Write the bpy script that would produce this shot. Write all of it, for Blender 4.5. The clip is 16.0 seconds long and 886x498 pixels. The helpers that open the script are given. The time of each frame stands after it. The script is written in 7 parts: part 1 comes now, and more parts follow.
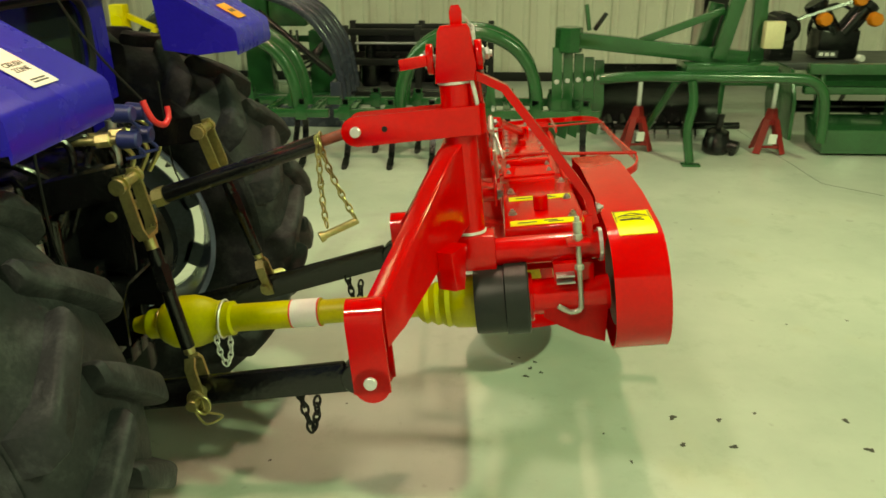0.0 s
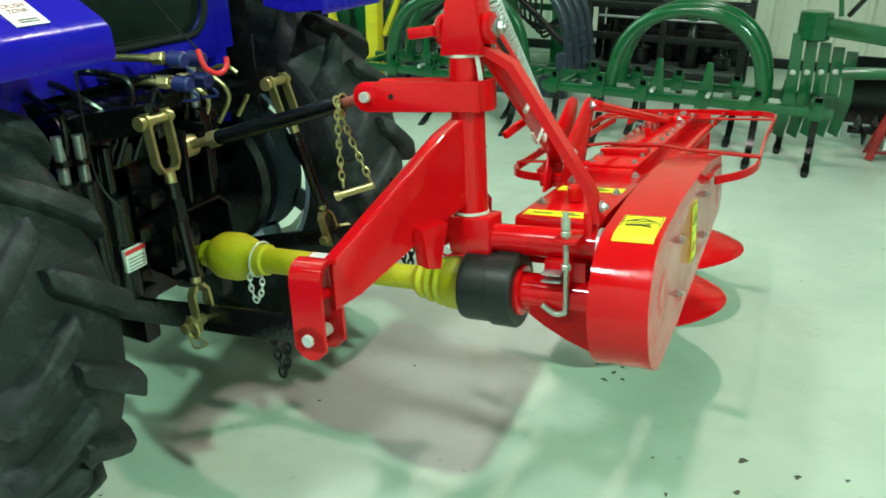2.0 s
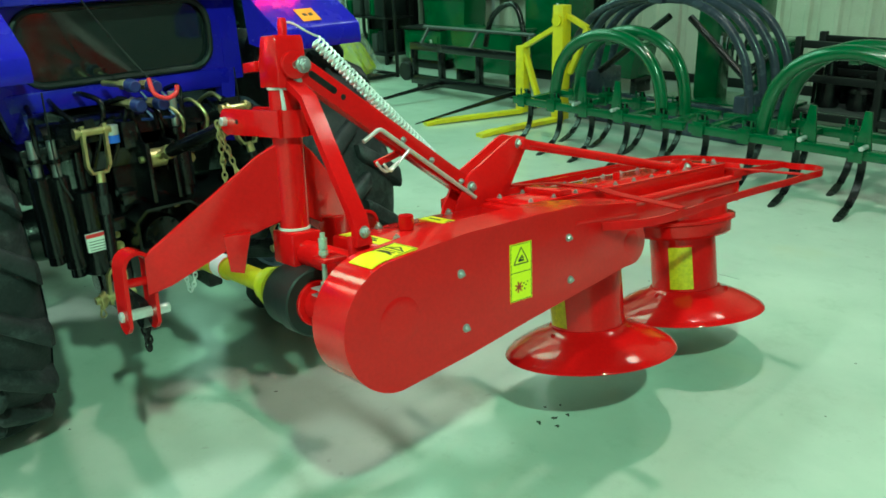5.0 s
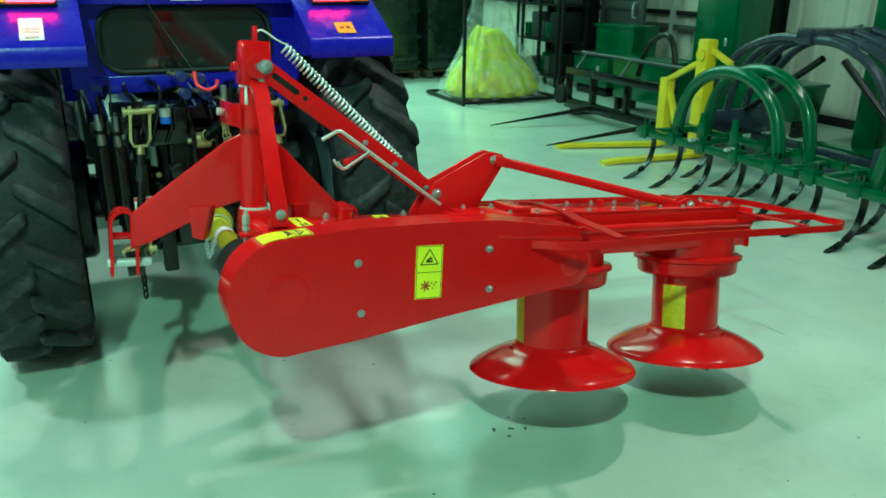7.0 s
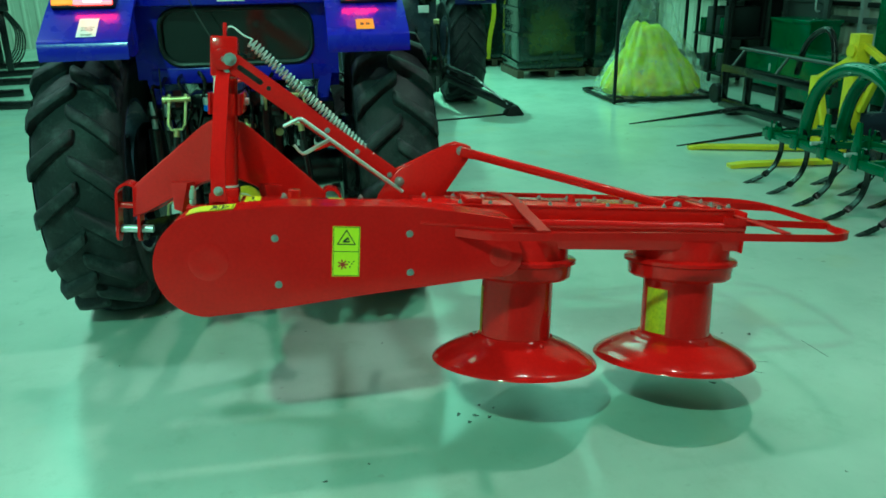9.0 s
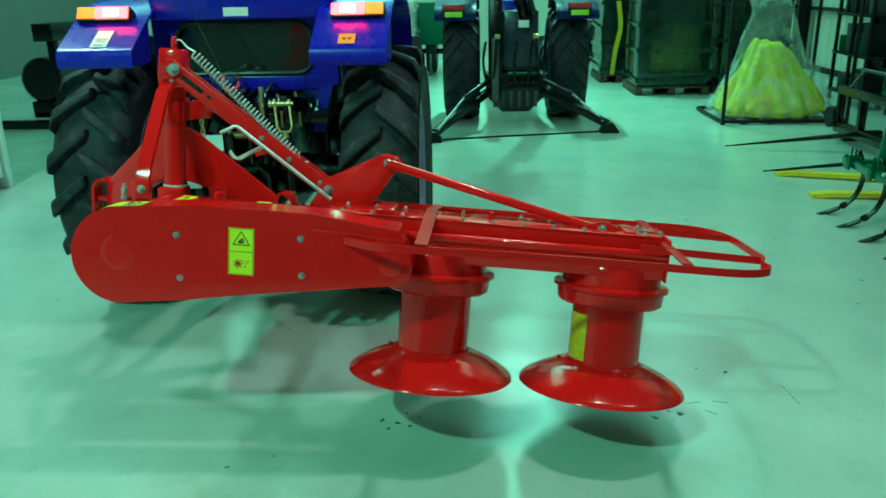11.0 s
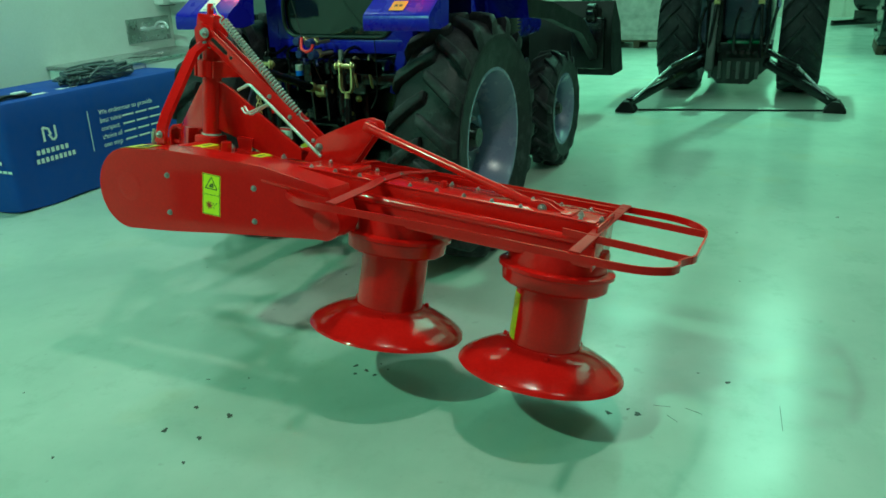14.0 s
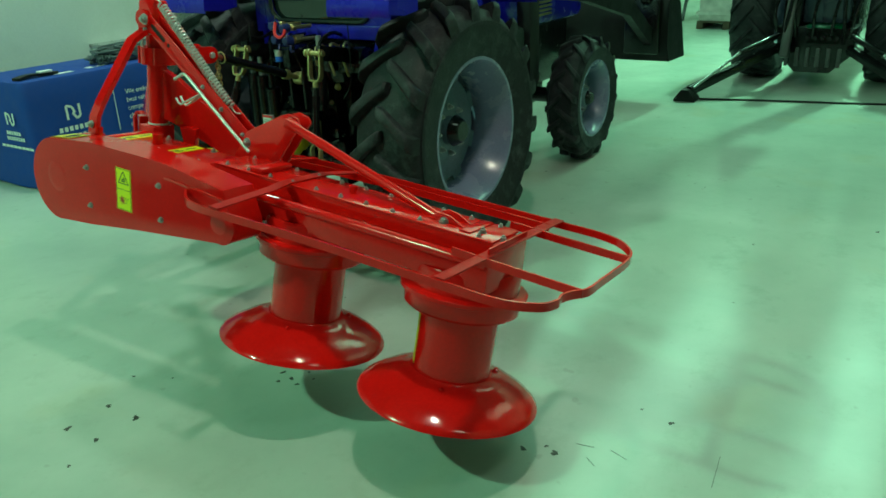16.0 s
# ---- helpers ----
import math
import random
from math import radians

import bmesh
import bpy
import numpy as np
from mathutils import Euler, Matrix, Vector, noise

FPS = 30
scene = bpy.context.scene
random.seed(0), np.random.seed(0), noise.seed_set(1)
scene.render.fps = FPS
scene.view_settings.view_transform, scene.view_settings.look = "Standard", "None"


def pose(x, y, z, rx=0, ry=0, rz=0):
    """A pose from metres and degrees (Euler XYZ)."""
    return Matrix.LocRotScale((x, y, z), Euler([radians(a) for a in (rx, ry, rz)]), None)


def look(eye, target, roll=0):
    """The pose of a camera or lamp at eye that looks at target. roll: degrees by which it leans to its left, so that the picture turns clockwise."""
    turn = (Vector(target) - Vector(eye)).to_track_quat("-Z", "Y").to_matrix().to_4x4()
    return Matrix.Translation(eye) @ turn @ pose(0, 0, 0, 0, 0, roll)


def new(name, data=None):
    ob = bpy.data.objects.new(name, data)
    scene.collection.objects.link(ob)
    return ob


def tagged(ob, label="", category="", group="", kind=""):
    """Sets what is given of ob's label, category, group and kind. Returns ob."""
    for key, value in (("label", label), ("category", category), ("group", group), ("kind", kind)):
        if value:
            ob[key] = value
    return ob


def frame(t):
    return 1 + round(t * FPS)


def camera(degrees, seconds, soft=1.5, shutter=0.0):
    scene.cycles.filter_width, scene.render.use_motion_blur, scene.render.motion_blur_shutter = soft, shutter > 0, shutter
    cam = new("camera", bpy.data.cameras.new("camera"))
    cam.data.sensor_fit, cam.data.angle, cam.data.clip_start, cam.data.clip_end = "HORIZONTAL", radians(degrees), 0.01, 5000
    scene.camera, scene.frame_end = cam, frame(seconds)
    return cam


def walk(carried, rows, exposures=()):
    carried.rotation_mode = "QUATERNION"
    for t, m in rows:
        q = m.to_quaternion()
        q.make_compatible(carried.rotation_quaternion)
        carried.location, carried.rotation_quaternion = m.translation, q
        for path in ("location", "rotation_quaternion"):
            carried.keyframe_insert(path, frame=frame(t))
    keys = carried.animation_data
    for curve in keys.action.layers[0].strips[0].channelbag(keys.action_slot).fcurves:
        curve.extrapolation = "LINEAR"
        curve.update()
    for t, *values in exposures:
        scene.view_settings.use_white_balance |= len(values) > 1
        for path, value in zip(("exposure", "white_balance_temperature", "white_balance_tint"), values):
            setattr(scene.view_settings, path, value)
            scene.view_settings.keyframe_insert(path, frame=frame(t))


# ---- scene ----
cam = camera(59.0, 16.0, 1.6, 0.4)
PATH = [
    (0, (0.137, -0.217, 1.589), (0.028, 1.633, 0.838), -0.2),
    (0.5, (0.261, -0.194, 1.573), (-0.001, 1.64, 0.819), -0.6),
    (1, (0.381, -0.101, 1.562), (-0.063, 1.688, 0.787), -0.9),
    (1.5, (0.556, -0.042, 1.571), (-0.081, 1.68, 0.778), -0.6),
    (2, (0.797, -0.005, 1.587), (0.014, 1.643, 0.768), 0.5),
    (2.5, (0.976, 0.122, 1.57), (0.079, 1.711, 0.75), 0.3),
    (3, (1.149, 0.238, 1.583), (0.153, 1.772, 0.774), -0.1),
    (3.5, (1.407, 0.313, 1.586), (0.282, 1.771, 0.806), 0.0),
    (4, (1.561, 0.417, 1.584), (0.332, 1.81, 0.843), -0.6),
    (4.2, (1.605, 0.463, 1.599), (0.342, 1.825, 0.858), -0.7),
    (6.3, (2.266, 0.907, 1.581), (0.659, 1.889, 0.909), -1.2),
    (6.5, (2.292, 0.972, 1.594), (0.661, 1.914, 0.92), -0.3),
    (7, (2.462, 1.149, 1.594), (0.765, 1.968, 0.922), 0.7),
    (7.5, (2.528, 1.32, 1.582), (0.775, 2.011, 0.911), 0.3),
    (8, (2.597, 1.523, 1.587), (0.802, 2.09, 0.91), 0.4),
    (8.5, (2.764, 1.74, 1.586), (0.935, 2.171, 0.902), 0.6),
    (9, (2.833, 1.934, 1.589), (0.976, 2.247, 0.914), -1.0),
    (9.2, (2.858, 1.988, 1.575), (0.989, 2.287, 0.928), -0.8),
    (11.3, (2.987, 2.934, 1.596), (1.103, 2.769, 0.947), -0.7),
    (11.5, (3.021, 3.028, 1.615), (1.143, 2.813, 0.96), -0.4),
    (12, (3.002, 3.24, 1.603), (1.15, 2.851, 0.956), -1.4),
    (12.5, (2.933, 3.431, 1.605), (1.106, 2.939, 0.958), -1.8),
    (13, (2.919, 3.659, 1.606), (1.139, 3.043, 0.933), -1.3),
    (13.5, (2.876, 3.846, 1.589), (1.148, 3.117, 0.892), -1.3),
    (14, (2.744, 3.988, 1.591), (1.053, 3.186, 0.886), -2.1),
    (14.5, (2.63, 4.137, 1.599), (1.003, 3.233, 0.866), -2.7),
    (15, (2.508, 4.321, 1.594), (0.945, 3.314, 0.856), -3.1),
    (15.5, (2.328, 4.397, 1.593), (0.776, 3.374, 0.854), -3.0),
    (16, (2.191, 4.456, 1.594), (0.648, 3.427, 0.844), -2.4),
]
# seconds, stops, kelvin, tint: the phone's automatic exposure and white balance drift during the take
AUTO = [(0, 0.07, 12060, 21), (0.5, 0.27, 9490, 6), (1, 0.4, 7490, -9), (1.5, 0.34, 6470, -8), (2, 0.4, 6900, 14), (2.5, 0.45, 7060, 25), (3, 0.41, 5260, 7),
        (4, 0.35, 6730, -4), (6.5, 0.08, 6300, -14), (7.5, 0.05, 5820, -9), (9, -0.27, 5600, -32), (11.5, -0.31, 5340, -36), (13, -0.39, 6110, -33), (14.5, -0.46, 5980, -32), (16, -0.5, 6810, -25)]
walk(cam, [(t, look(eye, target, roll)) for t, eye, target, roll in PATH], AUTO)

# ---- world and lamps ----
world = bpy.data.worlds.new("world")
scene.world = world
world.use_nodes = True
world.node_tree.nodes["Background"].inputs[0].default_value = (0.60, 0.70, 0.68, 1)
world.node_tree.nodes["Background"].inputs[1].default_value = 0.004


def high_bay(name, at, target, watts, size, colour, beam=180):
    lamp = bpy.data.lights.new(name, "AREA")
    lamp.shape, lamp.size, lamp.energy, lamp.color, lamp.spread = "DISK", size, watts, colour, radians(beam)
    ob = new(name, lamp)
    ob.matrix_world = look(at, target)
    return ob


high_bay("high_bay_lamp_over", (0.18, 3.45, 4.45), (0.18, 3.45, 0), 66, 0.22, (1.0, 0.86, 0.84))
high_bay("high_bay_lamp_rear", (4.5, -0.12, 5.5), (2.8, 1.2, 0), 355, 0.26, (0.50, 1.0, 0.72))
# added fill, position assumed: brightens the near tyre, table and white wall
high_bay("high_bay_lamp_side", (-1.5, -1.0, 5.2), (-1.5, -0.6, 0.0), 125, 0.5, (0.84, 0.98, 0.98))
# broad added fill from the north, lifts the south wall and drum sides
high_bay("high_bay_lamp_side", (0.6, 7.4, 7.6), (-0.6, 0.0, 0.6), 70, 1.2, (0.80, 1.0, 0.94))
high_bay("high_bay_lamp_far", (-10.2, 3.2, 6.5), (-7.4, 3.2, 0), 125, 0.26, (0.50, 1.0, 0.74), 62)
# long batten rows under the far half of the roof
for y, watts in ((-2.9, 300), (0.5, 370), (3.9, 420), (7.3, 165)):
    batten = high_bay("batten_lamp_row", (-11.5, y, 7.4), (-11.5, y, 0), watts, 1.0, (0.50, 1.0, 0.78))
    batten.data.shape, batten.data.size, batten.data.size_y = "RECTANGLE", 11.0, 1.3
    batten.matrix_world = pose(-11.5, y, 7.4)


# ---- materials ----
def mat(name, colour, rough=0.5, metal=0.0, vary=0.12, scale=6.0, fine=90.0, bump=0.0, coat=0.0, dirt=None, dirt_amount=0.0,
        rand=0.0, trans=0.0, spec=0.5):
    m = bpy.data.materials.new(name)
    m.use_nodes = True
    nt = m.node_tree
    p = nt.nodes["Principled BSDF"]
    L = nt.links.new

    def node(kind, **values):
        n = nt.nodes.new(kind)
        for key, value in values.items():
            n.inputs[key].default_value = value
        return n
    tc = nt.nodes.new("ShaderNodeTexCoord")
    big = node("ShaderNodeTexNoise", Scale=scale, Detail=5.0, Roughness=0.6)
    small = node("ShaderNodeTexNoise", Scale=fine, Detail=3.0)
    L(tc.outputs["Object"], big.inputs["Vector"])
    L(tc.outputs["Object"], small.inputs["Vector"])
    add = nt.nodes.new("ShaderNodeMath")
    add.operation = "ADD"
    L(big.outputs["Fac"], add.inputs[0])
    L(small.outputs["Fac"], add.inputs[1])
    spread = node("ShaderNodeMapRange", **{"From Min": 0.6, "From Max": 1.4, "To Min": 1 - vary, "To Max": 1 + vary})
    L(add.outputs[0], spread.inputs["Value"])
    tint = node("ShaderNodeMix")
    tint.data_type = "RGBA"
    tint.blend_type = "MULTIPLY"
    tint.inputs["Factor"].default_value = 1.0
    tint.inputs[6].default_value = (*colour, 1)
    L(spread.outputs[0], tint.inputs[7])
    out = tint.outputs[2]
    if rand:
        info = nt.nodes.new("ShaderNodeObjectInfo")
        r = node("ShaderNodeMapRange", **{"To Min": 1 - rand, "To Max": 1 + rand})
        L(info.outputs["Random"], r.inputs["Value"])
        t2 = nt.nodes.new("ShaderNodeMix")
        t2.data_type, t2.blend_type = "RGBA", "MULTIPLY"
        t2.inputs["Factor"].default_value = 1.0
        L(out, t2.inputs[6])
        L(r.outputs[0], t2.inputs[7])
        out = t2.outputs[2]
    if dirt:
        patch = node("ShaderNodeTexNoise", Scale=scale * 1.7, Detail=8.0, Roughness=0.7)
        L(tc.outputs["Object"], patch.inputs["Vector"])
        ramp = node("ShaderNodeMapRange", **{"From Min": 0.5, "From Max": 0.75, "To Min": 0.0, "To Max": dirt_amount})
        L(patch.outputs["Fac"], ramp.inputs["Value"])
        t3 = nt.nodes.new("ShaderNodeMix")
        t3.data_type = "RGBA"
        t3.inputs[7].default_value = (*dirt, 1)
        L(ramp.outputs[0], t3.inputs[0])
        L(out, t3.inputs[6])
        out = t3.outputs[2]
    L(out, p.inputs["Base Color"])
    rr = node("ShaderNodeMapRange", **{"From Min": 0.3, "From Max": 0.7, "To Min": max(0.02, rough - 0.08), "To Max": min(1, rough + 0.10)})
    L(big.outputs["Fac"], rr.inputs["Value"])
    L(rr.outputs[0], p.inputs["Roughness"])
    p.inputs["Metallic"].default_value = metal
    p.inputs["Coat Weight"].default_value = coat
    p.inputs["Coat Roughness"].default_value = 0.08
    p.inputs["Transmission Weight"].default_value = trans
    p.inputs["Specular IOR Level"].default_value = spec
    if bump:
        b = node("ShaderNodeBump", Strength=1.0, Distance=bump)
        L(add.outputs[0], b.inputs["Height"])
        L(b.outputs[0], p.inputs["Normal"])
    return m


def glow(name, colour, strength):
    m = bpy.data.materials.new(name)
    m.use_nodes = True
    p = m.node_tree.nodes["Principled BSDF"]
    p.inputs["Base Color"].default_value = (*colour, 1)
    p.inputs["Emission Color"].default_value = (*colour, 1)
    p.inputs["Emission Strength"].default_value = strength
    return m


RED = mat("red_gloss_paint", (0.66, 0.004, 0.007), 0.12, vary=0.10, scale=9, bump=0.0003, coat=0.12, dirt=(0.60, 0.005, 0.007), dirt_amount=0.35, spec=0.3)
# patchy dull red, darkened to put shade into the cross plates' colour
RED_DULL = mat("worn_shaded_red_paint", (0.46, 0.005, 0.007), 0.38, vary=0.15, bump=0.0008, dirt=(0.36, 0.02, 0.018), dirt_amount=0.4, spec=0.15)
BLUE = mat("tractor_blue_paint", (0.010, 0.008, 0.40), 0.26, vary=0.10, bump=0.0005, coat=0.1, spec=0.3)
GREEN = mat("implement_green_paint", (0.002, 0.086, 0.028), 0.17, vary=0.25, bump=0.0008, coat=0.35, dirt=(0.010, 0.048, 0.020), dirt_amount=0.5, spec=0.5)
YELLOW = mat("yellow_paint", (0.75, 0.60, 0.02), 0.40, vary=0.15, bump=0.0006, dirt=(0.45, 0.34, 0.05), dirt_amount=0.5)
PTO_YELLOW = mat("pto_yellow_plastic", (0.50, 0.44, 0.015), 0.38, vary=0.12, bump=0.0005, dirt=(0.30, 0.26, 0.03), dirt_amount=0.5)
BLACK = mat("black_painted_iron", (0.0035, 0.0035, 0.0045), 0.2, vary=0.4, bump=0.0012, dirt=(0.010, 0.010, 0.010), dirt_amount=0.5, spec=0.45)
BLACK_DULL = mat("dull_black_steel", (0.009, 0.0095, 0.010), 0.5, vary=0.3, bump=0.001, dirt=(0.022, 0.022, 0.020), dirt_amount=0.5, spec=0.25)
BLACK_PLASTIC = mat("black_plastic", (0.012, 0.016, 0.016), 0.42, vary=0.2, bump=0.0004, spec=0.35)
RUBBER = mat("tyre_rubber", (0.020, 0.022, 0.025), 0.55, vary=0.35, scale=7, bump=0.0015, dirt=(0.080, 0.085, 0.092), dirt_amount=0.8, spec=0.22)
ZINC = mat("zinc_plated_steel", (0.66, 0.67, 0.68), 0.34, 0.55, vary=0.15, bump=0.0003)
BOLT = mat("dull_zinc_bolt_steel", (0.42, 0.43, 0.44), 0.36, 0.75, vary=0.2, bump=0.0003)
GUARD_WALL = mat("shed_lining", (0.16, 0.16, 0.16), 0.6, vary=0.1)
GOLD = mat("yellow_passivated_steel", (0.50, 0.42, 0.20), 0.34, 0.85, vary=0.25, scale=20, bump=0.0006)
# lavender rim ring, painted paler than the disc for the light on it
RIM_LIGHT = mat("lavender_rim_paint_lit", (0.20, 0.22, 0.34), 0.24, vary=0.10, bump=0.0004, coat=0.2)
NAVY = mat("dark_navy_paint", (0.006, 0.008, 0.070), 0.3, vary=0.15, spec=0.35)
WHITE_FILM = mat("pale_stretch_film", (0.52, 0.48, 0.46), 0.2, vary=0.35, scale=3, fine=9, bump=0.010, coat=0.4)
RIM = mat("blue_grey_rim_paint", (0.12, 0.16, 0.20), 0.36, vary=0.25, bump=0.0006, coat=0.1, dirt=(0.06, 0.07, 0.075), dirt_amount=0.6)
SIGN = mat("yellow_sticker", (0.86, 0.78, 0.02), 0.35, vary=0.05)
INK = mat("black_ink", (0.015, 0.015, 0.015), 0.5)
INK_RED = mat("red_ink", (0.45, 0.03, 0.02), 0.5)
PAPER = mat("white_sticker", (0.80, 0.80, 0.78), 0.45, vary=0.05)
ORANGE = mat("orange_sticker", (0.80, 0.32, 0.02), 0.45, vary=0.05)
BAND = mat("grey_grease_ring", (0.62, 0.60, 0.58), 0.5, vary=0.15)
GLASS = mat("tinted_cab_glass", (0.012, 0.016, 0.016), 0.06, vary=0.1, spec=0.8)
GREY = mat("slate_grey_paint", (0.030, 0.038, 0.060), 0.24, vary=0.2, bump=0.0006, coat=0.2, spec=0.4)
GUNMETAL = mat("dark_grey_sheet_steel", (0.055, 0.06, 0.06), 0.45, vary=0.25, bump=0.001)
RUST = mat("bare_brown_steel", (0.09, 0.045, 0.03), 0.6, 0.3, vary=0.4, bump=0.001)
RUST_RED = mat("rusty_red_thread", (0.22, 0.045, 0.03), 0.55, vary=0.4, bump=0.001)
BLUE_CAP = mat("blue_plastic_cap", (0.012, 0.022, 0.13), 0.4, vary=0.1)
HOOK_RED = mat("red_vinyl_hook", (0.80, 0.03, 0.04), 0.35, vary=0.08)
CLOTH = mat("royal_blue_tablecloth", (0.008, 0.045, 0.30), 0.75, vary=0.12, scale=14, fine=400, bump=0.0008)
WHITE = mat("white_wall_paint", (0.74, 0.76, 0.73), 0.55, vary=0.05, scale=2, bump=0.0006, dirt=(0.60, 0.62, 0.58), dirt_amount=0.4)
WHITE_GLOSS = mat("white_plastic", (0.78, 0.79, 0.78), 0.3, vary=0.04)
STEEL = mat("brushed_stainless", (0.45, 0.46, 0.46), 0.3, 0.9, vary=0.1, scale=30)
CREAM = mat("cream_corrugated_steel", (0.60, 0.58, 0.50), 0.50, vary=0.10, scale=1.5, bump=0.0008, dirt=(0.42, 0.39, 0.32), dirt_amount=0.5)
CEILING = mat("ceiling_sheet", (0.28, 0.28, 0.28), 0.6, vary=0.1)
FILM = mat("dark_stretch_film", (0.012, 0.022, 0.019), 0.13, vary=0.5, scale=4, fine=9, bump=0.004, coat=0.3)
PALLET = mat("pallet_timber", (0.075, 0.055, 0.035), 0.8, vary=0.3, bump=0.002)
CHEM = mat("yellow_green_bale_wrap", (0.62, 0.66, 0.02), 0.35, vary=0.35, scale=1.3, fine=14, bump=0.006, dirt=(0.70, 0.26, 0.01), dirt_amount=0.95)
ORANGE_CAP = mat("orange_plastic", (0.85, 0.22, 0.02), 0.4, vary=0.1)
CREAM_BOX = mat("cream_plastic", (0.62, 0.56, 0.36), 0.5, vary=0.1)
JACK_RED = mat("jack_stand_red", (0.36, 0.02, 0.02), 0.4, vary=0.2, bump=0.0008)
TAIL_RED = glow("lit_tail_lamp", (1.0, 0.003, 0.012), 60.0)
TAIL_HOT = glow("lit_bulb_lens", (1.0, 0.16, 0.16), 40.0)
AMBER = glow("lit_amber_lens", (1.0, 0.22, 0.02), 1.6)
LENS_GREEN = mat("green_yellow_lens", (0.55, 0.85, 0.05), 0.3)


def film_clear():
    m = bpy.data.materials.new("clear_plastic_sheet")
    m.use_nodes = True
    nt = m.node_tree
    p = nt.nodes["Principled BSDF"]
    p.inputs["Base Color"].default_value = (0.8, 0.9, 0.85, 1)
    p.inputs["Roughness"].default_value = 0.12
    tc, n = nt.nodes.new("ShaderNodeTexCoord"), nt.nodes.new("ShaderNodeTexNoise")
    n.inputs["Scale"].default_value, n.inputs["Detail"].default_value = 9.0, 4.0
    nt.links.new(tc.outputs["Object"], n.inputs["Vector"])
    b = nt.nodes.new("ShaderNodeBump")
    b.inputs["Distance"].default_value = 0.02
    nt.links.new(n.outputs["Fac"], b.inputs["Height"])
    nt.links.new(b.outputs[0], p.inputs["Normal"])
    r = nt.nodes.new("ShaderNodeMapRange")
    r.inputs["From Min"].default_value, r.inputs["From Max"].default_value = 0.35, 0.8
    r.inputs["To Min"].default_value, r.inputs["To Max"].default_value = 0.04, 0.36
    nt.links.new(n.outputs["Fac"], r.inputs["Value"])
    nt.links.new(r.outputs[0], p.inputs["Alpha"])
    return m


CLEAR = film_clear()


def floor_paint():
    m = bpy.data.materials.new("sealed_concrete_floor")
    m.use_nodes = True
    nt = m.node_tree
    p, L = nt.nodes["Principled BSDF"], nt.links.new
    tc = nt.nodes.new("ShaderNodeTexCoord")

    def noise_node(scale, detail, rough=0.6):
        n = nt.nodes.new("ShaderNodeTexNoise")
        n.inputs["Scale"].default_value, n.inputs["Detail"].default_value, n.inputs["Roughness"].default_value = scale, detail, rough
        L(tc.outputs["Object"], n.inputs["Vector"])
        return n

    def ramp(src, a, b, c, d):
        r = nt.nodes.new("ShaderNodeMapRange")
        for k, v in zip(("From Min", "From Max", "To Min", "To Max"), (a, b, c, d)):
            r.inputs[k].default_value = v
        L(src, r.inputs["Value"])
        return r.outputs[0]

    def mix(fac, a, b):
        x = nt.nodes.new("ShaderNodeMix")
        x.data_type = "RGBA"
        L(fac, x.inputs[0])
        for k, v in ((6, a), (7, b)):
            if isinstance(v, tuple):
                x.inputs[k].default_value = (*v, 1)
            else:
                L(v, x.inputs[k])
        return x.outputs[2]
    cloud, mid, grit, spot = noise_node(0.7, 6), noise_node(4.0, 8, 0.7), noise_node(60, 4), noise_node(9.0, 2)
    c = mix(ramp(cloud.outputs[0], 0.35, 0.65, 0, 1), (0.40, 0.47, 0.41), (0.54, 0.60, 0.53))
    c = mix(ramp(mid.outputs[0], 0.54, 0.76, 0, 0.75), c, (0.36, 0.42, 0.35))
    c = mix(ramp(noise_node(1.7, 3, 0.5).outputs[0], 0.60, 0.72, 0, 0.35), c, (0.50, 0.49, 0.34))
    c = mix(ramp(grit.outputs[0], 0.62, 0.75, 0, 0.35), c, (0.36, 0.36, 0.33))
    c = mix(ramp(spot.outputs[0], 0.70, 0.74, 0, 0.35), c, (0.30, 0.30, 0.27))
    L(c, p.inputs["Base Color"])
    L(ramp(mid.outputs[0], 0.3, 0.7, 0.13, 0.27), p.inputs["Roughness"])
    b = nt.nodes.new("ShaderNodeBump")
    b.inputs["Distance"].default_value = 0.0004
    L(mid.outputs[0], b.inputs["Height"])
    L(b.outputs[0], p.inputs["Normal"])
    return m


FLOOR = floor_paint()

# ---- mesh helpers ----
PLACE = {}


def thing(name, label, category, at=(0, 0, 0), turn=(0, 0, 0), group="", kind=""):
    ob = new(name)
    m = pose(*at, *turn)
    ob.matrix_world = m
    ob.empty_display_size = 0.1
    PLACE[ob] = m
    return tagged(ob, label, category, group, kind)


def finish(name, bm, material, angle=38):
    bmesh.ops.recalc_face_normals(bm, faces=bm.faces[:])
    me = bpy.data.meshes.new(name)
    bm.to_mesh(me)
    bm.free()
    me.materials.append(material)
    me.shade_smooth()
    me.set_sharp_from_angle(angle=radians(angle))
    return me


def part(name, bm, material, parent, label="", local=True):
    """Links bm as one mesh under parent. local=False: bm is in world metres."""
    base = PLACE[parent]
    if not local:
        bm.transform(base.inverted())
    ob = new(name, finish(name, bm, material))
    ob.parent = parent
    PLACE[ob] = base
    return tagged(ob, label)


def solo(name, bm, material, label, category, kind="", group="", at=None):
    """A thing that is one mesh, in world metres, its origin at the given place."""
    m = Matrix.Translation(at) if at else Matrix()
    bm.transform(m.inverted())
    ob = new(name, finish(name, bm, material))
    ob.matrix_world = m
    PLACE[ob] = m
    return tagged(ob, label, category, group, kind)


def B():
    return bmesh.new()


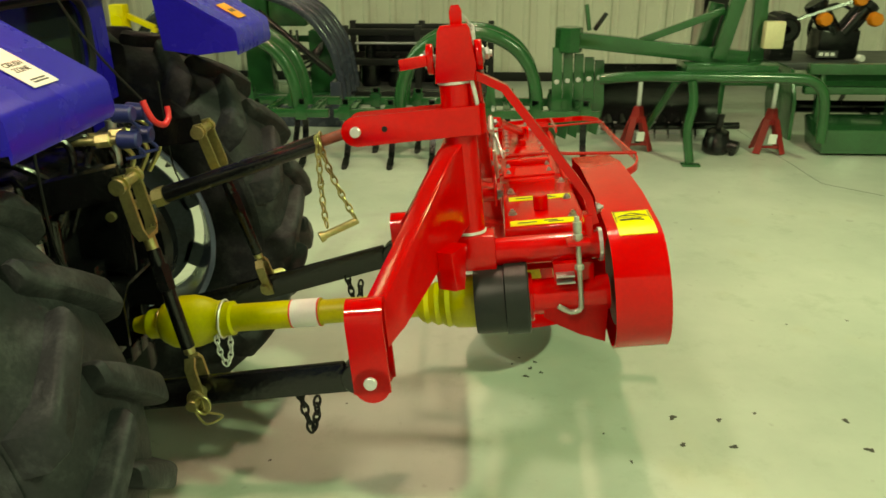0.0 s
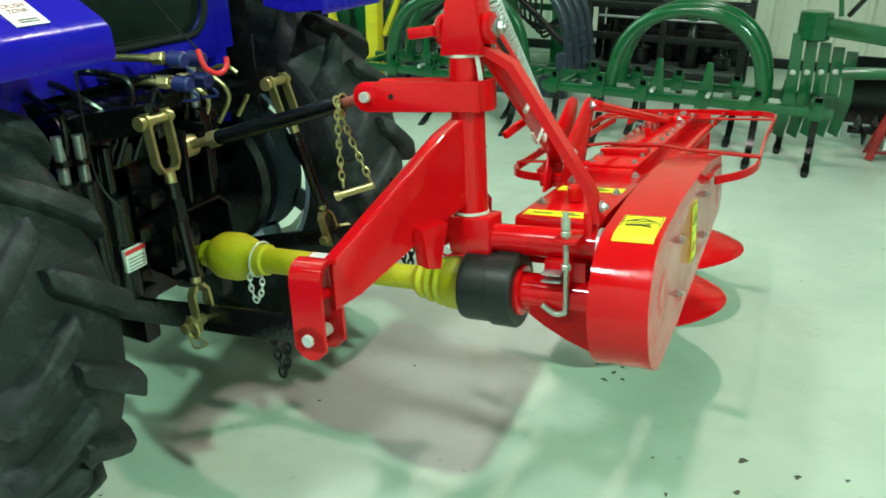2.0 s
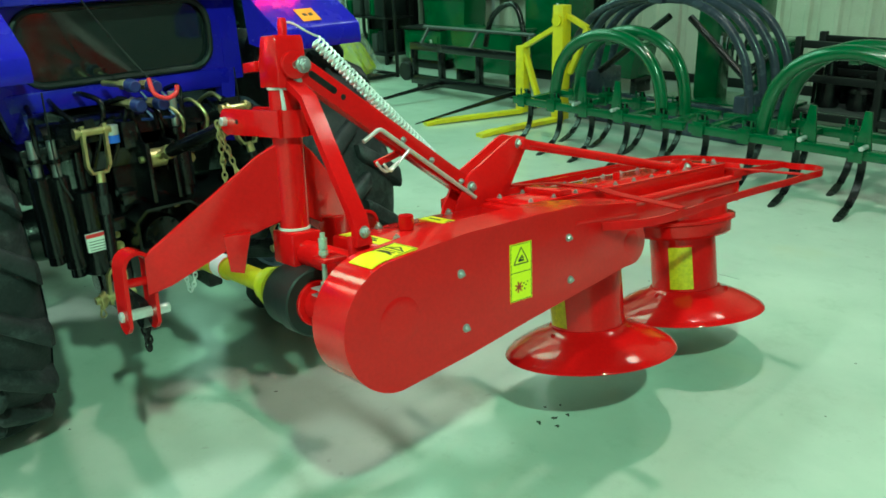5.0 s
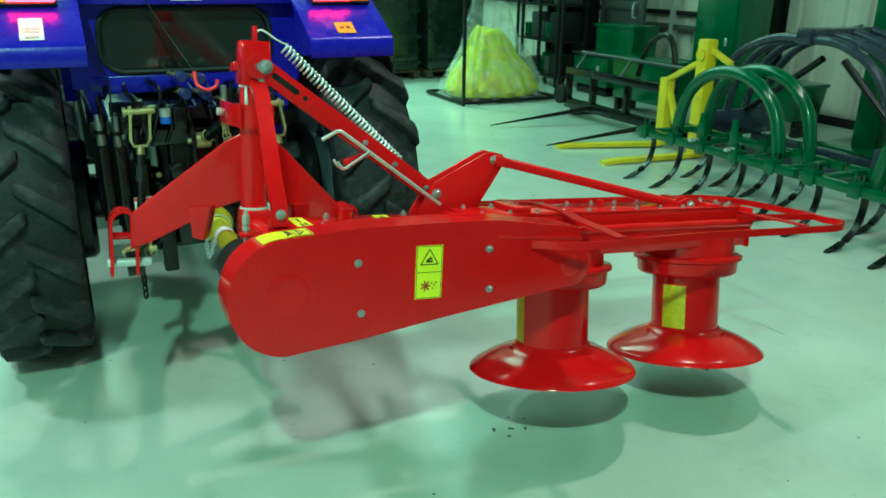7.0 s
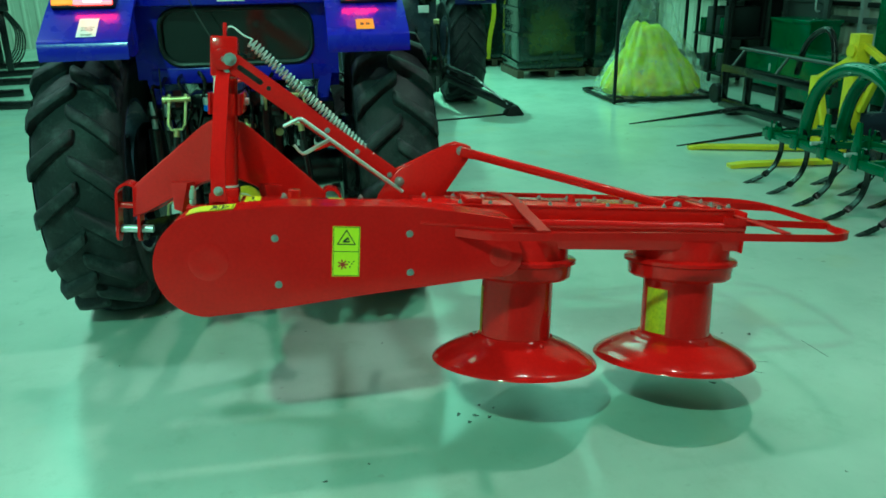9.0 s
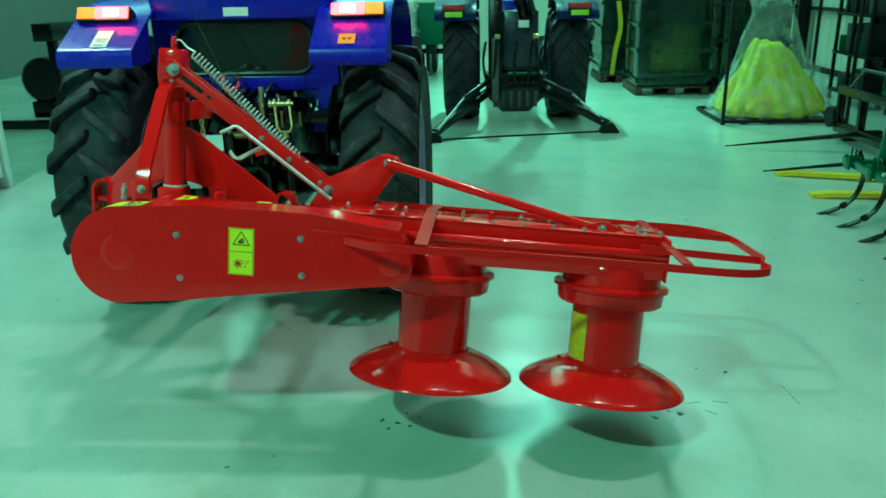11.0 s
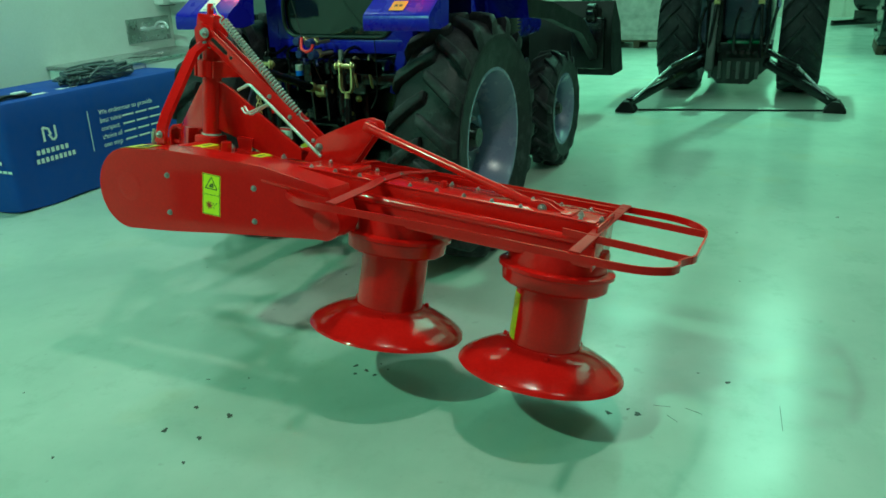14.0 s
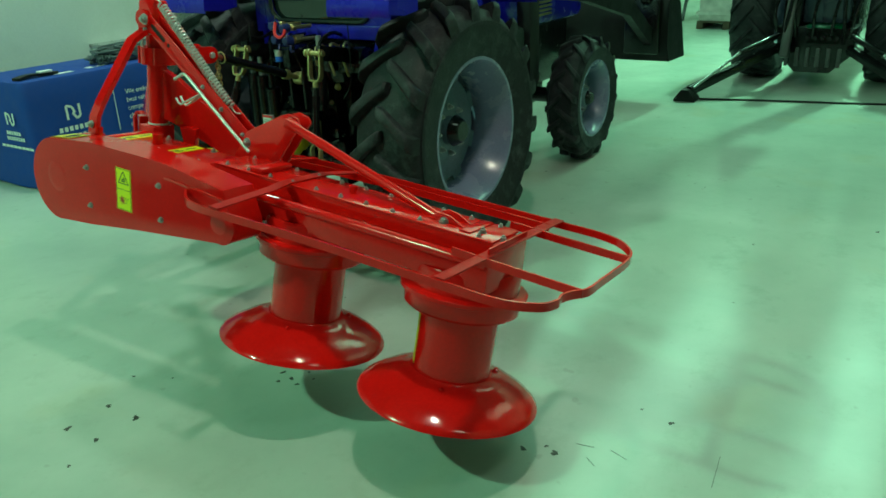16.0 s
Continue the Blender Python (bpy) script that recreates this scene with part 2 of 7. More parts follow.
def box(bm, lo, hi, bevel=0.0, m=None, seg=2):
    lo, hi = Vector(lo), Vector(hi)
    r = bmesh.ops.create_cube(bm, size=1.0)
    vs = r["verts"]
    bmesh.ops.transform(bm, matrix=Matrix.Translation((lo + hi) / 2) @ Matrix.Diagonal((*(hi - lo), 1)), verts=vs)
    if bevel:
        es = list({e for v in vs for e in v.link_edges})
        r = bmesh.ops.bevel(bm, geom=es, offset=bevel, segments=seg, affect="EDGES", profile=0.5)
        vs = list({v for v in vs if v.is_valid} | set(r["verts"]))
    if m is not None:
        bmesh.ops.transform(bm, matrix=m, verts=vs)
    return bm


def frame_at(a, b, up=(0, 0, 1)):
    """A pose at a whose z runs to b and whose y is nearest to up."""
    a, b = Vector(a), Vector(b)
    z = (b - a).normalized()
    up = Vector(up)
    if abs(z.dot(up)) > 0.99:
        up = Vector((0, 1, 0))
    x = up.cross(z).normalized()
    y = z.cross(x)
    return Matrix.Translation(a) @ Matrix((x, y, z)).transposed().to_4x4()


def bar(bm, a, b, w, h, bevel=0.002, up=(0, 0, 1)):
    """A straight bar of width w and height h (towards up) from a to b."""
    n = (Vector(b) - Vector(a)).length
    return box(bm, (-w / 2, -h / 2, 0), (w / 2, h / 2, n), bevel, frame_at(a, b, up))


def lathe(bm, profile, m=None, seg=32, close=False):
    """Turns (radius, z) pairs about z."""
    rings = []
    for r, z in profile:
        if r < 1e-5:
            rings.append([bm.verts.new((0, 0, z))])
        else:
            rings.append([bm.verts.new((r * math.cos(2 * math.pi * i / seg), r * math.sin(2 * math.pi * i / seg), z)) for i in range(seg)])
    pairs = list(zip(rings, rings[1:]))
    if close:
        pairs.append((rings[-1], rings[0]))
    for p, q in pairs:
        for i in range(seg):
            j = (i + 1) % seg
            f = [p[i % len(p)], p[j % len(p)], q[j % len(q)], q[i % len(q)]]
            f = list(dict.fromkeys(f))
            if len(f) > 2:
                bm.faces.new(f)
    if m is not None:
        bmesh.ops.transform(bm, matrix=m, verts=[v for r in rings for v in r])
    return bm


def rod(bm, a, b, r, seg=16, r2=None, chamfer=0.0):
    n = (Vector(b) - Vector(a)).length
    r2 = r if r2 is None else r2
    c = min(chamfer, n * 0.3)
    prof = [(0, 0), (r - c, 0), (r, c), (r2, n - c), (r2 - c, n), (0, n)] if c else [(0, 0), (r, 0), (r2, n), (0, n)]
    return lathe(bm, prof, frame_at(a, b), seg)


def smooth_path(pts, steps=6, closed=False):
    pts = [Vector(p) for p in pts]
    out = []
    n = len(pts)
    for i in range(n if closed else n - 1):
        p = [pts[(i + k) % n] if closed else pts[min(max(i + k, 0), n - 1)] for k in (-1, 0, 1, 2)]
        for s in range(steps):
            t = s / steps
            out.append(0.5 * ((2 * p[1]) + (p[2] - p[0]) * t + (2 * p[0] - 5 * p[1] + 4 * p[2] - p[3]) * t * t
                              + (3 * p[1] - p[0] - 3 * p[2] + p[3]) * t ** 3))
    if not closed:
        out.append(pts[-1])
    return out


def sweep(bm, pts, section, closed=False, up=(0, 0, 1)):
    """Sweeps a closed 2D section along points; the section's y stays near up."""
    pts = [Vector(p) for p in pts]
    n = len(pts)
    rings = []
    last = Vector(up)
    for i, p in enumerate(pts):
        a = pts[i - 1] if (i or closed) else p
        b = pts[(i + 1) % n] if (i < n - 1 or closed) else p
        z = (b - a).normalized()
        y = last - z * last.dot(z)
        if y.length < 0.05:
            y = z.orthogonal()
        y.normalize()
        if up is None:
            last = y
        x = y.cross(z)
        rings.append([bm.verts.new(p + x * u + y * v) for u, v in section])
    k = len(section)
    for i in range(n if closed else n - 1):
        p, q = rings[i], rings[(i + 1) % n]
        for j in range(k):
            bm.faces.new((p[j], p[(j + 1) % k], q[(j + 1) % k], q[j]))
    if not closed:
        bm.faces.new(rings[0][::-1])
        bm.faces.new(rings[-1])
    return bm


def ring(r, seg=12):
    return [(r * math.cos(2 * math.pi * i / seg), r * math.sin(2 * math.pi * i / seg)) for i in range(seg)]


def rect(w, h):
    return [(-w / 2, -h / 2), (w / 2, -h / 2), (w / 2, h / 2), (-w / 2, h / 2)]


def pipe(bm, pts, r, seg=12, closed=False, up=(0.13, 0.31, 0.94)):
    return sweep(bm, pts, ring(r, seg), closed, up)


def prism(bm, outline, m, depth, bevel=0.0):
    """Extrudes a 2D outline in the xy plane of m along its z from 0 to depth."""
    a = [bm.verts.new((x, y, 0)) for x, y in outline]
    b = [bm.verts.new((x, y, depth)) for x, y in outline]
    n = len(a)
    fs = [bm.faces.new(a[::-1]), bm.faces.new(b)] + [bm.faces.new((a[i], a[(i + 1) % n], b[(i + 1) % n], b[i])) for i in range(n)]
    vs = a + b
    if bevel:
        r = bmesh.ops.bevel(bm, geom=list(fs[0].edges) + list(fs[1].edges), offset=bevel, segments=2, affect="EDGES", profile=0.5)
        vs = list({v for v in vs if v.is_valid} | set(r["verts"]))
    bmesh.ops.transform(bm, matrix=m, verts=vs)
    return bm


def yz(x):
    """A plane in which outline (u, v) means (y, z), at that x, extruded towards +x."""
    return Matrix(((0, 0, 1, x), (1, 0, 0, 0), (0, 1, 0, 0), (0, 0, 0, 1)))


def xz(y):
    """A plane in which outline (u, v) means (x, z), at that y, extruded towards -y."""
    return Matrix(((1, 0, 0, 0), (0, 0, -1, y), (0, 1, 0, 0), (0, 0, 0, 1)))


def arc(cx, cy, r, a, b, n=10):
    return [(cx + r * math.cos(radians(a + (b - a) * i / n)), cy + r * math.sin(radians(a + (b - a) * i / n))) for i in range(n + 1)]


def bolt(bm, at, way, r=0.010, h=0.007, washer=True):
    """A hexagon head on a washer, standing on a surface at a point."""
    way = Vector(way).normalized()
    at = Vector(at)
    if washer:
        rod(bm, at, at + way * h * 0.25, r * 1.35, 14)
    rod(bm, at + way * h * 0.3, at + way * (h * 0.3 + h), r, 6, chamfer=r * 0.15)
    rod(bm, at + way * h * 1.2, at + way * h * 1.9, r * 0.5, 8)
    return bm


def chain(parent, name, pts, link=0.03, wire=0.0035, material=None, label=""):
    """A hanging chain of oval links along points (local to parent)."""
    bm = B()
    pts = smooth_path(pts, 12)
    dist, acc, k = 0.0, 0.0, 0
    for a, b in zip(pts, pts[1:]):
        dist += (b - a).length
        if dist >= acc:
            z = (b - a).normalized()
            x = z.orthogonal().normalized()
            if k % 2:
                x = z.cross(x)
            loop = [a + z * (link * 0.62 * math.cos(t)) + x * (link * 0.33 * math.sin(t)) for t in [2 * math.pi * i / 10 for i in range(10)]]
            sweep(bm, loop, ring(wire, 5), True, z.cross(x))
            acc += link * 0.88
            k += 1
    return part(name, bm, material or ZINC, parent, label)


def stripe(parent, name, m, w, h, material, label="", d=0.0012):
    """A thin sticker w by h in the xy plane of m, its face towards z."""
    return part(name, box(B(), (-w / 2, -h / 2, 0), (w / 2, h / 2, d), 0, m), material, parent, label)

# ---- structure ----
FX0, FX1, FY0, FY1, TOP = -17.0, 6.5, -6.5, 8.9, 10.0
solo("floor", box(B(), (FX0, FY0, -0.15), (FX1, FY1, 0)), FLOOR, "pale sealed concrete workshop floor with scuffs", "floor", "structure")
solo("ceiling", box(B(), (FX0, FY0, TOP), (FX1, FY1, TOP + 0.1)), CEILING, "plain sheet steel workshop ceiling", "ceiling", "structure")


def corrugated(name, a, b, height, material, label, out=1):
    """A wall of ribbed sheet from a to b (plan), with ribs 0.3 m apart and some thickness."""
    a, b = Vector((*a, 0)), Vector((*b, 0))
    n = (b - a).length
    way = (b - a).normalized()
    side = Vector((-way.y, way.x, 0)) * out
    line = []
    x = 0.0
    while x < n:
        for dx, d in ((0, 0), (0.10, 0), (0.125, 0.028), (0.165, 0.028), (0.19, 0), (0.245, 0), (0.25, 0.006), (0.26, 0.006), (0.265, 0)):
            if x + dx < n:
                line.append(a + way * (x + dx) + side * d)
        x += 0.3
    line.append(b)
    bm = B()
    low = [bm.verts.new(p) for p in line]
    high = [bm.verts.new(p + Vector((0, 0, height))) for p in line]
    for i in range(len(low) - 1):
        bm.faces.new((low[i], low[i + 1], high[i + 1], high[i]))
    back = [bm.verts.new(p) for p in (a - side * 0.05, b - side * 0.05, b - side * 0.05 + Vector((0, 0, height)), a - side * 0.05 + Vector((0, 0, height)))]
    bm.faces.new(back)
    bm.faces.new((low[0], high[0], back[3], back[0]))
    bm.faces.new((low[-1], high[-1], back[2], back[1]))
    return solo(name, bm, material, label, "wall", "structure")


corrugated("wall_north", (FX0, FY1), (FX1, FY1), TOP, CREAM, "cream ribbed steel wall sheeting, dirty near the floor", -1)
corrugated("wall_west", (FX0, FY0), (FX0, FY1), TOP, CREAM, "cream ribbed steel wall sheeting at the far end", -1)
solo("wall_east", box(B(), (FX1, FY0, 0), (FX1 + 0.1, FY1, TOP)), GUARD_WALL, "plain grey lined wall", "wall", "structure")
solo("wall_far_south", box(B(), (FX0, FY0 - 0.1, 0), (FX1, FY0, TOP)), GUARD_WALL, "plain grey lined wall", "wall", "structure")
solo("wall_south", box(B(), (-3.50, -1.95, 0), (FX1, -1.85, 3.2)), WHITE, "white painted partition wall behind the display table", "wall", "structure")
solo("wall_partition", box(B(), (-3.52, -1.849, 0), (-3.47, -1.25, 3.2), 0.004), WHITE, "white partition end panel beside the sink bench", "wall", "structure")
solo("baseboard", box(B(), (FX0, FY1 - 0.06, 0), (FX1, FY1 - 0.032, 0.10), 0.004), BLACK_DULL, "dark steel base channel along the ribbed wall", "baseboard", "structure")
for k, x in enumerate((-12.2, -8.0, -4.4, 2.55)):
    bm = B()
    box(bm, (x - 0.10, FY1 - 0.33, 0), (x + 0.10, FY1 - 0.32, TOP - 0.01))
    box(bm, (x - 0.10, FY1 - 0.12, 0), (x + 0.10, FY1 - 0.11, TOP - 0.01))
    box(bm, (x - 0.006, FY1 - 0.321, 0), (x + 0.006, FY1 - 0.119, TOP - 0.01))
    solo("steel_column", bm, BLACK_DULL, "dark steel I-section column standing against the ribbed wall", "column", "structure", at=(x, FY1 - 0.2, 0))
for z in (1.05, 2.6):
    solo("wall_girt", box(B(), (FX0, FY1 - 0.115, z), (-4.6, FY1 - 0.04, z + 0.06), 0.004), BLACK_DULL, "horizontal steel wall rail", "rail", "structure")
# floor joints, holes and marks
for k, (a, b) in enumerate((((2.4, 5.0), (5.2, 2.6)), ((2.4, 5.0), (2.1, 8.8)))):
    bm = bar(B(), (*a, 0.0002), (*b, 0.0002), 0.0035, 0.0008, 0)
    solo("floor_joint", bm, BLACK_DULL, "thin dark saw cut in the concrete floor", "joint", "structure")


def blot(name, at, r, label, material=BLACK_DULL, seed=1, lift=0.0012, ragged=0.35, stretch=(1, 1)):
    rnd = random.Random(seed)
    bm = B()
    ph = [rnd.uniform(0, 6.28) for _ in range(4)]
    ring_pts = []
    for i in range(22):
        t = 2 * math.pi * i / 22
        q = r * (1 + ragged * 0.5 * math.sin(2 * t + ph[0]) + ragged * 0.4 * math.sin(3 * t + ph[1]) + ragged * 0.25 * math.sin(5 * t + ph[2]))
        ring_pts.append(bm.verts.new((at[0] + q * math.cos(t) * stretch[0], at[1] + q * math.sin(t) * stretch[1], lift)))
    c = bm.verts.new((at[0], at[1], lift * 1.2))
    low = [bm.verts.new((v.co.x, v.co.y, 0.0002)) for v in ring_pts]
    for i in range(22):
        j = (i + 1) % 22
        bm.faces.new((ring_pts[i], ring_pts[j], c))
        bm.faces.new((low[i], low[j], ring_pts[j], ring_pts[i]))
    return solo(name, bm, material, label, "mark", "structure", at=(at[0], at[1], 0))


OIL = mat("old_oil_stain", (0.045, 0.045, 0.036), 0.45, vary=0.3)
for k, p in enumerate(((0.806, 2.0), (0.973, 1.998), (0.805, 2.159), (0.963, 2.151), (1.404, 2.171), (1.414, 2.004))):
    blot("anchor_hole", p, 0.0095 + 0.0015 * (k % 3), "dark filled anchor hole in the concrete floor", OIL, 20 + k, 0.0012, 0.55)
rnd = random.Random(4)
SPOTS = [(-2.378, 4.237, 0.018), (-0.107, 3.834, 0.012), (-0.14, 3.72, 0.008), (0.32, 2.47, 0.012), (0.30, 2.41, 0.016), (0.36, 2.44, 0.010), (0.25, 2.50, 0.009),
         (0.34, 2.52, 0.010), (0.28, 2.55, 0.008), (0.27, 3.46, 0.014), (0.22, 3.52, 0.010), (0.24, 3.56, 0.016), (1.25, 1.75, 0.010),
         (0.62, 1.9, 0.008), (0.55, 2.05, 0.007), (1.1, 2.2, 0.009), (0.9, 3.6, 0.007), (-1.2, 4.9, 0.012), (-1.9, 3.7, 0.010), (1.35, 1.5, 0.008), (1.45, 2.9, 0.007)]
for k, (x, y, r) in enumerate(SPOTS):
    blot("floor_spot", (x, y), r * 0.62, "small dark oil spot on the floor", OIL, 40 + k, 0.001, 0.6, (1, 1.4 if k % 2 else 0.8))
for k in range(26):
    x, y = rnd.uniform(-3, 2.2), rnd.uniform(0.2, 5)
    blot("floor_spot", (x, y), rnd.uniform(0.002, 0.005), "small dark oil spot on the floor", OIL, 90 + k, 0.001, 0.7, (1, rnd.uniform(0.6, 2)))
for a, b in (((0.137, 3.713), (0.157, 3.773)), ((0.159, 3.60), (0.148, 3.66)), ((-0.005, 4.026), (0.163, 4.044)), ((0.21, 3.66), (0.24, 3.70))):
    solo("floor_scratch", bar(B(), (*a, 0.0004), (*b, 0.0004), 0.0016, 0.0008, 0), OIL, "thin dark scratch in the floor paint", "mark", "structure")

# ---- drum mower ----
mower = thing("drum_mower", "glossy red two-drum rotary mower hitched behind the blue tractor", "mower", (0.10, 1.63, 0.85), (-5, -6, 0))

# headstock
bm = B()
lathe(bm, [(0, -0.045), (0.040, -0.045), (0.040, 0.415), (0, 0.415)], None, 28)
box(bm, (-0.045, -0.045, -0.055), (0.062, 0.045, 0.035), 0.006)
part("post", bm, RED, mower)
for z in (0.040, 0.410):
    part("post_ring", lathe(B(), [(0.039, z - 0.004), (0.0425, z - 0.003), (0.0425, z + 0.003), (0.039, z + 0.004)], None, 28, True), BAND, mower, "pale grey grease ring")
bm = B()
prism(bm, [(-0.046, 0.412), (0.052, 0.412), (0.054, 0.45), (0.046, 0.53), (0.040, 0.542), (-0.022, 0.542), (-0.030, 0.53), (-0.040, 0.46)], xz(0.043), 0.086, 0.006)
part("mast_head", bm, RED, mower)
for x, d in ((-0.062, 0.016), (0.054, 0.016)):
    part("mast_ear", prism(B(), arc(0.0, 0.468, 0.036, 0, 350, 22), yz(x), d, 0.003), RED, mower)
part("mast_tab", prism(B(), [(0.0, 0.54), (0.028, 0.54), (0.03, 0.572), (0.024, 0.585), (0.006, 0.585), (0.0, 0.572)], xz(0.008), 0.012, 0.002), RED, mower)
part("swing_pin", rod(B(), (-0.10, 0.0, 0.468), (0.07, 0.0, 0.468), 0.010, 14), ZINC, mower, "zinc pivot pin through the mast")
part("stop_handle", bar(B(), (-0.125, -0.035, 0.463), (-0.06, -0.035, 0.468), 0.022, 0.026, 0.003), RED, mower)
for at, way in (((0.070, 0.022, 0.468), (1, 0, 0)), ((-0.064, 0.0, 0.468), (-1, 0, 0))):
    part("mast_bolt", bolt(B(), at, way, 0.016, 0.012), BOLT, mower, "zinc mast pivot nut")
part("mast_bolt", bolt(B(), (0.054, 0.012, 0.428), (1, 0, 0), 0.009, 0.008), BOLT, mower, "small zinc bolt")
part("split_pin", pipe(B(), smooth_path([(0.038, -0.030, 0.41), (0.046, -0.032, 0.36), (0.044, -0.030, 0.33), (0.050, -0.028, 0.36), (0.042, -0.030, 0.41)], 5), 0.003, 6), ZINC, mower)
# top link bracket: two plates wrapped round the post
for y in (-0.052, 0.044):
    out = arc(-0.246, 0.320, 0.036, 90, 270, 12) + [(0.050, 0.286), (0.050, 0.356)]
    part("top_link_plate", prism(B(), out, xz(y + 0.008), 0.008, 0.002), RED, mower)
bm = B()
path = [(0.052, -0.048, 0.321)] + [(0.050 * math.cos(radians(a)) + 0.012, 0.048 * math.sin(radians(a)), 0.321) for a in range(-80, 81, 16)] + [(0.052, 0.048, 0.321)]
sweep(bm, path, rect(0.008, 0.070))
part("top_link_strap", bm, RED, mower)
part("top_link_pin", rod(B(), (-0.246, -0.066, 0.320), (-0.246, 0.062, 0.320), 0.013, 18, chamfer=0.002), ZINC, mower, "zinc top link pin")
part("bracket_hole", rod(B(), (-0.176, -0.0535, 0.321), (-0.176, -0.0515, 0.321), 0.007, 16), BLACK_DULL, mower, "dark hole in the bracket plate")

# A-frame arms and clevises
for s in (-1, 1):
    d = Vector((-0.185, s * 0.315, 0)).normalized()
    n = Vector((-d.y, d.x, 0)) * s
    base = Vector((-0.018, s * 0.022, 0))
    m = Matrix((d, (0, 0, 1), n)).transposed().to_4x4()
    m.translation = base - n * 0.028
    out = [(0, 0.272), (0.06, 0.235), (0.365, -0.005), (0.365, -0.115), (0.30, -0.088), (0.09, 0.035), (0, 0.062)]
    part("frame_arm", prism(B(), out, m, 0.050, 0.005), RED, mower)
    bead = [base + d * float(t) + Vector((0, 0, float(np.interp(t, (0, 0.06, 0.365), (0.272, 0.235, -0.005))) - 0.001)) - n * (0.0225 + 0.0008 * math.sin(90 * t)) for t in np.linspace(0.02, 0.35, 34)]
    bm = pipe(B(), bead, 0.0032, 7)
    part("weld_bead", bm, RED, mower, "knobbly weld seam under red paint")
    g = base + d * 0.12
    m2 = Matrix((d, (0, 0, 1), n)).transposed().to_4x4()
    m2.translation = g - n * 0.070
    part("stop_bracket", prism(B(), [(-0.035, 0.045), (0.035, 0.040), (0.025, -0.055), (-0.010, -0.062)], m2, 0.055, 0.004), RED, mower)
    bm = B()
    y0, y1 = s * 0.330, s * 0.405
    arch = [(0, y0, -0.19), (0, y0, -0.035)] + [(0, (y0 + y1) / 2 - (y1 - y0) / 2 * math.cos(radians(a)), -0.035 + 0.042 * math.sin(radians(a))) for a in range(15, 180, 15)] + [(0, y1, -0.035), (0, y1, -0.19)]
    sweep(bm, [Vector(p) + Vector((-0.215, 0, 0)) for p in arch], rect(0.010, 0.080), up=(1, 0, 0))
    for y in (y0, y1):
        rod(bm, (-0.215, y - 0.005, -0.172), (-0.215, y + 0.005, -0.172), 0.040, 24)
    part("hitch_clevis", bm, RED, mower)
    part("hitch_pin", rod(B(), (-0.217, s * 0.285, -0.165), (-0.217, s * 0.418, -0.165), 0.0145, 18, chamfer=0.002), ZINC, mower, "zinc lower hitch pin")
    part("clevis_spacer", rod(B(), (-0.205, y0, -0.075), (-0.205, y1, -0.075), 0.012, 12), RED, mower)

# cross tube, brace and tension bolt
bm = B()
rod(bm, (0.04, 0, -0.022), (0.325, 0, -0.022), 0.036, 28)
part("cross_tube", bm, RED, mower)
part("tube_end_plate", rod(B(), (0.318, 0.0, -0.022), (0.327, 0.0, -0.022), 0.043, 24), ZINC, mower, "pale end washer on the cross tube")
bm = B()
sweep(bm, [(0.045, 0.0, 0.425), (0.115, 0.0, 0.385), (0.270, 0.0, 0.148), (0.298, 0.004, 0.100), (0.310, 0.006, 0.035)], rect(0.044, 0.020), up=(0.6, 0, 0.6))
part("brace", bm, RED, mower)
part("brace_bolt", bolt(B(), (0.318, 0.006, 0.07), (1, 0, 0.1), 0.011, 0.009), BOLT, mower)
part("brace_foot", box(B(), (0.285, -0.024, -0.02), (0.305, 0.030, 0.060), 0.003), RED, mower)
bm = B()
rod(bm, (0.262, -0.078, 0.075), (0.262, -0.078, -0.145), 0.0062, 12)
pipe(bm, smooth_path([(0.262, -0.078, -0.14), (0.258, -0.078, -0.162), (0.235, -0.078, -0.168), (0.205, -0.078, -0.150)], 5), 0.007, 10)
for z in (0.018, -0.060):
    rod(bm, (0.262, -0.078, z), (0.262, -0.078, z + 0.014), 0.0115, 6, chamfer=0.002)
rod(bm, (0.262, -0.078, 0.036), (0.262, -0.078, 0.062), 0.0105, 14)
part("tension_bolt", bm, mat("greenish_zinc", (0.42, 0.46, 0.40), 0.36, 0.5, vary=0.2, bump=0.0004), mower, "zinc hooked belt tension bolt with nuts")
part("tension_lug", box(B(), (0.235, -0.095, 0.004), (0.290, -0.030, 0.014), 0.002), RED, mower)
for z in (-0.075, -0.092):
    part("tension_plate", box(B(), (0.205, -0.086, z), (0.250, -0.050, z + 0.004), 0.001), BOLT, mower)
# drive input
bm = B()
ax = (-0.030, -0.138)
rod(bm, (0.14, *ax), (0.335, *ax), 0.045, 26)
rod(bm, (0.130, *ax), (0.146, *ax), 0.062, 26, chamfer=0.003)
box(bm, (0.20, -0.05, -0.10), (0.30, 0.02, -0.05), 0.004)
part("input_housing", bm, RED, mower)
for a in range(30, 390, 90):
    part("housing_bolt", bolt(B(), (0.130, ax[0] + 0.052 * math.cos(radians(a)), ax[1] + 0.052 * math.sin(radians(a))), (-1, 0, 0), 0.007, 0.006), BOLT, mower)
bm = B()
lathe(bm, [(0.060, 0.0), (0.084, 0.0), (0.086, 0.012), (0.086, 0.075), (0.092, 0.078), (0.092, 0.132), (0.088, 0.136), (0.055, 0.136), (0.055, 0.126), (0.076, 0.120), (0.078, 0.010), (0.060, 0.008)],
      frame_at((0.0, *ax), (0.1, *ax)), 36, True)
part("shaft_shield", bm, BLACK_PLASTIC, mower, "black plastic drive shaft cup")

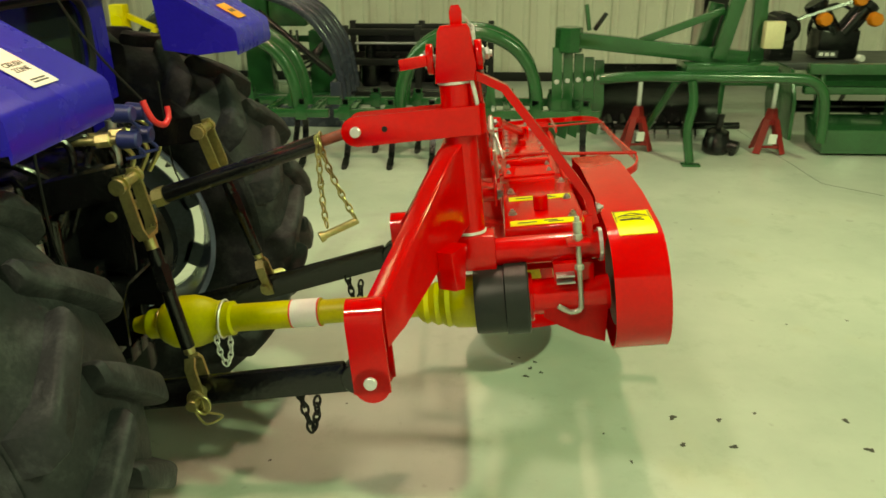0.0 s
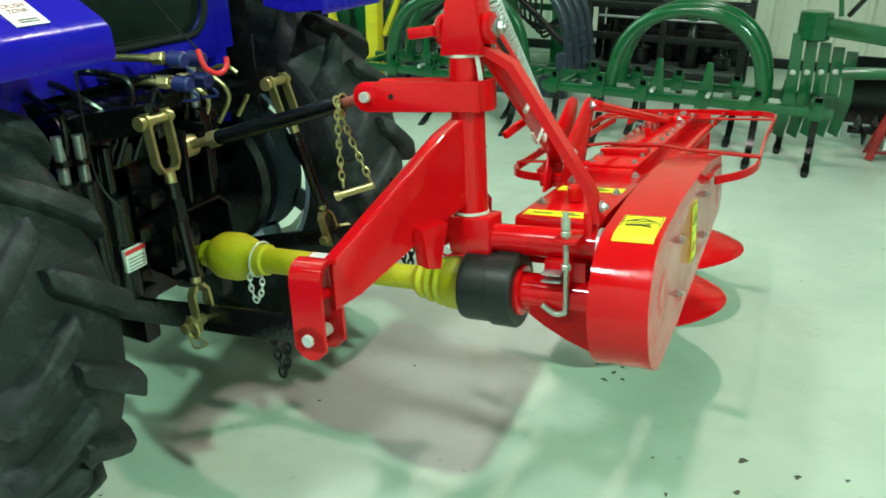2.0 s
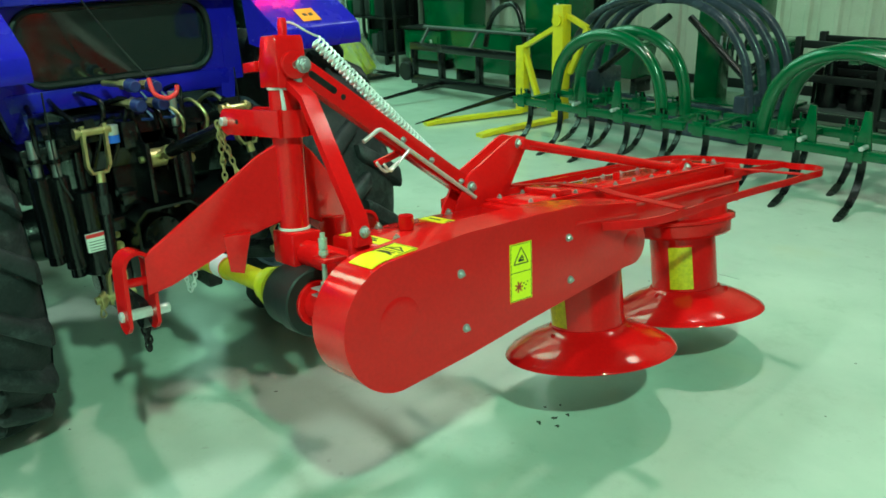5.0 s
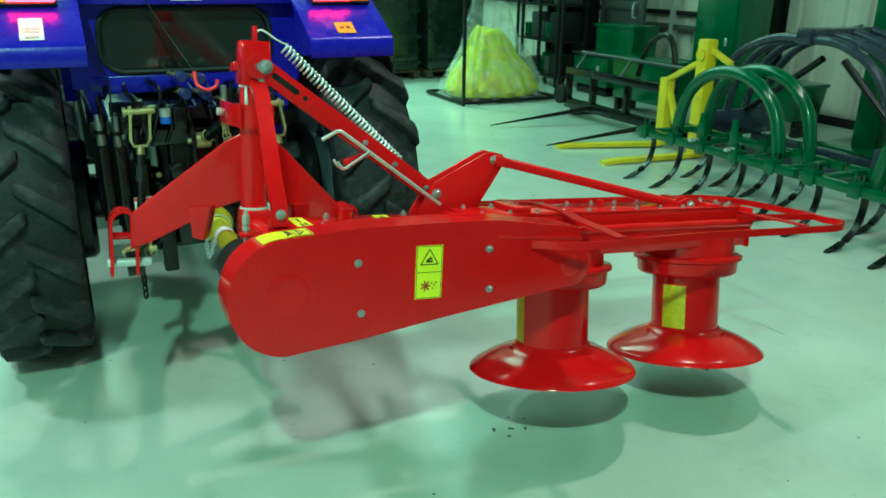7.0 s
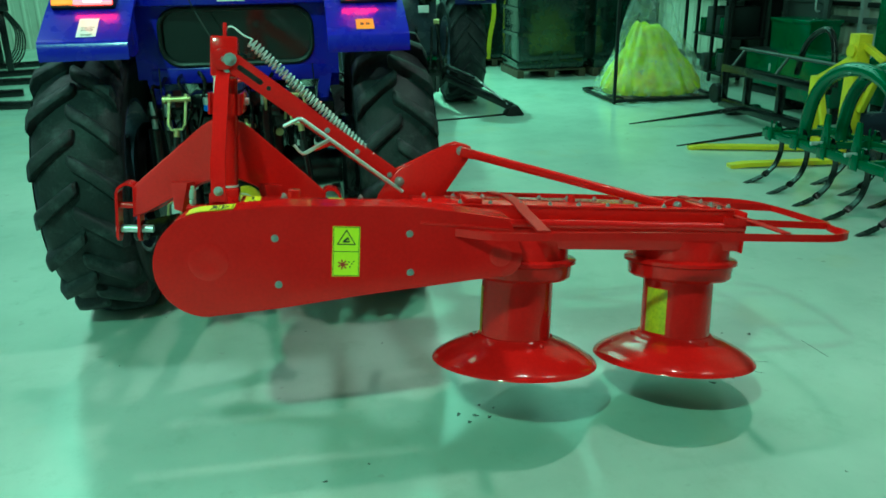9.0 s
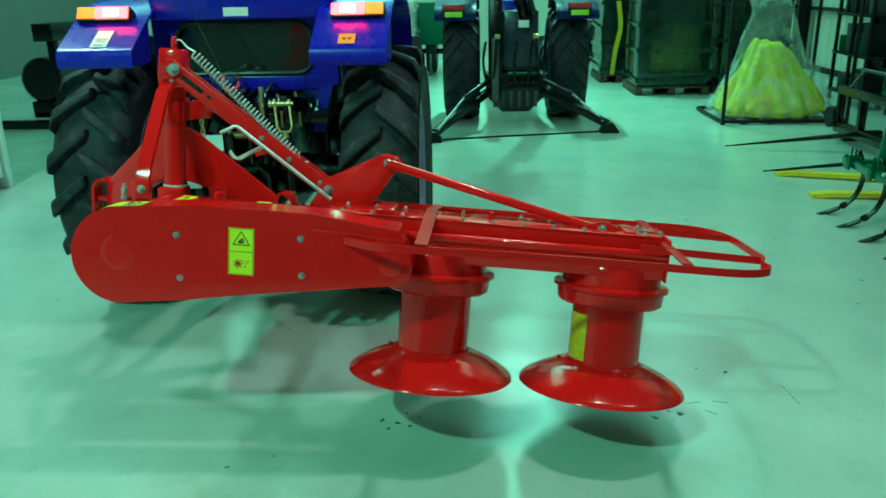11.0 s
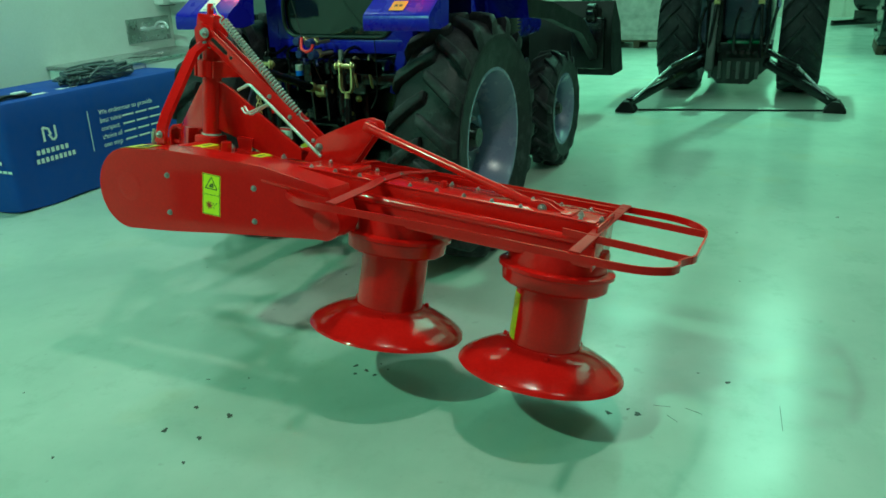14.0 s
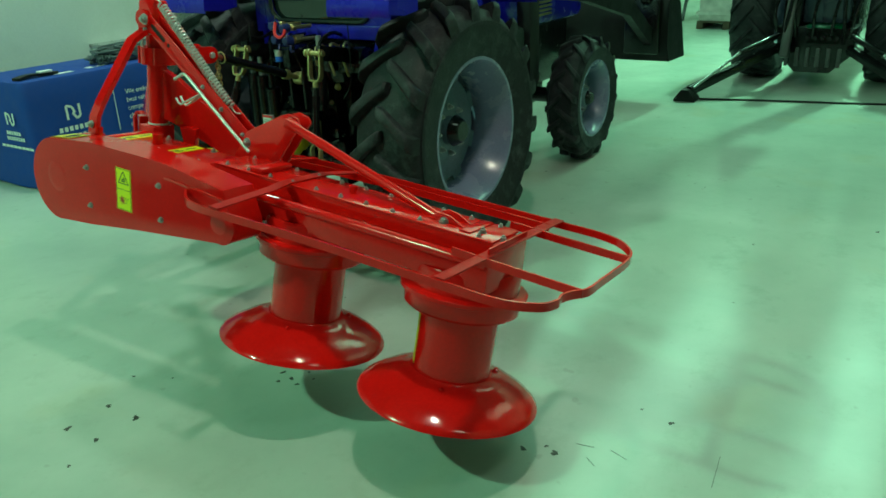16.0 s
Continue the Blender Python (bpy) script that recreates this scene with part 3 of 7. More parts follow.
# belt guard: side face and wrapped edge
out = arc(-0.008, -0.130, 0.160, 98, 268, 26) + [(0.20, -0.262), (0.446, -0.221), (0.86, -0.160)] + arc(0.885, -0.095, 0.066, 285, 395, 7) + [(0.90, 0.030), (0.62, 0.060), (0.47, 0.060), (0.20, 0.054)]
part("guard_face", prism(B(), out, yz(0.459), 0.006, 0.0015), RED, mower)
bm = B()
k = len(out)
cy, cz = 0.35, -0.08
x0, x1 = 0.335, 0.4592
inner = []
for i, (y, z) in enumerate(out):
    a, b = Vector(out[i - 1]), Vector(out[(i + 1) % k])
    t = (b - a).normalized()
    nrm = Vector((t.y, -t.x))
    if nrm.dot(Vector((cy - y, cz - z))) < 0:
        nrm = -nrm
    inner.append((y + nrm.x * 0.005, z + nrm.y * 0.005))
rings = [[bm.verts.new((x, y, z)) for y, z in o] for x, o in ((x0, out), (x1, out), (x1, inner), (x0, inner))]
for p, q in zip(rings, rings[1:] + rings[:1]):
    for i in range(k):
        bm.faces.new((p[i], p[(i + 1) % k], q[(i + 1) % k], q[i]))
part("guard_rim", bm, RED, mower)
bm = B()
lathe(bm, [(0.062, 0), (0.058, 0.0012), (0.050, 0.0026), (0.034, 0.0025), (0.012, 0.0018), (0, 0.0017)], frame_at((0.464, -0.010, -0.118), (0.6, -0.010, -0.118)), 30)
part("guard_boss", bm, RED, mower, "pressed round boss")
bm = B()
lathe(bm, [(0.040, 0), (0.036, 0.0012), (0.026, 0.0016), (0, 0.0016)], frame_at((0.464, 0.880, -0.090), (0.6, 0.880, -0.090)), 26)
part("guard_boss", bm, RED, mower, "pressed round boss")
for y, z in ((0.182, -0.044), (0.194, -0.187), (0.587, -0.024), (0.594, -0.146)):
    part("guard_bolt", bolt(B(), (0.465, y, z), (1, 0, 0), 0.0085, 0.007), BOLT, mower)
part("guard_seam", bar(B(), (0.4665, 0.62, 0.012), (0.4665, 0.90, -0.004), 0.004, 0.010, 0.001), RED, mower)
part("pulley", rod(B(), (0.345, -0.005, -0.12), (0.42, -0.005, -0.12), 0.115, 32, chamfer=0.006), BLACK_DULL, mower, "dark belt pulley inside the guard")

# stickers on the guard
face = Matrix(((0, 0, 1, 0.4652), (1, 0, 0, 0.3945), (0, 1, 0, -0.082), (0, 0, 0, 1)))
sticker = stripe(mower, "warning_sticker", face, 0.083, 0.156, SIGN, "yellow two-panel hazard sticker")


def on(m, u, v, d):
    return m @ Matrix.Translation((u, v, d))


def hazard(parent, m, s, kind):
    """A triangle sign (kind 0) or a splash pictogram (kind 1), s wide."""
    bm = B()
    if kind == 0:
        t = [Vector((s * 0.40 * math.sin(a), s * 0.38 * math.cos(a) - s * 0.06, 0)) for a in (0, 2.094, 4.189)]
        for a, b in zip(t, t[1:] + t[:1]):
            bar(bm, m @ a, m @ b, s * 0.04, 0.0008, 0, m.to_3x3() @ Vector((0, 0, 1)))
        for a, b, w in (((-0.13, -0.14), (0.13, -0.14), 0.07), ((-0.10, -0.12), (0.08, 0.02), 0.07), ((0.02, 0.02), (0.12, -0.08), 0.05)):
            bar(bm, m @ Vector((a[0] * s, a[1] * s, 0)), m @ Vector((b[0] * s, b[1] * s, 0)), s * w, 0.0008, 0, m.to_3x3() @ Vector((0, 0, 1)))
        part("warning_symbol", bm, INK, parent)
    else:
        for i in range(7):
            a = i * 0.9
            bar(bm, m @ Vector((-0.12 * s, 0, 0)), m @ Vector((s * (-0.12 + 0.2 * math.cos(a)), s * 0.2 * math.sin(a), 0)), s * 0.06, 0.0008, 0, m.to_3x3() @ Vector((0, 0, 1)))
        part("warning_symbol", bm, INK_RED, parent)
        bm = B()
        for x, y in ((0.12, 0.1), (0.22, 0.02), (0.16, -0.1), (0.3, 0.12)):
            rod(bm, m @ Vector((x * s, y * s, 0)), m @ Vector((x * s, y * s, 0.0008)), s * 0.03, 8)
        part("warning_symbol", bm, INK, parent)


hazard(sticker, on(face, 0, 0.042, 0.0014), 0.078, 0)
hazard(sticker, on(face, 0, -0.040, 0.0014), 0.078, 1)
bm = B()
for v in (0.0755, -0.0755, 0.0):
    box(bm, (-0.039, v - 0.0008, 0.0012), (0.039, v + 0.0008, 0.0018), 0, face)
for u in (0.0385, -0.0385):
    box(bm, (u - 0.0008, -0.0755, 0.0012), (u + 0.0008, 0.0755, 0.0018), 0, face)
part("sticker_border", bm, INK, sticker)
# top sticker follows the curve of the guard
bm = B()
strip = [(-0.008 + 0.1615 * math.sin(radians(a)), -0.130 + 0.1615 * math.cos(radians(a))) for a in (-24, -19, -14, -8)] + [(0.0, 0.0328), (0.03, 0.0362), (0.062, 0.0398)]
p = [[bm.verts.new((x, y, z + 0.0012)) for y, z in strip] for x in (0.362, 0.452)]
q = [[bm.verts.new((x, y, z - 0.001)) for y, z in strip] for x in (0.362, 0.452)]
for i in range(len(strip) - 1):
    bm.faces.new((p[0][i], p[1][i], p[1][i + 1], p[0][i + 1]))
    bm.faces.new((q[0][i], q[1][i], q[1][i + 1], q[0][i + 1]))
top_sticker = part("warning_sticker", bm, SIGN, mower, "yellow hazard sticker over the guard's round end")
bm = B()
for u0, y0, u1, y1, w in ((-0.034, 0.024, 0.0, 0.044, 0.005), (0.0, 0.044, 0.034, 0.024, 0.005), (-0.022, 0.028, 0.020, 0.028, 0.005), (-0.032, 0.002, 0.006, 0.006, 0.013), (0.0, 0.004, 0.026, -0.004, 0.007),
                         (-0.010, 0.000, 0.022, 0.010, 0.005), (-0.042, -0.010, -0.042, 0.058, 0.002), (0.042, -0.010, 0.042, 0.058, 0.002), (-0.042, 0.058, 0.042, 0.058, 0.002), (-0.042, 0.017, 0.042, 0.017, 0.002)):
    bar(bm, (0.407 + u0, y0, 0.0345 + 0.113 * y0), (0.407 + u1, y1, 0.0345 + 0.113 * y1), w, 0.0006, 0)
part("warning_symbol", bm, INK, top_sticker, "black hand and chevron pictogram")
# gear housing between guard and beam with its two narrow stickers
bm = B()
box(bm, (0.085, 0.06, -0.10), (0.30, 0.62, 0.020), 0.008)
part("gear_housing", bm, RED, mower)
part("filler_plug", rod(B(), (0.19, 0.235, 0.02), (0.19, 0.235, 0.062), 0.021, 18, chamfer=0.003), RED, mower)
for y in (0.10, 0.375):
    m = pose(0.192, y, 0.0202, 0, 0, 0)
    st = stripe(mower, "warning_sticker", m, 0.180, 0.050, SIGN, "narrow yellow hazard sticker")
    bm = B()
    for x0, x1, v in ((-0.07, -0.02, 0.0), (0.0, 0.035, 0.008), (0.01, 0.05, -0.006)):
        box(bm, (x0, v - 0.004, 0.0012), (x1, v + 0.004, 0.0018), 0, m)
    part("warning_symbol", bm, INK, st)
for x, y in ((0.27, 0.14), (0.27, 0.34), (0.11, 0.20), (0.11, 0.46), (0.27, 0.56)):
    part("housing_bolt", bolt(B(), (x, y, 0.02), (0, 0, 1), 0.009, 0.008), BOLT, mower)
part("input_shield", prism(B(), [(0.285, 0.695), (0.325, 0.672), (0.380, 0.648), (0.442, 0.630), (0.442, 0.745), (0.285, 0.745)], xz(1.552), 0.006, 0.001), RED_DULL, mower, "dark red shield plate under the input", False)

# cutter beam
bm = B()
box(bm, (0.105, 0.60, -0.022), (0.253, 1.79, 0.030), 0.006)
part("beam_body", bm, RED, mower)
part("beam_trough", box(B(), (0.075, 0.66, -0.108), (0.300, 1.80, -0.020), 0.010), RED, mower)
part("beam_top_plate", box(B(), (0.090, 0.63, 0.0295), (0.258, 1.785, 0.0375), 0.002), RED, mower)
part("beam_front_rail", pipe(B(), [(0.303, 0.62, -0.018), (0.303, 1.80, -0.018)], 0.016, 14), RED, mower)
part("beam_end_cap", box(B(), (0.070, 1.799, -0.112), (0.306, 1.806, 0.036), 0.002), RED, mower)
for i in range(11):
    y = 0.68 + i * 0.105
    for x in (0.107, 0.240):
        if not (x > 0.2 and abs(y - 1.586) < 0.06):
            part("beam_bolt", bolt(B(), (x, y, 0.0375), (0, 0, 1), 0.0066, 0.006), BOLT, mower)
part("beam_plug", rod(B(), (0.17, 1.20, 0.0375), (0.17, 1.20, 0.062), 0.013, 6, chamfer=0.002), RED, mower)
part("beam_block", box(B(), (0.10, 0.80, 0.037), (0.25, 0.86, 0.056), 0.004), RED, mower)

# drums, leaning a little out of square with the beam
for k, (x, y) in enumerate(((0.154, 1.026), (0.146, 1.650))):
    m = Matrix.Translation((x, y, -0.115)) @ pose(0, 0, 0, 0, -5.6, 0) @ Matrix.Translation((0, 0, 0.115 - 0.028))
    part("drum_neck", lathe(B(), [(0.0, -0.060), (0.170, -0.060), (0.175, -0.070), (0.175, -0.134), (0.0, -0.134)], m, 40), RED, mower)
    prof = [(0.0, -0.132), (0.196, -0.132), (0.204, -0.138), (0.204, -0.150), (0.190, -0.156), (0.186, -0.198), (0.178, -0.206), (0.134, -0.210), (0.127, -0.216), (0.127, -0.436), (0.0, -0.436)]
    part("drum", lathe(B(), prof, m, 56), RED, mower)
    prof = [(0.0, -0.420), (0.134, -0.420), (0.140, -0.428), (0.180, -0.442), (0.236, -0.468), (0.280, -0.495), (0.296, -0.509), (0.298, -0.515), (0.292, -0.517), (0.262, -0.506), (0.20, -0.48), (0.10, -0.47), (0.0, -0.47)]
    part("skid_disc", lathe(B(), prof, m, 72), RED, mower, "glossy red dished skid disc")
    prof = [(0.0, -0.4705), (0.10, -0.4705), (0.20, -0.4805), (0.255, -0.5035), (0.255, -0.511), (0.19, -0.520), (0.0, -0.524)]
    part("skid_cup", lathe(B(), prof, m, 48), GUNMETAL, mower, "bare grey steel wear cup under the disc")
    for a in range(20, 380, 120):
        q = m @ Vector((0.158 * math.cos(radians(a)), 0.158 * math.sin(radians(a)), -0.434))
        part("knife_bolt", bolt(B(), q, (0.4 * math.cos(radians(a)), 0.4 * math.sin(radians(a)), 1), 0.008, 0.006), RED, mower)
    a0 = (-104, -62)[k]
    bm = B()
    cols = [[bm.verts.new(m @ Vector((r * math.cos(radians(a)), r * math.sin(radians(a)), z))) for r in (0.1272, 0.1284) for z in (-0.41, -0.245)] for a in range(a0 - 20, a0 + 21, 4)]
    for p, q in zip(cols, cols[1:]):
        bm.faces.new((p[2], q[2], q[3], p[3]))
        bm.faces.new((p[3], q[3], q[1], p[1]))
        bm.faces.new((p[2], p[0], q[0], q[2]))
    part("drum_sticker", bm, mat("faded_yellow_sticker", (0.62, 0.50, 0.02), 0.4, vary=0.3, scale=40) if k == 0 else bpy.data.materials["faded_yellow_sticker"], mower, "yellow instruction sticker on the drum")

# linkage above the beam
for x in (0.000, 0.056):
    part("swing_plate", prism(B(), [(0.515, -0.030), (0.530, 0.02), (0.590, 0.118), (0.770, 0.212), (0.800, 0.222), (0.845, 0.212), (0.858, 0.190), (0.735, -0.002), (0.70, -0.030)], yz(x), 0.010, 0.002), RED, mower)
for y, z in ((0.6, -0.010), (0.597, 0.079), (0.813, 0.194)):
    part("plate_bolt", bolt(B(), (0.066, y, z), (1, 0, 0), 0.013, 0.010), BOLT, mower)
part("pivot_tube", rod(B(), (-0.03, 0.6, -0.010), (0.064, 0.6, -0.010), 0.022, 18), RED, mower)
a, b = Vector((0.033, 0.015, 0.468)), Vector((0.033, 0.605, 0.072))
d = (b - a).normalized()
up = Vector((1, 0, 0)).cross(d)
if up.z < 0:
    up = -up
bm = B()
for s in (-1, 1):
    off = Vector((s * 0.021, 0, 0))
    if s > 0:
        m = Matrix((d, up, Vector((1, 0, 0)))).transposed().to_4x4()
        m.translation = a + off - Vector((0.003, 0, 0))
        n = (b - a).length
        # side with a long slot near the mast
        prism(bm, [(-0.03, -0.032), (n + 0.03, -0.032), (n + 0.03, 0.0), (n + 0.02, 0.026), (0.26, 0.028), (-0.02, 0.028), (-0.034, 0.0)], m, 0.006, 0.001)
    else:
        bar(bm, a + off - d * 0.03, b + off + d * 0.03, 0.006, 0.060, 0.001, up)
bar(bm, a - up * 0.027 + d * 0.05, b - up * 0.027, 0.040, 0.006, 0.001, up)
part("lift_channel", bm, RED, mower)
bm = B()
s0, s1 = a + d * 0.045 + Vector((0.0243, 0, 0)), a + d * 0.125 + Vector((0.0243, 0, 0))
bar(bm, s0, s1, 0.0012, 0.018, 0, up)
for s in (s0, s1):
    rod(bm, s - Vector((0.0006, 0, 0)), s + Vector((0.0006, 0, 0)), 0.009, 14)
rod(bm, a + d * 0.158 + Vector((0.0237, 0, 0)), a + d * 0.158 + Vector((0.025, 0, 0)), 0.008, 14)
part("channel_slot", bm, BLACK_DULL, mower, "dark slot through the channel side")
for t in (0.395, 0.52, 0.66):
    part("channel_bolt", bolt(B(), a + d * t + Vector((0.024, 0, 0)), (1, 0, 0), 0.007, 0.006), BOLT, mower)
# spring with hooked ends
p, q = Vector((0.036, 0.085, 0.528)), Vector((0.030, 0.468, 0.190))
e = (q - p).normalized()
u = e.orthogonal().normalized()
v = e.cross(u)
turns, n = 34, 34 * 11
bm = B()
pts = [p + (q - p) * (i / n) + (u * math.cos(2 * math.pi * turns * i / n) + v * math.sin(2 * math.pi * turns * i / n)) * 0.0155 for i in range(n + 1)]
sweep(bm, pts, ring(0.0036, 6), up=e)
pipe(bm, smooth_path([p + u * 0.014, p - e * 0.012 + u * 0.008, p - e * 0.035, (0.018, 0.030, 0.572), (0.014, 0.012, 0.572), (0.012, 0.004, 0.556)], 5), 0.0032, 6)
pipe(bm, smooth_path([q + u * 0.014, q + e * 0.015, q + e * 0.035 - v * 0.004, q + e * 0.045 - v * 0.02], 5), 0.0032, 6)
part("lift_spring", bm, ZINC, mower, "long zinc coil spring")
# latch lever of bent zinc rod
bm = B()
pipe(bm, [(0.070, 0.195, 0.256), (0.070, 0.205, 0.262), (0.070, 0.245, 0.284), (0.070, 0.255, 0.284), (0.070, 0.266, 0.278), (0.070, 0.61, 0.044)], 0.0065, 10)
part("latch_rod", bm, ZINC, mower, "bent zinc latch rod")
bm = B()
pipe(bm, [(0.074, 0.232, 0.196), (0.074, 0.245, 0.178), (0.074, 0.262, 0.166), (0.074, 0.272, 0.168), (0.074, 0.35, 0.215)], 0.0045, 8)
pipe(bm, [(0.100, 0.238, 0.192), (0.100, 0.25, 0.176), (0.098, 0.262, 0.170), (0.078, 0.35, 0.222)], 0.004, 8)
part("latch_clip", bm, ZINC, mower)
part("latch_handle", bar(B(), (-0.03, 0.30, 0.175), (0.0, 0.37, 0.205), 0.016, 0.020, 0.003), RED, mower)
# stay rod
part("stay_rod", rod(B(), (0.083, 0.835, 0.189), (0.176, 1.555, 0.036), 0.0165, 20), RED, mower)
for p0, p1 in (((0.078, 0.808, 0.195), (0.085, 0.86, 0.183)), ((0.170, 1.53, 0.042), (0.180, 1.598, 0.027))):
    part("stay_eye", bar(B(), p0, p1, 0.030, 0.034, 0.005), RED, mower)
for x in (0.155, 0.198):
    part("stay_lug", prism(B(), [(1.54, 0.036), (1.535, 0.05), (1.570, 0.066), (1.606, 0.062), (1.660, 0.036)], yz(x), 0.008, 0.001), RED, mower)
part("stay_bolt", bolt(B(), (0.206, 1.586, 0.040), (1, 0, 0), 0.012, 0.010), BOLT, mower)
part("red_tab", box(B(), (0.10, 1.66, 0.037), (0.24, 1.70, 0.043), 0.001), RED, mower)

# guard frame of flat bar round the discs
FL = rect(0.007, 0.024)
loop = smooth_path([(-0.02, 0.60, -0.004), (-0.10, 0.62, -0.002), (-0.150, 0.68, 0), (-0.165, 0.85, 0), (-0.175, 1.1, 0), (-0.178, 1.45, 0), (-0.178, 1.80, 0), (-0.172, 1.93, 0.002), (-0.150, 2.015, 0.002),
                    (-0.10, 2.070, 0.002), (-0.045, 2.100, 0.0), (0.02, 2.110, 0), (0.12, 2.112, 0), (0.22, 2.112, 0), (0.31, 2.112, 0.0), (0.36, 2.090, 0.0), (0.405, 2.078, 0.0), (0.445, 2.084, 0.0), (0.500, 2.060, 0), (0.548, 1.97, 0), (0.554, 1.80, 0), (0.556, 1.40, 0), (0.564, 1.15, -0.002), (0.572, 0.985, -0.004), (0.564, 0.890, -0.008), (0.535, 0.810, -0.012), (0.470, 0.730, -0.016)], 5)
part("frame_loop", sweep(B(), loop, FL), RED, mower, "red flat-bar loop")
for x in (-0.02, 0.335):
    part("frame_bar", sweep(B(), [(x, 1.70, 0.010), (x, 1.80, 0.006), (x, 2.108, 0.0)], FL), RED, mower)
part("frame_bar", sweep(B(), smooth_path([(-0.05, 0.62, 0.004), (-0.085, 0.9, 0.004), (-0.098, 1.2, 0.006), (-0.10, 1.8, 0.006)], 4), FL), RED, mower)
# two cross plates in the darker red, their shade set by colour
part("frame_plate", box(B(), (-0.180, 1.780, 0.0125), (0.553, 1.815, 0.0175), 0.001), RED_DULL, mower)
part("frame_plate", sweep(B(), [(-0.176, 0.992, 0.013), (-0.10, 0.992, 0.018), (0.075, 0.988, 0.0412), (0.262, 0.985, 0.0412), (0.330, 0.984, 0.030), (0.575, 0.980, 0.013)], rect(0.040, 0.005)), RED_DULL, mower)
part("frame_plate", bar(B(), (-0.16, 0.74, 0.016), (0.10, 0.70, 0.032), 0.030, 0.005, 0.001), RED, mower)
for y in (1.79, 1.72):
    part("frame_bolt", bolt(B(), (0.20, y, 0.0375 if y < 1.75 else 0.0305), (0, 0, 1), 0.009, 0.009), BOLT, mower)

# ---- wheels ----
TO_Y = Matrix(((1, 0, 0, 0), (0, 0, 1, 0), (0, -1, 0, 0), (0, 0, 0, 1)))     # lathe axis z -> y


def lug(bm, R, W, s, ang, lean, height, width):
    """One rounded tread bar from the middle of the tread to the shoulder on side s."""
    st = []
    for u in (0.0, 0.06, 0.35, 0.65, 0.88, 0.98):
        y = s * (-0.014 + u * (W * 0.5 + 0.010))
        th = ang + lean * u ** 1.1
        rr = R - height - 0.03 - 0.045 * u ** 4
        top = R - 0.016 * u ** 2 - (0.010 if u == 0 else 0) - (0.026 if u > 0.95 else 0)
        w = width * (1.0 + 0.30 * u) * (0.8 if u == 0 else 1.0)
        sec = []
        for dw, r in ((-0.66, rr), (0.66, rr), (0.56, top - 0.014), (0.46, top - 0.004), (0.30, top), (-0.30, top), (-0.46, top - 0.004), (-0.56, top - 0.014)):
            t = th + dw * w / R
            sec.append(bm.verts.new((r * math.cos(t), y, r * math.sin(t))))
        st.append(sec)
    n = len(st[0])
    for p, q in zip(st, st[1:]):
        for j in range(n):
            bm.faces.new((p[j], p[(j + 1) % n], q[(j + 1) % n], q[j]))
    bm.faces.new(st[0][::-1])
    bm.faces.new(st[-1])


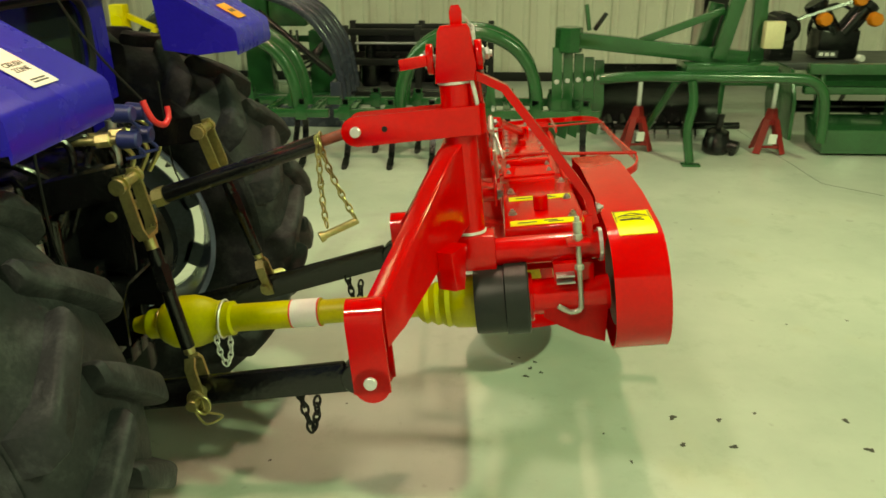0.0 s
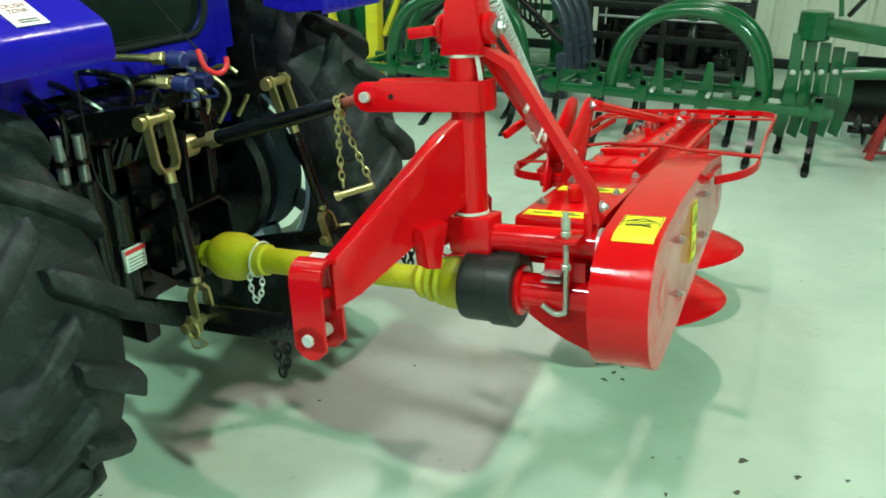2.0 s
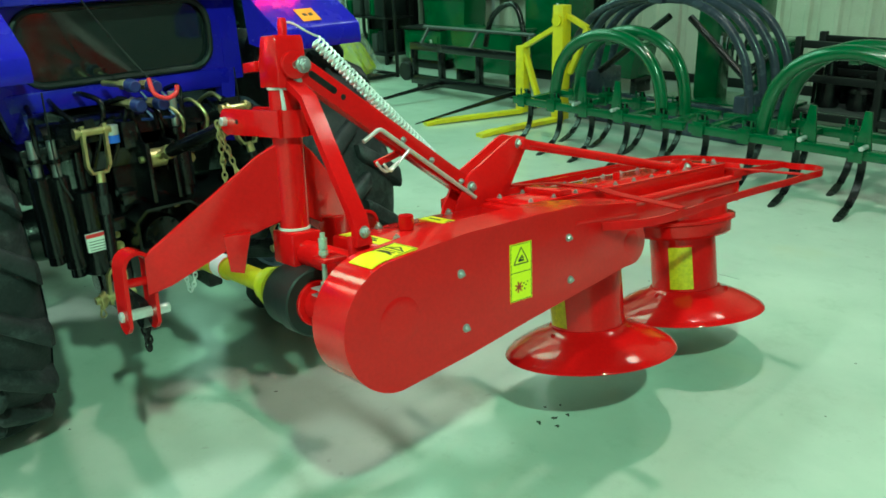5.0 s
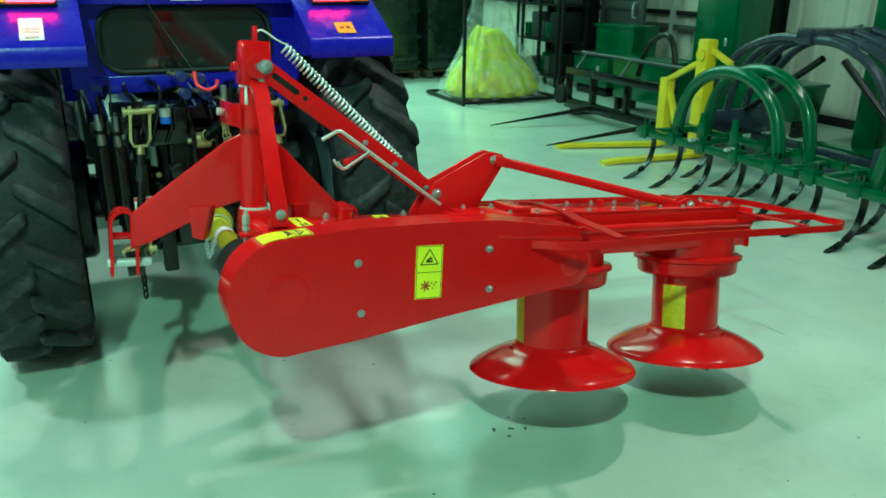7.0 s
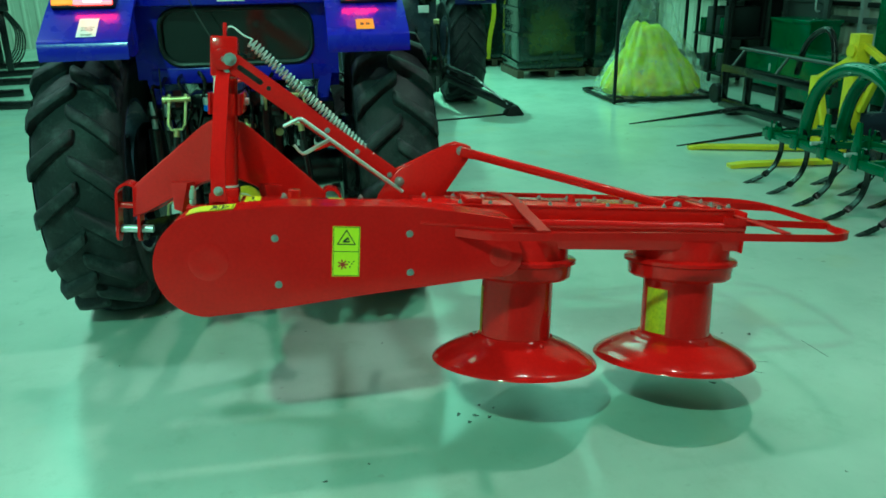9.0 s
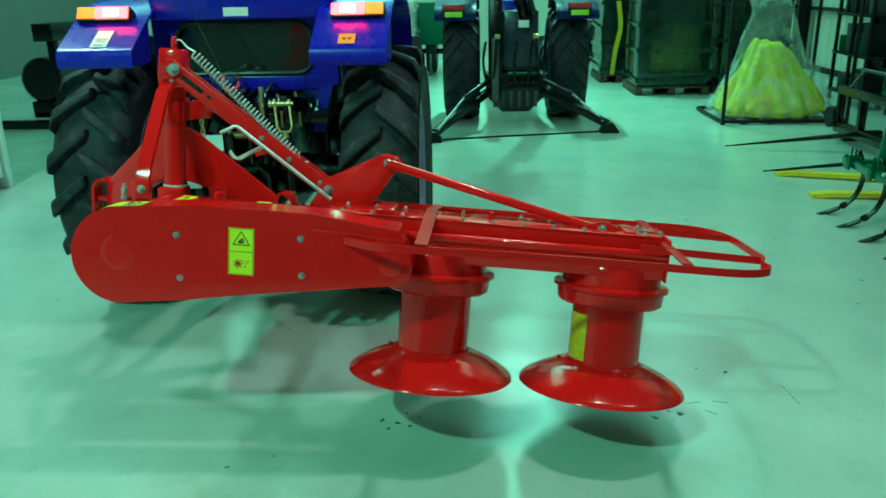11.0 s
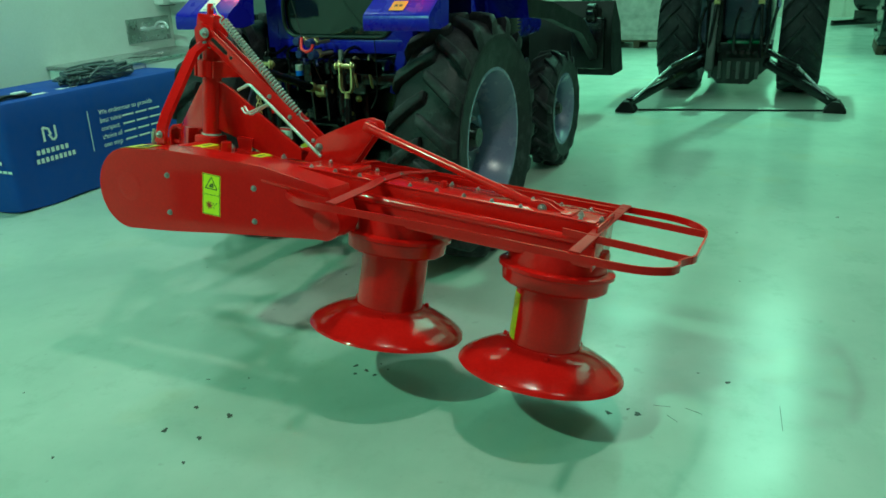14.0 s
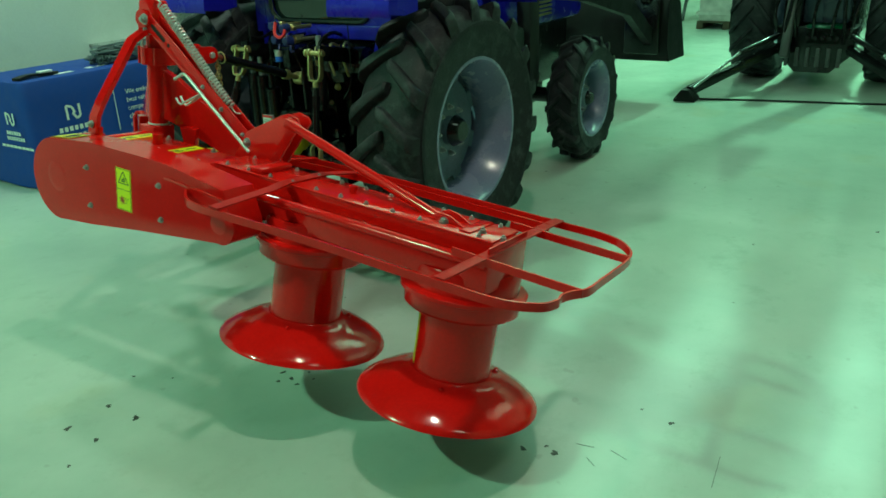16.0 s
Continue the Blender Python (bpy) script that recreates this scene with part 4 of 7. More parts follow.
def wheel(parent, at, R, W, rim, side, lugs, lean, height=0.034, width=0.040, disc=RIM, name="rear_wheel"):
    """Disc with hub, under it the tyre and the rim. side: +1 outer face towards +y."""
    m = Matrix.Translation(at)
    f = side
    bm = B()
    h = W * 0.5
    prof = [(rim, -h * 0.78), (rim + 0.02, -h * 0.86), (R * 0.72 + rim * 0.28 - 0.03, -h * 1.0), (R * 0.80, -h * 1.0), (R - height - 0.055, -h * 0.94), (R - height - 0.015, -h * 0.72), (R - height, -h * 0.3),
            (R - height, h * 0.3), (R - height - 0.015, h * 0.72), (R - height - 0.055, h * 0.94), (R * 0.80, h * 1.0), (R * 0.72 + rim * 0.28 - 0.03, h * 1.0), (rim + 0.02, h * 0.86), (rim, h * 0.78)]
    lathe(bm, prof, TO_Y, 64)
    for k in range(lugs):
        a = 2 * math.pi * k / lugs
        lug(bm, R, W, 1, a, lean, height, width)
        lug(bm, R, W, -1, a + math.pi / lugs, lean, height, width)
    bm.transform(m)
    hub = B()
    off = -f * W * 0.05
    lathe(hub, [(0.0, 0.05), (0.055, 0.05), (0.07, 0.035), (0.075, 0.0), (rim * 0.40, 0.0), (rim * 0.46, -0.014), (rim * 0.64, -0.020), (rim * 0.70, -0.026), (rim * 0.73, -0.026), (rim * 0.73, -0.036), (rim * 0.64, -0.036), (rim * 0.46, -0.036), (0.0, -0.036)],
          Matrix.Translation((0, off, 0)) @ (TO_Y if f < 0 else TO_Y @ Matrix.Diagonal((1, 1, -1, 1))) @ Matrix.Diagonal((1, 1, -1, 1)), 48)
    lugs_at = []
    for k in range(8):
        q = Matrix.Rotation(2 * math.pi * (k + 0.5) / 8, 4, "Y") @ Matrix.Translation((rim * 0.76, off - f * 0.031, 0)) @ Matrix.Diagonal((rim * 0.16, 0.010, 0.085, 1))
        lugs_at.append(q)
    hub.transform(m)
    w = part(name, hub, disc, parent, local=False)
    for q in lugs_at:
        piece = B()
        bmesh.ops.create_cube(piece, size=1.0, matrix=m @ q)
        part("rim_lug", piece, disc, w, local=False)
    part("tyre", bm, RUBBER, w, "dusty black lugged tyre", False)
    r = B()
    lathe(r, [(rim + 0.012, -h * 0.84), (rim + 0.014, -h * 0.80), (rim - 0.01, -h * 0.74), (rim - 0.022, -h * 0.5), (rim * 0.84, -h * 0.25), (rim * 0.84, h * 0.18), (rim - 0.022, h * 0.5), (rim - 0.01, h * 0.74), (rim + 0.014, h * 0.80), (rim + 0.012, h * 0.84),
              (rim - 0.004, h * 0.84), (rim - 0.018, h * 0.74), (rim - 0.03, h * 0.5), (rim * 0.82, h * 0.18), (rim * 0.82, -h * 0.25), (rim - 0.03, -h * 0.5), (rim - 0.018, -h * 0.74), (rim - 0.004, -h * 0.84)], TO_Y, 64, True)
    r.transform(m)
    part("rim", r, RIM_LIGHT if disc is RIM else disc, w, local=False)
    for k in range(8):
        n = B()
        a = 2 * math.pi * k / 8
        bolt(n, Vector(at) + Vector((rim * 0.33 * math.cos(a), off + f * 0.002, rim * 0.33 * math.sin(a))), (0, f, 0), 0.013, 0.016)
        part("wheel_nut", n, BOLT, w, local=False)
    c = B()
    rod(c, Vector(at) + Vector((0, off + f * 0.03, 0)), Vector(at) + Vector((0, off + f * 0.085, 0)), rim * 0.22, 20, rim * 0.16, 0.008)
    part("hub_cap", c, BLACK, w, "black axle hub", False)
    return w


# ---- blue tractor ----
CY = 1.637
tractor = thing("tractor", "royal blue compact tractor with lit tail lamps, parked on the floor", "tractor", (-1.25, CY, 0))


def tp(name, bm, material, label="", parent=None):
    return part(name, bm, material, parent or tractor, label, False)


for s in (-1, 1):
    wheel(tractor, (-1.14, CY + s * 0.685, 0.650), 0.657, 0.37, 0.365, s, 18, -0.24, 0.043, 0.056)
    wheel(tractor, (-3.14, CY + s * 0.545, 0.437), 0.442, 0.235, 0.262, s, 16, -0.26, 0.028, 0.034, name="front_wheel")

# transmission, axle and rear castings
bm = B()
box(bm, (-2.0, CY - 0.17, 0.42), (-0.98, CY + 0.17, 0.98), 0.03)
box(bm, (-1.02, CY - 0.13, 0.46), (-0.90, CY + 0.13, 0.92), 0.02)
tp("transmission", bm, BLACK, "black cast transmission housing")
for s in (-1, 1):
    bm = B()
    rod(bm, (-1.14, CY + s * 0.15, 0.648), (-1.14, CY + s * 0.50, 0.648), 0.115, 24, 0.085)
    rod(bm, (-1.14, CY + s * 0.47, 0.648), (-1.14, CY + s * 0.53, 0.648), 0.15, 28, chamfer=0.01)
    tp("axle_housing", bm, BLACK)
    bm = B()
    rod(bm, (-1.14, CY + s * 0.44, 0.648), (-1.14, CY + s * 0.52, 0.648), 0.26, 32, chamfer=0.02)
    tp("brake_drum", bm, BLACK)
    bm = B()
    box(bm, (-1.12, CY + s * 0.17 - 0.03, 0.36), (-0.86, CY + s * 0.17 + 0.03, 0.60), 0.01)
    tp("link_bracket", bm, BLACK)
bm = B()
box(bm, (-1.25, CY - 0.23, 0.90), (-0.86, CY + 0.23, 1.08), 0.03)
rod(bm, (-0.92, CY - 0.32, 1.02), (-0.92, CY + 0.32, 1.02), 0.045, 20)
tp("lift_housing", bm, BLACK, "black hydraulic lift housing")
# lift arms, rods with yellow clevises, lower links
for s in (-1, 1):
    y = CY + s * 0.245
    bm = B()
    sweep(bm, [(-0.93, CY + s * 0.30, 1.02), (-0.80, CY + s * 0.285, 1.06), (-0.665, y, 1.085)], rect(0.035, 0.070))
    rod(bm, (-0.93, CY + s * 0.265, 1.02), (-0.93, CY + s * 0.335, 1.02), 0.062, 20)
    tp("lift_arm", bm, BLACK)
    top, low = Vector((-0.650, y, 1.085)), Vector((-0.525, CY + s * 0.300, 0.600))
    d = (low - top).normalized()
    bm = B()
    path = [top + Vector((0, -0.034, 0)) - d * 0.02, top + Vector((0, -0.034, 0)) + d * 0.105, top + Vector((0, -0.022, 0)) + d * 0.128, top + Vector((0, 0.022, 0)) + d * 0.128, top + Vector((0, 0.034, 0)) + d * 0.105, top + Vector((0, 0.034, 0)) - d * 0.02]
    sweep(bm, path, rect(0.009, 0.026), up=(1, 0, 0.25))
    for q in (-0.034, 0.034):
        rod(bm, top + Vector((0, q - 0.006, 0)), top + Vector((0, q + 0.006, 0)), 0.019, 16)
    rod(bm, top + d * 0.125, top + d * 0.165, 0.014, 12)
    tp("lift_clevis", bm, GOLD, "yellow-passivated steel clevis")
    bm = B()
    rod(bm, top + Vector((0, -0.055, 0)), top + Vector((0, 0.052, 0)), 0.012, 14)
    rod(bm, top + Vector((0, -0.060, 0)), top + Vector((0, -0.050, 0)), 0.018, 14)
    tp("clevis_pin", bm, GOLD)
    bm = B()
    rod(bm, top + d * 0.16, top + d * 0.405, 0.0165, 14)
    rod(bm, top + d * 0.20, top + d * 0.26, 0.021, 6)
    tp("lift_rod", bm, BLACK)
    bm = B()
    rod(bm, top + d * 0.385, top + d * 0.42, 0.013, 12)
    lo = top + d * 0.435
    path = [lo + Vector((0, -0.014, 0)), lo + Vector((0, -0.030, 0)) + d * 0.012, lo + Vector((0, -0.030, 0)) + d * 0.085, lo + Vector((0, -0.026, 0)) + d * 0.09]
    for q in (-1, 1):
        sweep(bm, [lo + Vector((0, q * 0.010, 0)) - d * 0.006, lo + Vector((0, q * 0.026, 0)) + d * 0.012, lo + Vector((0, q * 0.028, 0)) + d * 0.105], rect(0.009, 0.024), up=(1, 0, 0.25))
        rod(bm, low + Vector((0, q * 0.028 - 0.005, -0.012)), low + Vector((0, q * 0.028 + 0.005, -0.012)), 0.019, 16)
    tp("lift_fork", bm, GOLD, "yellow-passivated lower fork")
    bm = B()
    rod(bm, low + Vector((0, -0.075 if s < 0 else -0.05, -0.012)), low + Vector((0, 0.05 if s < 0 else 0.075, -0.012)), 0.013, 14)
    for q in (0.0, 0.6, 1.2, 1.8):
        pipe(bm, [low + Vector((0.018 * math.cos(t + q) + 0.012 * q, s * (0.046 + 0.010 * q), -0.012 + 0.024 * math.sin(t + q))) for t in [2 * math.pi * i / 12 for i in range(12)]], 0.0035, 6, True, (0, 1, 0.2))
    pipe(bm, smooth_path([low + Vector((0.0, s * 0.06, -0.03)), low + Vector((0.03, s * 0.075, -0.055)), low + Vector((0.07, s * 0.07, -0.035)), low + Vector((0.03, s * 0.065, -0.03))], 5), 0.003, 6)
    tp("lynch_pin", bm, GOLD, "yellow-passivated linch pin with a spring ring")
    a, b = Vector((-0.97, CY + s * 0.215, 0.475)), Vector((-0.118, CY + s * 0.360, 0.680))
    bm = B()
    t = (b - a).normalized()
    bar(bm, a, b - t * 0.05, 0.020, 0.072, 0.004)
    rod(bm, b - t * 0.02 + Vector((0, -0.022, 0)), b - t * 0.02 + Vector((0, 0.022, 0)), 0.040, 20, chamfer=0.003)
    rod(bm, a + Vector((0, -0.025, 0)), a + Vector((0, 0.025, 0)), 0.045, 20, chamfer=0.003)
    tp("lower_link", bm, BLACK, "black flat lower link arm")
    chain(tractor, "check_chain", [Vector(p) - Vector((-1.25, CY, 0)) for p in ((-0.285, CY + s * 0.325, 0.600), (-0.27, CY + s * 0.325, 0.53), (-0.262, CY + s * 0.325, 0.505), (-0.250, CY + s * 0.325, 0.54), (-0.245, CY + s * 0.325, 0.605))], 0.026, 0.0035, BLACK_DULL)
# top link
bm = B()
a, b = Vector((-0.80, CY - 0.005, 0.93)), Vector((-0.180, CY + 0.020, 1.142))
t = (b - a).normalized()
rod(bm, a + t * 0.13, a + t * 0.555, 0.0215, 18)
tp("top_link", bm, BLACK, "black turnbuckle top link")
bm = B()
rod(bm, a + t * 0.545, b - t * 0.02, 0.0135, 14)
rod(bm, b + Vector((0, -0.022, 0)), b + Vector((0, 0.022, 0)), 0.027, 18, chamfer=0.003)
tp("top_link_end", bm, RUST_RED, "rusty red threaded ball end")
bm = B()
rod(bm, a, a + t * 0.15, 0.013, 14)
rod(bm, a + Vector((0, -0.03, 0)), a + Vector((0, 0.03, 0)), 0.032, 18, chamfer=0.003)
rod(bm, a + Vector((0, -0.06, 0)), a + Vector((0, 0.06, 0)), 0.012, 14)
rod(bm, a + t * 0.10, a + t * 0.128, 0.026, 6)
tp("top_link_eye", bm, GOLD)
O3 = Vector((-1.25, CY, 0))
q = a + t * 0.553
for e in ((0.012, -0.030, -0.215), (0.075, 0.000, -0.190)):
    e = Vector(e)
    chain(tractor, "pin_chain", [p - O3 for p in (q + Vector((0, -0.024, 0.010)), q + e * 0.4 + Vector((-0.004, -0.012, 0)), q + e * 0.75 + Vector((-0.004, -0.004, 0)), q + e)], 0.022, 0.0026, GOLD)
bm = B()
pipe(bm, [q + Vector((0.0, 0.025 * math.cos(k), 0.025 * math.sin(k))) for k in [2 * math.pi * i / 14 for i in range(14)]], 0.003, 6, True, (1, 0, 0.1))
tp("chain_ring", bm, GOLD)
bm = B()
rod(bm, q + Vector((0.002, -0.036, -0.235)), q + Vector((0.085, 0.004, -0.205)), 0.0095, 14, chamfer=0.002)
rod(bm, q + Vector((-0.006, -0.040, -0.238)), q + Vector((0.004, -0.035, -0.234)), 0.014, 14)
tp("spare_pin", bm, GOLD, "spare linkage pin hanging on its chain")
# upper linkage bracket and clutter of castings on the back of the gearbox
bm = B()
for s in (-1, 1):
    box(bm, (-0.93, CY + s * 0.045 - 0.008, 0.78), (-0.76, CY + s * 0.045 + 0.008, 0.99), 0.004)
tp("top_link_bracket", bm, BLACK)
bm = B()
rod(bm, (-0.95, CY, 0.625), (-0.86, CY, 0.625), 0.075, 26, chamfer=0.006)
for a0 in range(0, 360, 45):
    bolt(bm, (-0.862, CY + 0.058 * math.cos(radians(a0)), 0.625 + 0.058 * math.sin(radians(a0))), (1, 0, 0), 0.008, 0.007)
tp("pto_housing", bm, BLACK)
bm = B()
sweep(bm, [(-0.86, CY - 0.12, 0.60), (-0.86, CY - 0.12, 0.72), (-0.86, CY - 0.08, 0.755), (-0.86, CY + 0.08, 0.755), (-0.86, CY + 0.12, 0.72), (-0.86, CY + 0.12, 0.60)], rect(0.01, 0.17), up=(1, 0, 0))
tp("pto_guard", bm, BLACK)
rnd = random.Random(7)
for k in range(22):
    y, z = CY + rnd.uniform(-0.21, 0.21), rnd.uniform(0.50, 1.02)
    bm = B()
    if k % 3 == 0:
        box(bm, (-0.90, y - 0.03, z - 0.025), (-0.84 + rnd.uniform(0, 0.03), y + 0.03, z + 0.025), 0.006)
        tp("valve_block", bm, BLACK)
    else:
        bolt(bm, (-0.90 + rnd.uniform(0, 0.012), y, z), (1, 0, 0), rnd.uniform(0.008, 0.014), 0.012)
        tp("casting_bolt", bm, (ZINC, GOLD, BLACK)[k % 3])
for y, z0, z1 in ((CY - 0.325, 0.60, 0.92), (CY - 0.385, 0.66, 0.93), (CY + 0.10, 0.80, 1.02)):
    bm = B()
    rod(bm, (-0.83, y, z0), (-0.84, y, z1), 0.034, 20, chamfer=0.004)
    rod(bm, (-0.83, y, z0 - 0.03), (-0.83, y, z0), 0.025, 16)
    tp("lift_cylinder", bm, BLACK, "black hydraulic cylinder")
    bm = B()
    rod(bm, (-0.84, y, z1), (-0.842, y, z1 + 0.12), 0.014, 14)
    tp("cylinder_rod", bm, BOLT, "chrome cylinder rod")
    if y < CY - 0.3:
        for dz in (0.0, 0.06):
            tp("cylinder_gland", rod(B(), (-0.838, y, z1 - 0.012 + dz), (-0.838, y, z1 + 0.002 + dz), 0.024, 16), BLACK)
bm = B()
box(bm, (-0.795, CY - 0.295, 0.655), (-0.780, CY - 0.225, 0.72), 0.003)
tp("decal", bm, PAPER, "white and red data decal")
bm = B()
box(bm, (-0.7798, CY - 0.295, 0.707), (-0.7788, CY - 0.225, 0.72))
tp("decal_stripe", bm, HOOK_RED)
bm = B()
for k in range(4):
    box(bm, (-0.7798, CY - 0.288, 0.662 + 0.01 * k), (-0.7790, CY - 0.232, 0.664 + 0.01 * k))
tp("decal_text", bm, INK)
bm = B()
rod(bm, (-0.84, CY - 0.255, 0.56), (-0.84, CY - 0.255, 0.86), 0.044, 22, chamfer=0.004)
rod(bm, (-0.84, CY - 0.255, 0.86), (-0.84, CY - 0.255, 0.99), 0.018, 14)
tp("filter_body", bm, BLACK)
# hydraulic couplers with blue caps
for k, (y, z) in enumerate(((CY - 0.075, 1.195), (CY - 0.005, 1.185), (CY - 0.065, 1.130), (CY + 0.010, 1.125))):
    bm = B()
    rod(bm, (-0.93, y - 0.02, z - 0.01), (-0.74, y, z), 0.010, 14)
    rod(bm, (-0.80, y - 0.006, z - 0.003), (-0.765, y, z), 0.018, 6, chamfer=0.002)
    c = tp("hydraulic_coupler", bm, GOLD, "brass-coloured quick coupler")
    bm = B()
    rod(bm, (-0.745, y, z), (-0.695, y, z), 0.023, 18, 0.020, 0.004)
    pipe(bm, smooth_path([(-0.715, y + 0.02, z - 0.02), (-0.70, y + 0.03, z - 0.045), (-0.74, y + 0.01, z - 0.05)], 5), 0.005, 6)
    part("coupler_cap", bm, BLUE_CAP, c, "blue plastic dust cap", False)
for k in range(7):
    y0 = CY - 0.33 + 0.075 * k
    bm = B()
    pipe(bm, smooth_path([(-1.05, y0, 1.16 - 0.01 * k), (-0.90, y0 + rnd.uniform(-0.03, 0.03), 1.13 + rnd.uniform(-0.03, 0.04)), (-0.82, y0 + rnd.uniform(-0.05, 0.05), 1.08 + rnd.uniform(-0.05, 0.05)), (-0.86, y0 + rnd.uniform(-0.05, 0.05), 0.92)], 6), 0.009, 8)
    tp("hydraulic_hose", bm, BLACK)
for k in range(3):
    bm = B()
    y0 = CY + 0.06 + 0.09 * k
    pipe(bm, smooth_path([(-0.98, y0, 1.05), (-0.86, y0 + 0.02, 1.09 + 0.01 * k), (-0.80, y0 + 0.05, 1.04), (-0.84, y0 + 0.04, 0.95)], 6), 0.007, 8)
    tp("steel_pipe", bm, GOLD)
bm = B()
box(bm, (-0.90, CY - 0.11, 0.98), (-0.79, CY - 0.06, 1.07), 0.005)
tp("spool_valve", bm, BLACK)
bm = B()
rod(bm, (-0.80, CY - 0.14, 1.035), (-0.80, CY - 0.14, 1.065), 0.022, 16)
tp("filler_cap", bm, ZINC)
bm = B()
rod(bm, (-0.80, CY - 0.14, 1.008), (-0.80, CY - 0.14, 1.034), 0.021, 16)
tp("blue_ring", bm, mat("bright_blue_plastic", (0.03, 0.14, 0.75), 0.35), "bright blue collar")
# red hook on a wire
bm = B()
pipe(bm, smooth_path([(-0.70, CY - 0.060, 1.235), (-0.690, CY - 0.060, 1.205), (-0.680, CY - 0.052, 1.182), (-0.672, CY - 0.020, 1.168), (-0.672, CY + 0.012, 1.180), (-0.676, CY + 0.020, 1.205)], 6), 0.0075, 10)
bm.transform(Matrix.Translation((0.011, 0.030, -0.018)))
tp("safety_hook", bm, HOOK_RED, "red vinyl-coated hook")
bm = B()
pipe(bm, smooth_path([(-0.70, CY - 0.060, 1.235), (-0.76, CY - 0.13, 1.36), (-0.80, CY - 0.20, 1.50), (-0.80, CY - 0.22, 1.60)], 6), 0.003, 6)
bm.transform(Matrix.Translation((0.011, 0.030, -0.018)))
tp("hook_wire", bm, BLACK_DULL)
for s in (-1, 1):
    bm = B()
    pipe(bm, smooth_path([(-0.80, CY + s * 0.33, 1.20), (-0.79, CY + s * 0.335, 0.95), (-0.74, CY + s * 0.32, 0.86)], 6), 0.003, 6)
    tp("steady_rod", bm, BLACK_DULL)

# cab frame and rear window
bm = B()
wx0, wx1, wy1, wz0, wz1 = -1.030, -0.985, CY + 0.385, 1.150, 1.62
hy, hz0, hz1, hr = 0.338, 1.190, 1.435, 0.085
inner = []
for sy, sz, a0 in ((1, 1, 0), (-1, 1, 90), (-1, 0, 180), (1, 0, 270)):
    cyy, czz = CY + sy * (hy - hr), (hz1 - hr) if sz else (hz0 + hr)
    inner += arc(cyy, czz, hr, a0, a0 + 90, 6)
outer = []
for y, z in inner:
    dy, dz = y - CY, z - 1.316
    k = min(abs((wy1 - CY) / dy) if abs(dy) > 1e-6 else 9, ((wz1 - 1.316) / dz if dz > 0 else (wz0 - 1.316) / dz) if abs(dz) > 1e-6 else 9)
    outer.append((CY + dy * k, 1.316 + dz * k))
n = len(inner)
rings = [[bm.verts.new((x, y, z)) for y, z in o] for x, o in ((wx1, outer), (wx1, inner), (wx0, inner), (wx0, outer))]
for p, q in zip(rings, rings[1:] + rings[:1]):
    for i in range(n):
        bm.faces.new((p[i], p[(i + 1) % n], q[(i + 1) % n], q[i]))
panel = tp("rear_panel", bm, BLUE, "blue rear cab panel with a rounded window")
bm = B()
sweep(bm, [(wx1 + 0.004, y, z) for y, z in inner], ring(0.011, 8), True, (1, 0, 0))
tp("window_seal", bm, BLACK_PLASTIC, "black rubber window seal", panel)
bm = B()
prism(bm, [(y, z) for y, z in inner], yz(-1.008), 0.006)
tp("rear_window", bm, GLASS, "dark tinted lower rear window", panel).visible_shadow = False
box_bm = box(B(), (-1.04, CY - 0.40, 1.105), (-0.978, CY + 0.40, 1.178), 0.01)
tp("cross_member", box_bm, BLUE)
bm = box(B(), (-1.02, CY - 0.42, 1.452), (-0.90, CY + 0.42, 1.61), 0.012)
tp("cross_member", bm, BLUE)
tp("maker_plate", box(B(), (-0.8998, CY - 0.065, 1.468), (-0.8985, CY + 0.055, 1.508)), PAPER, "white information sticker")
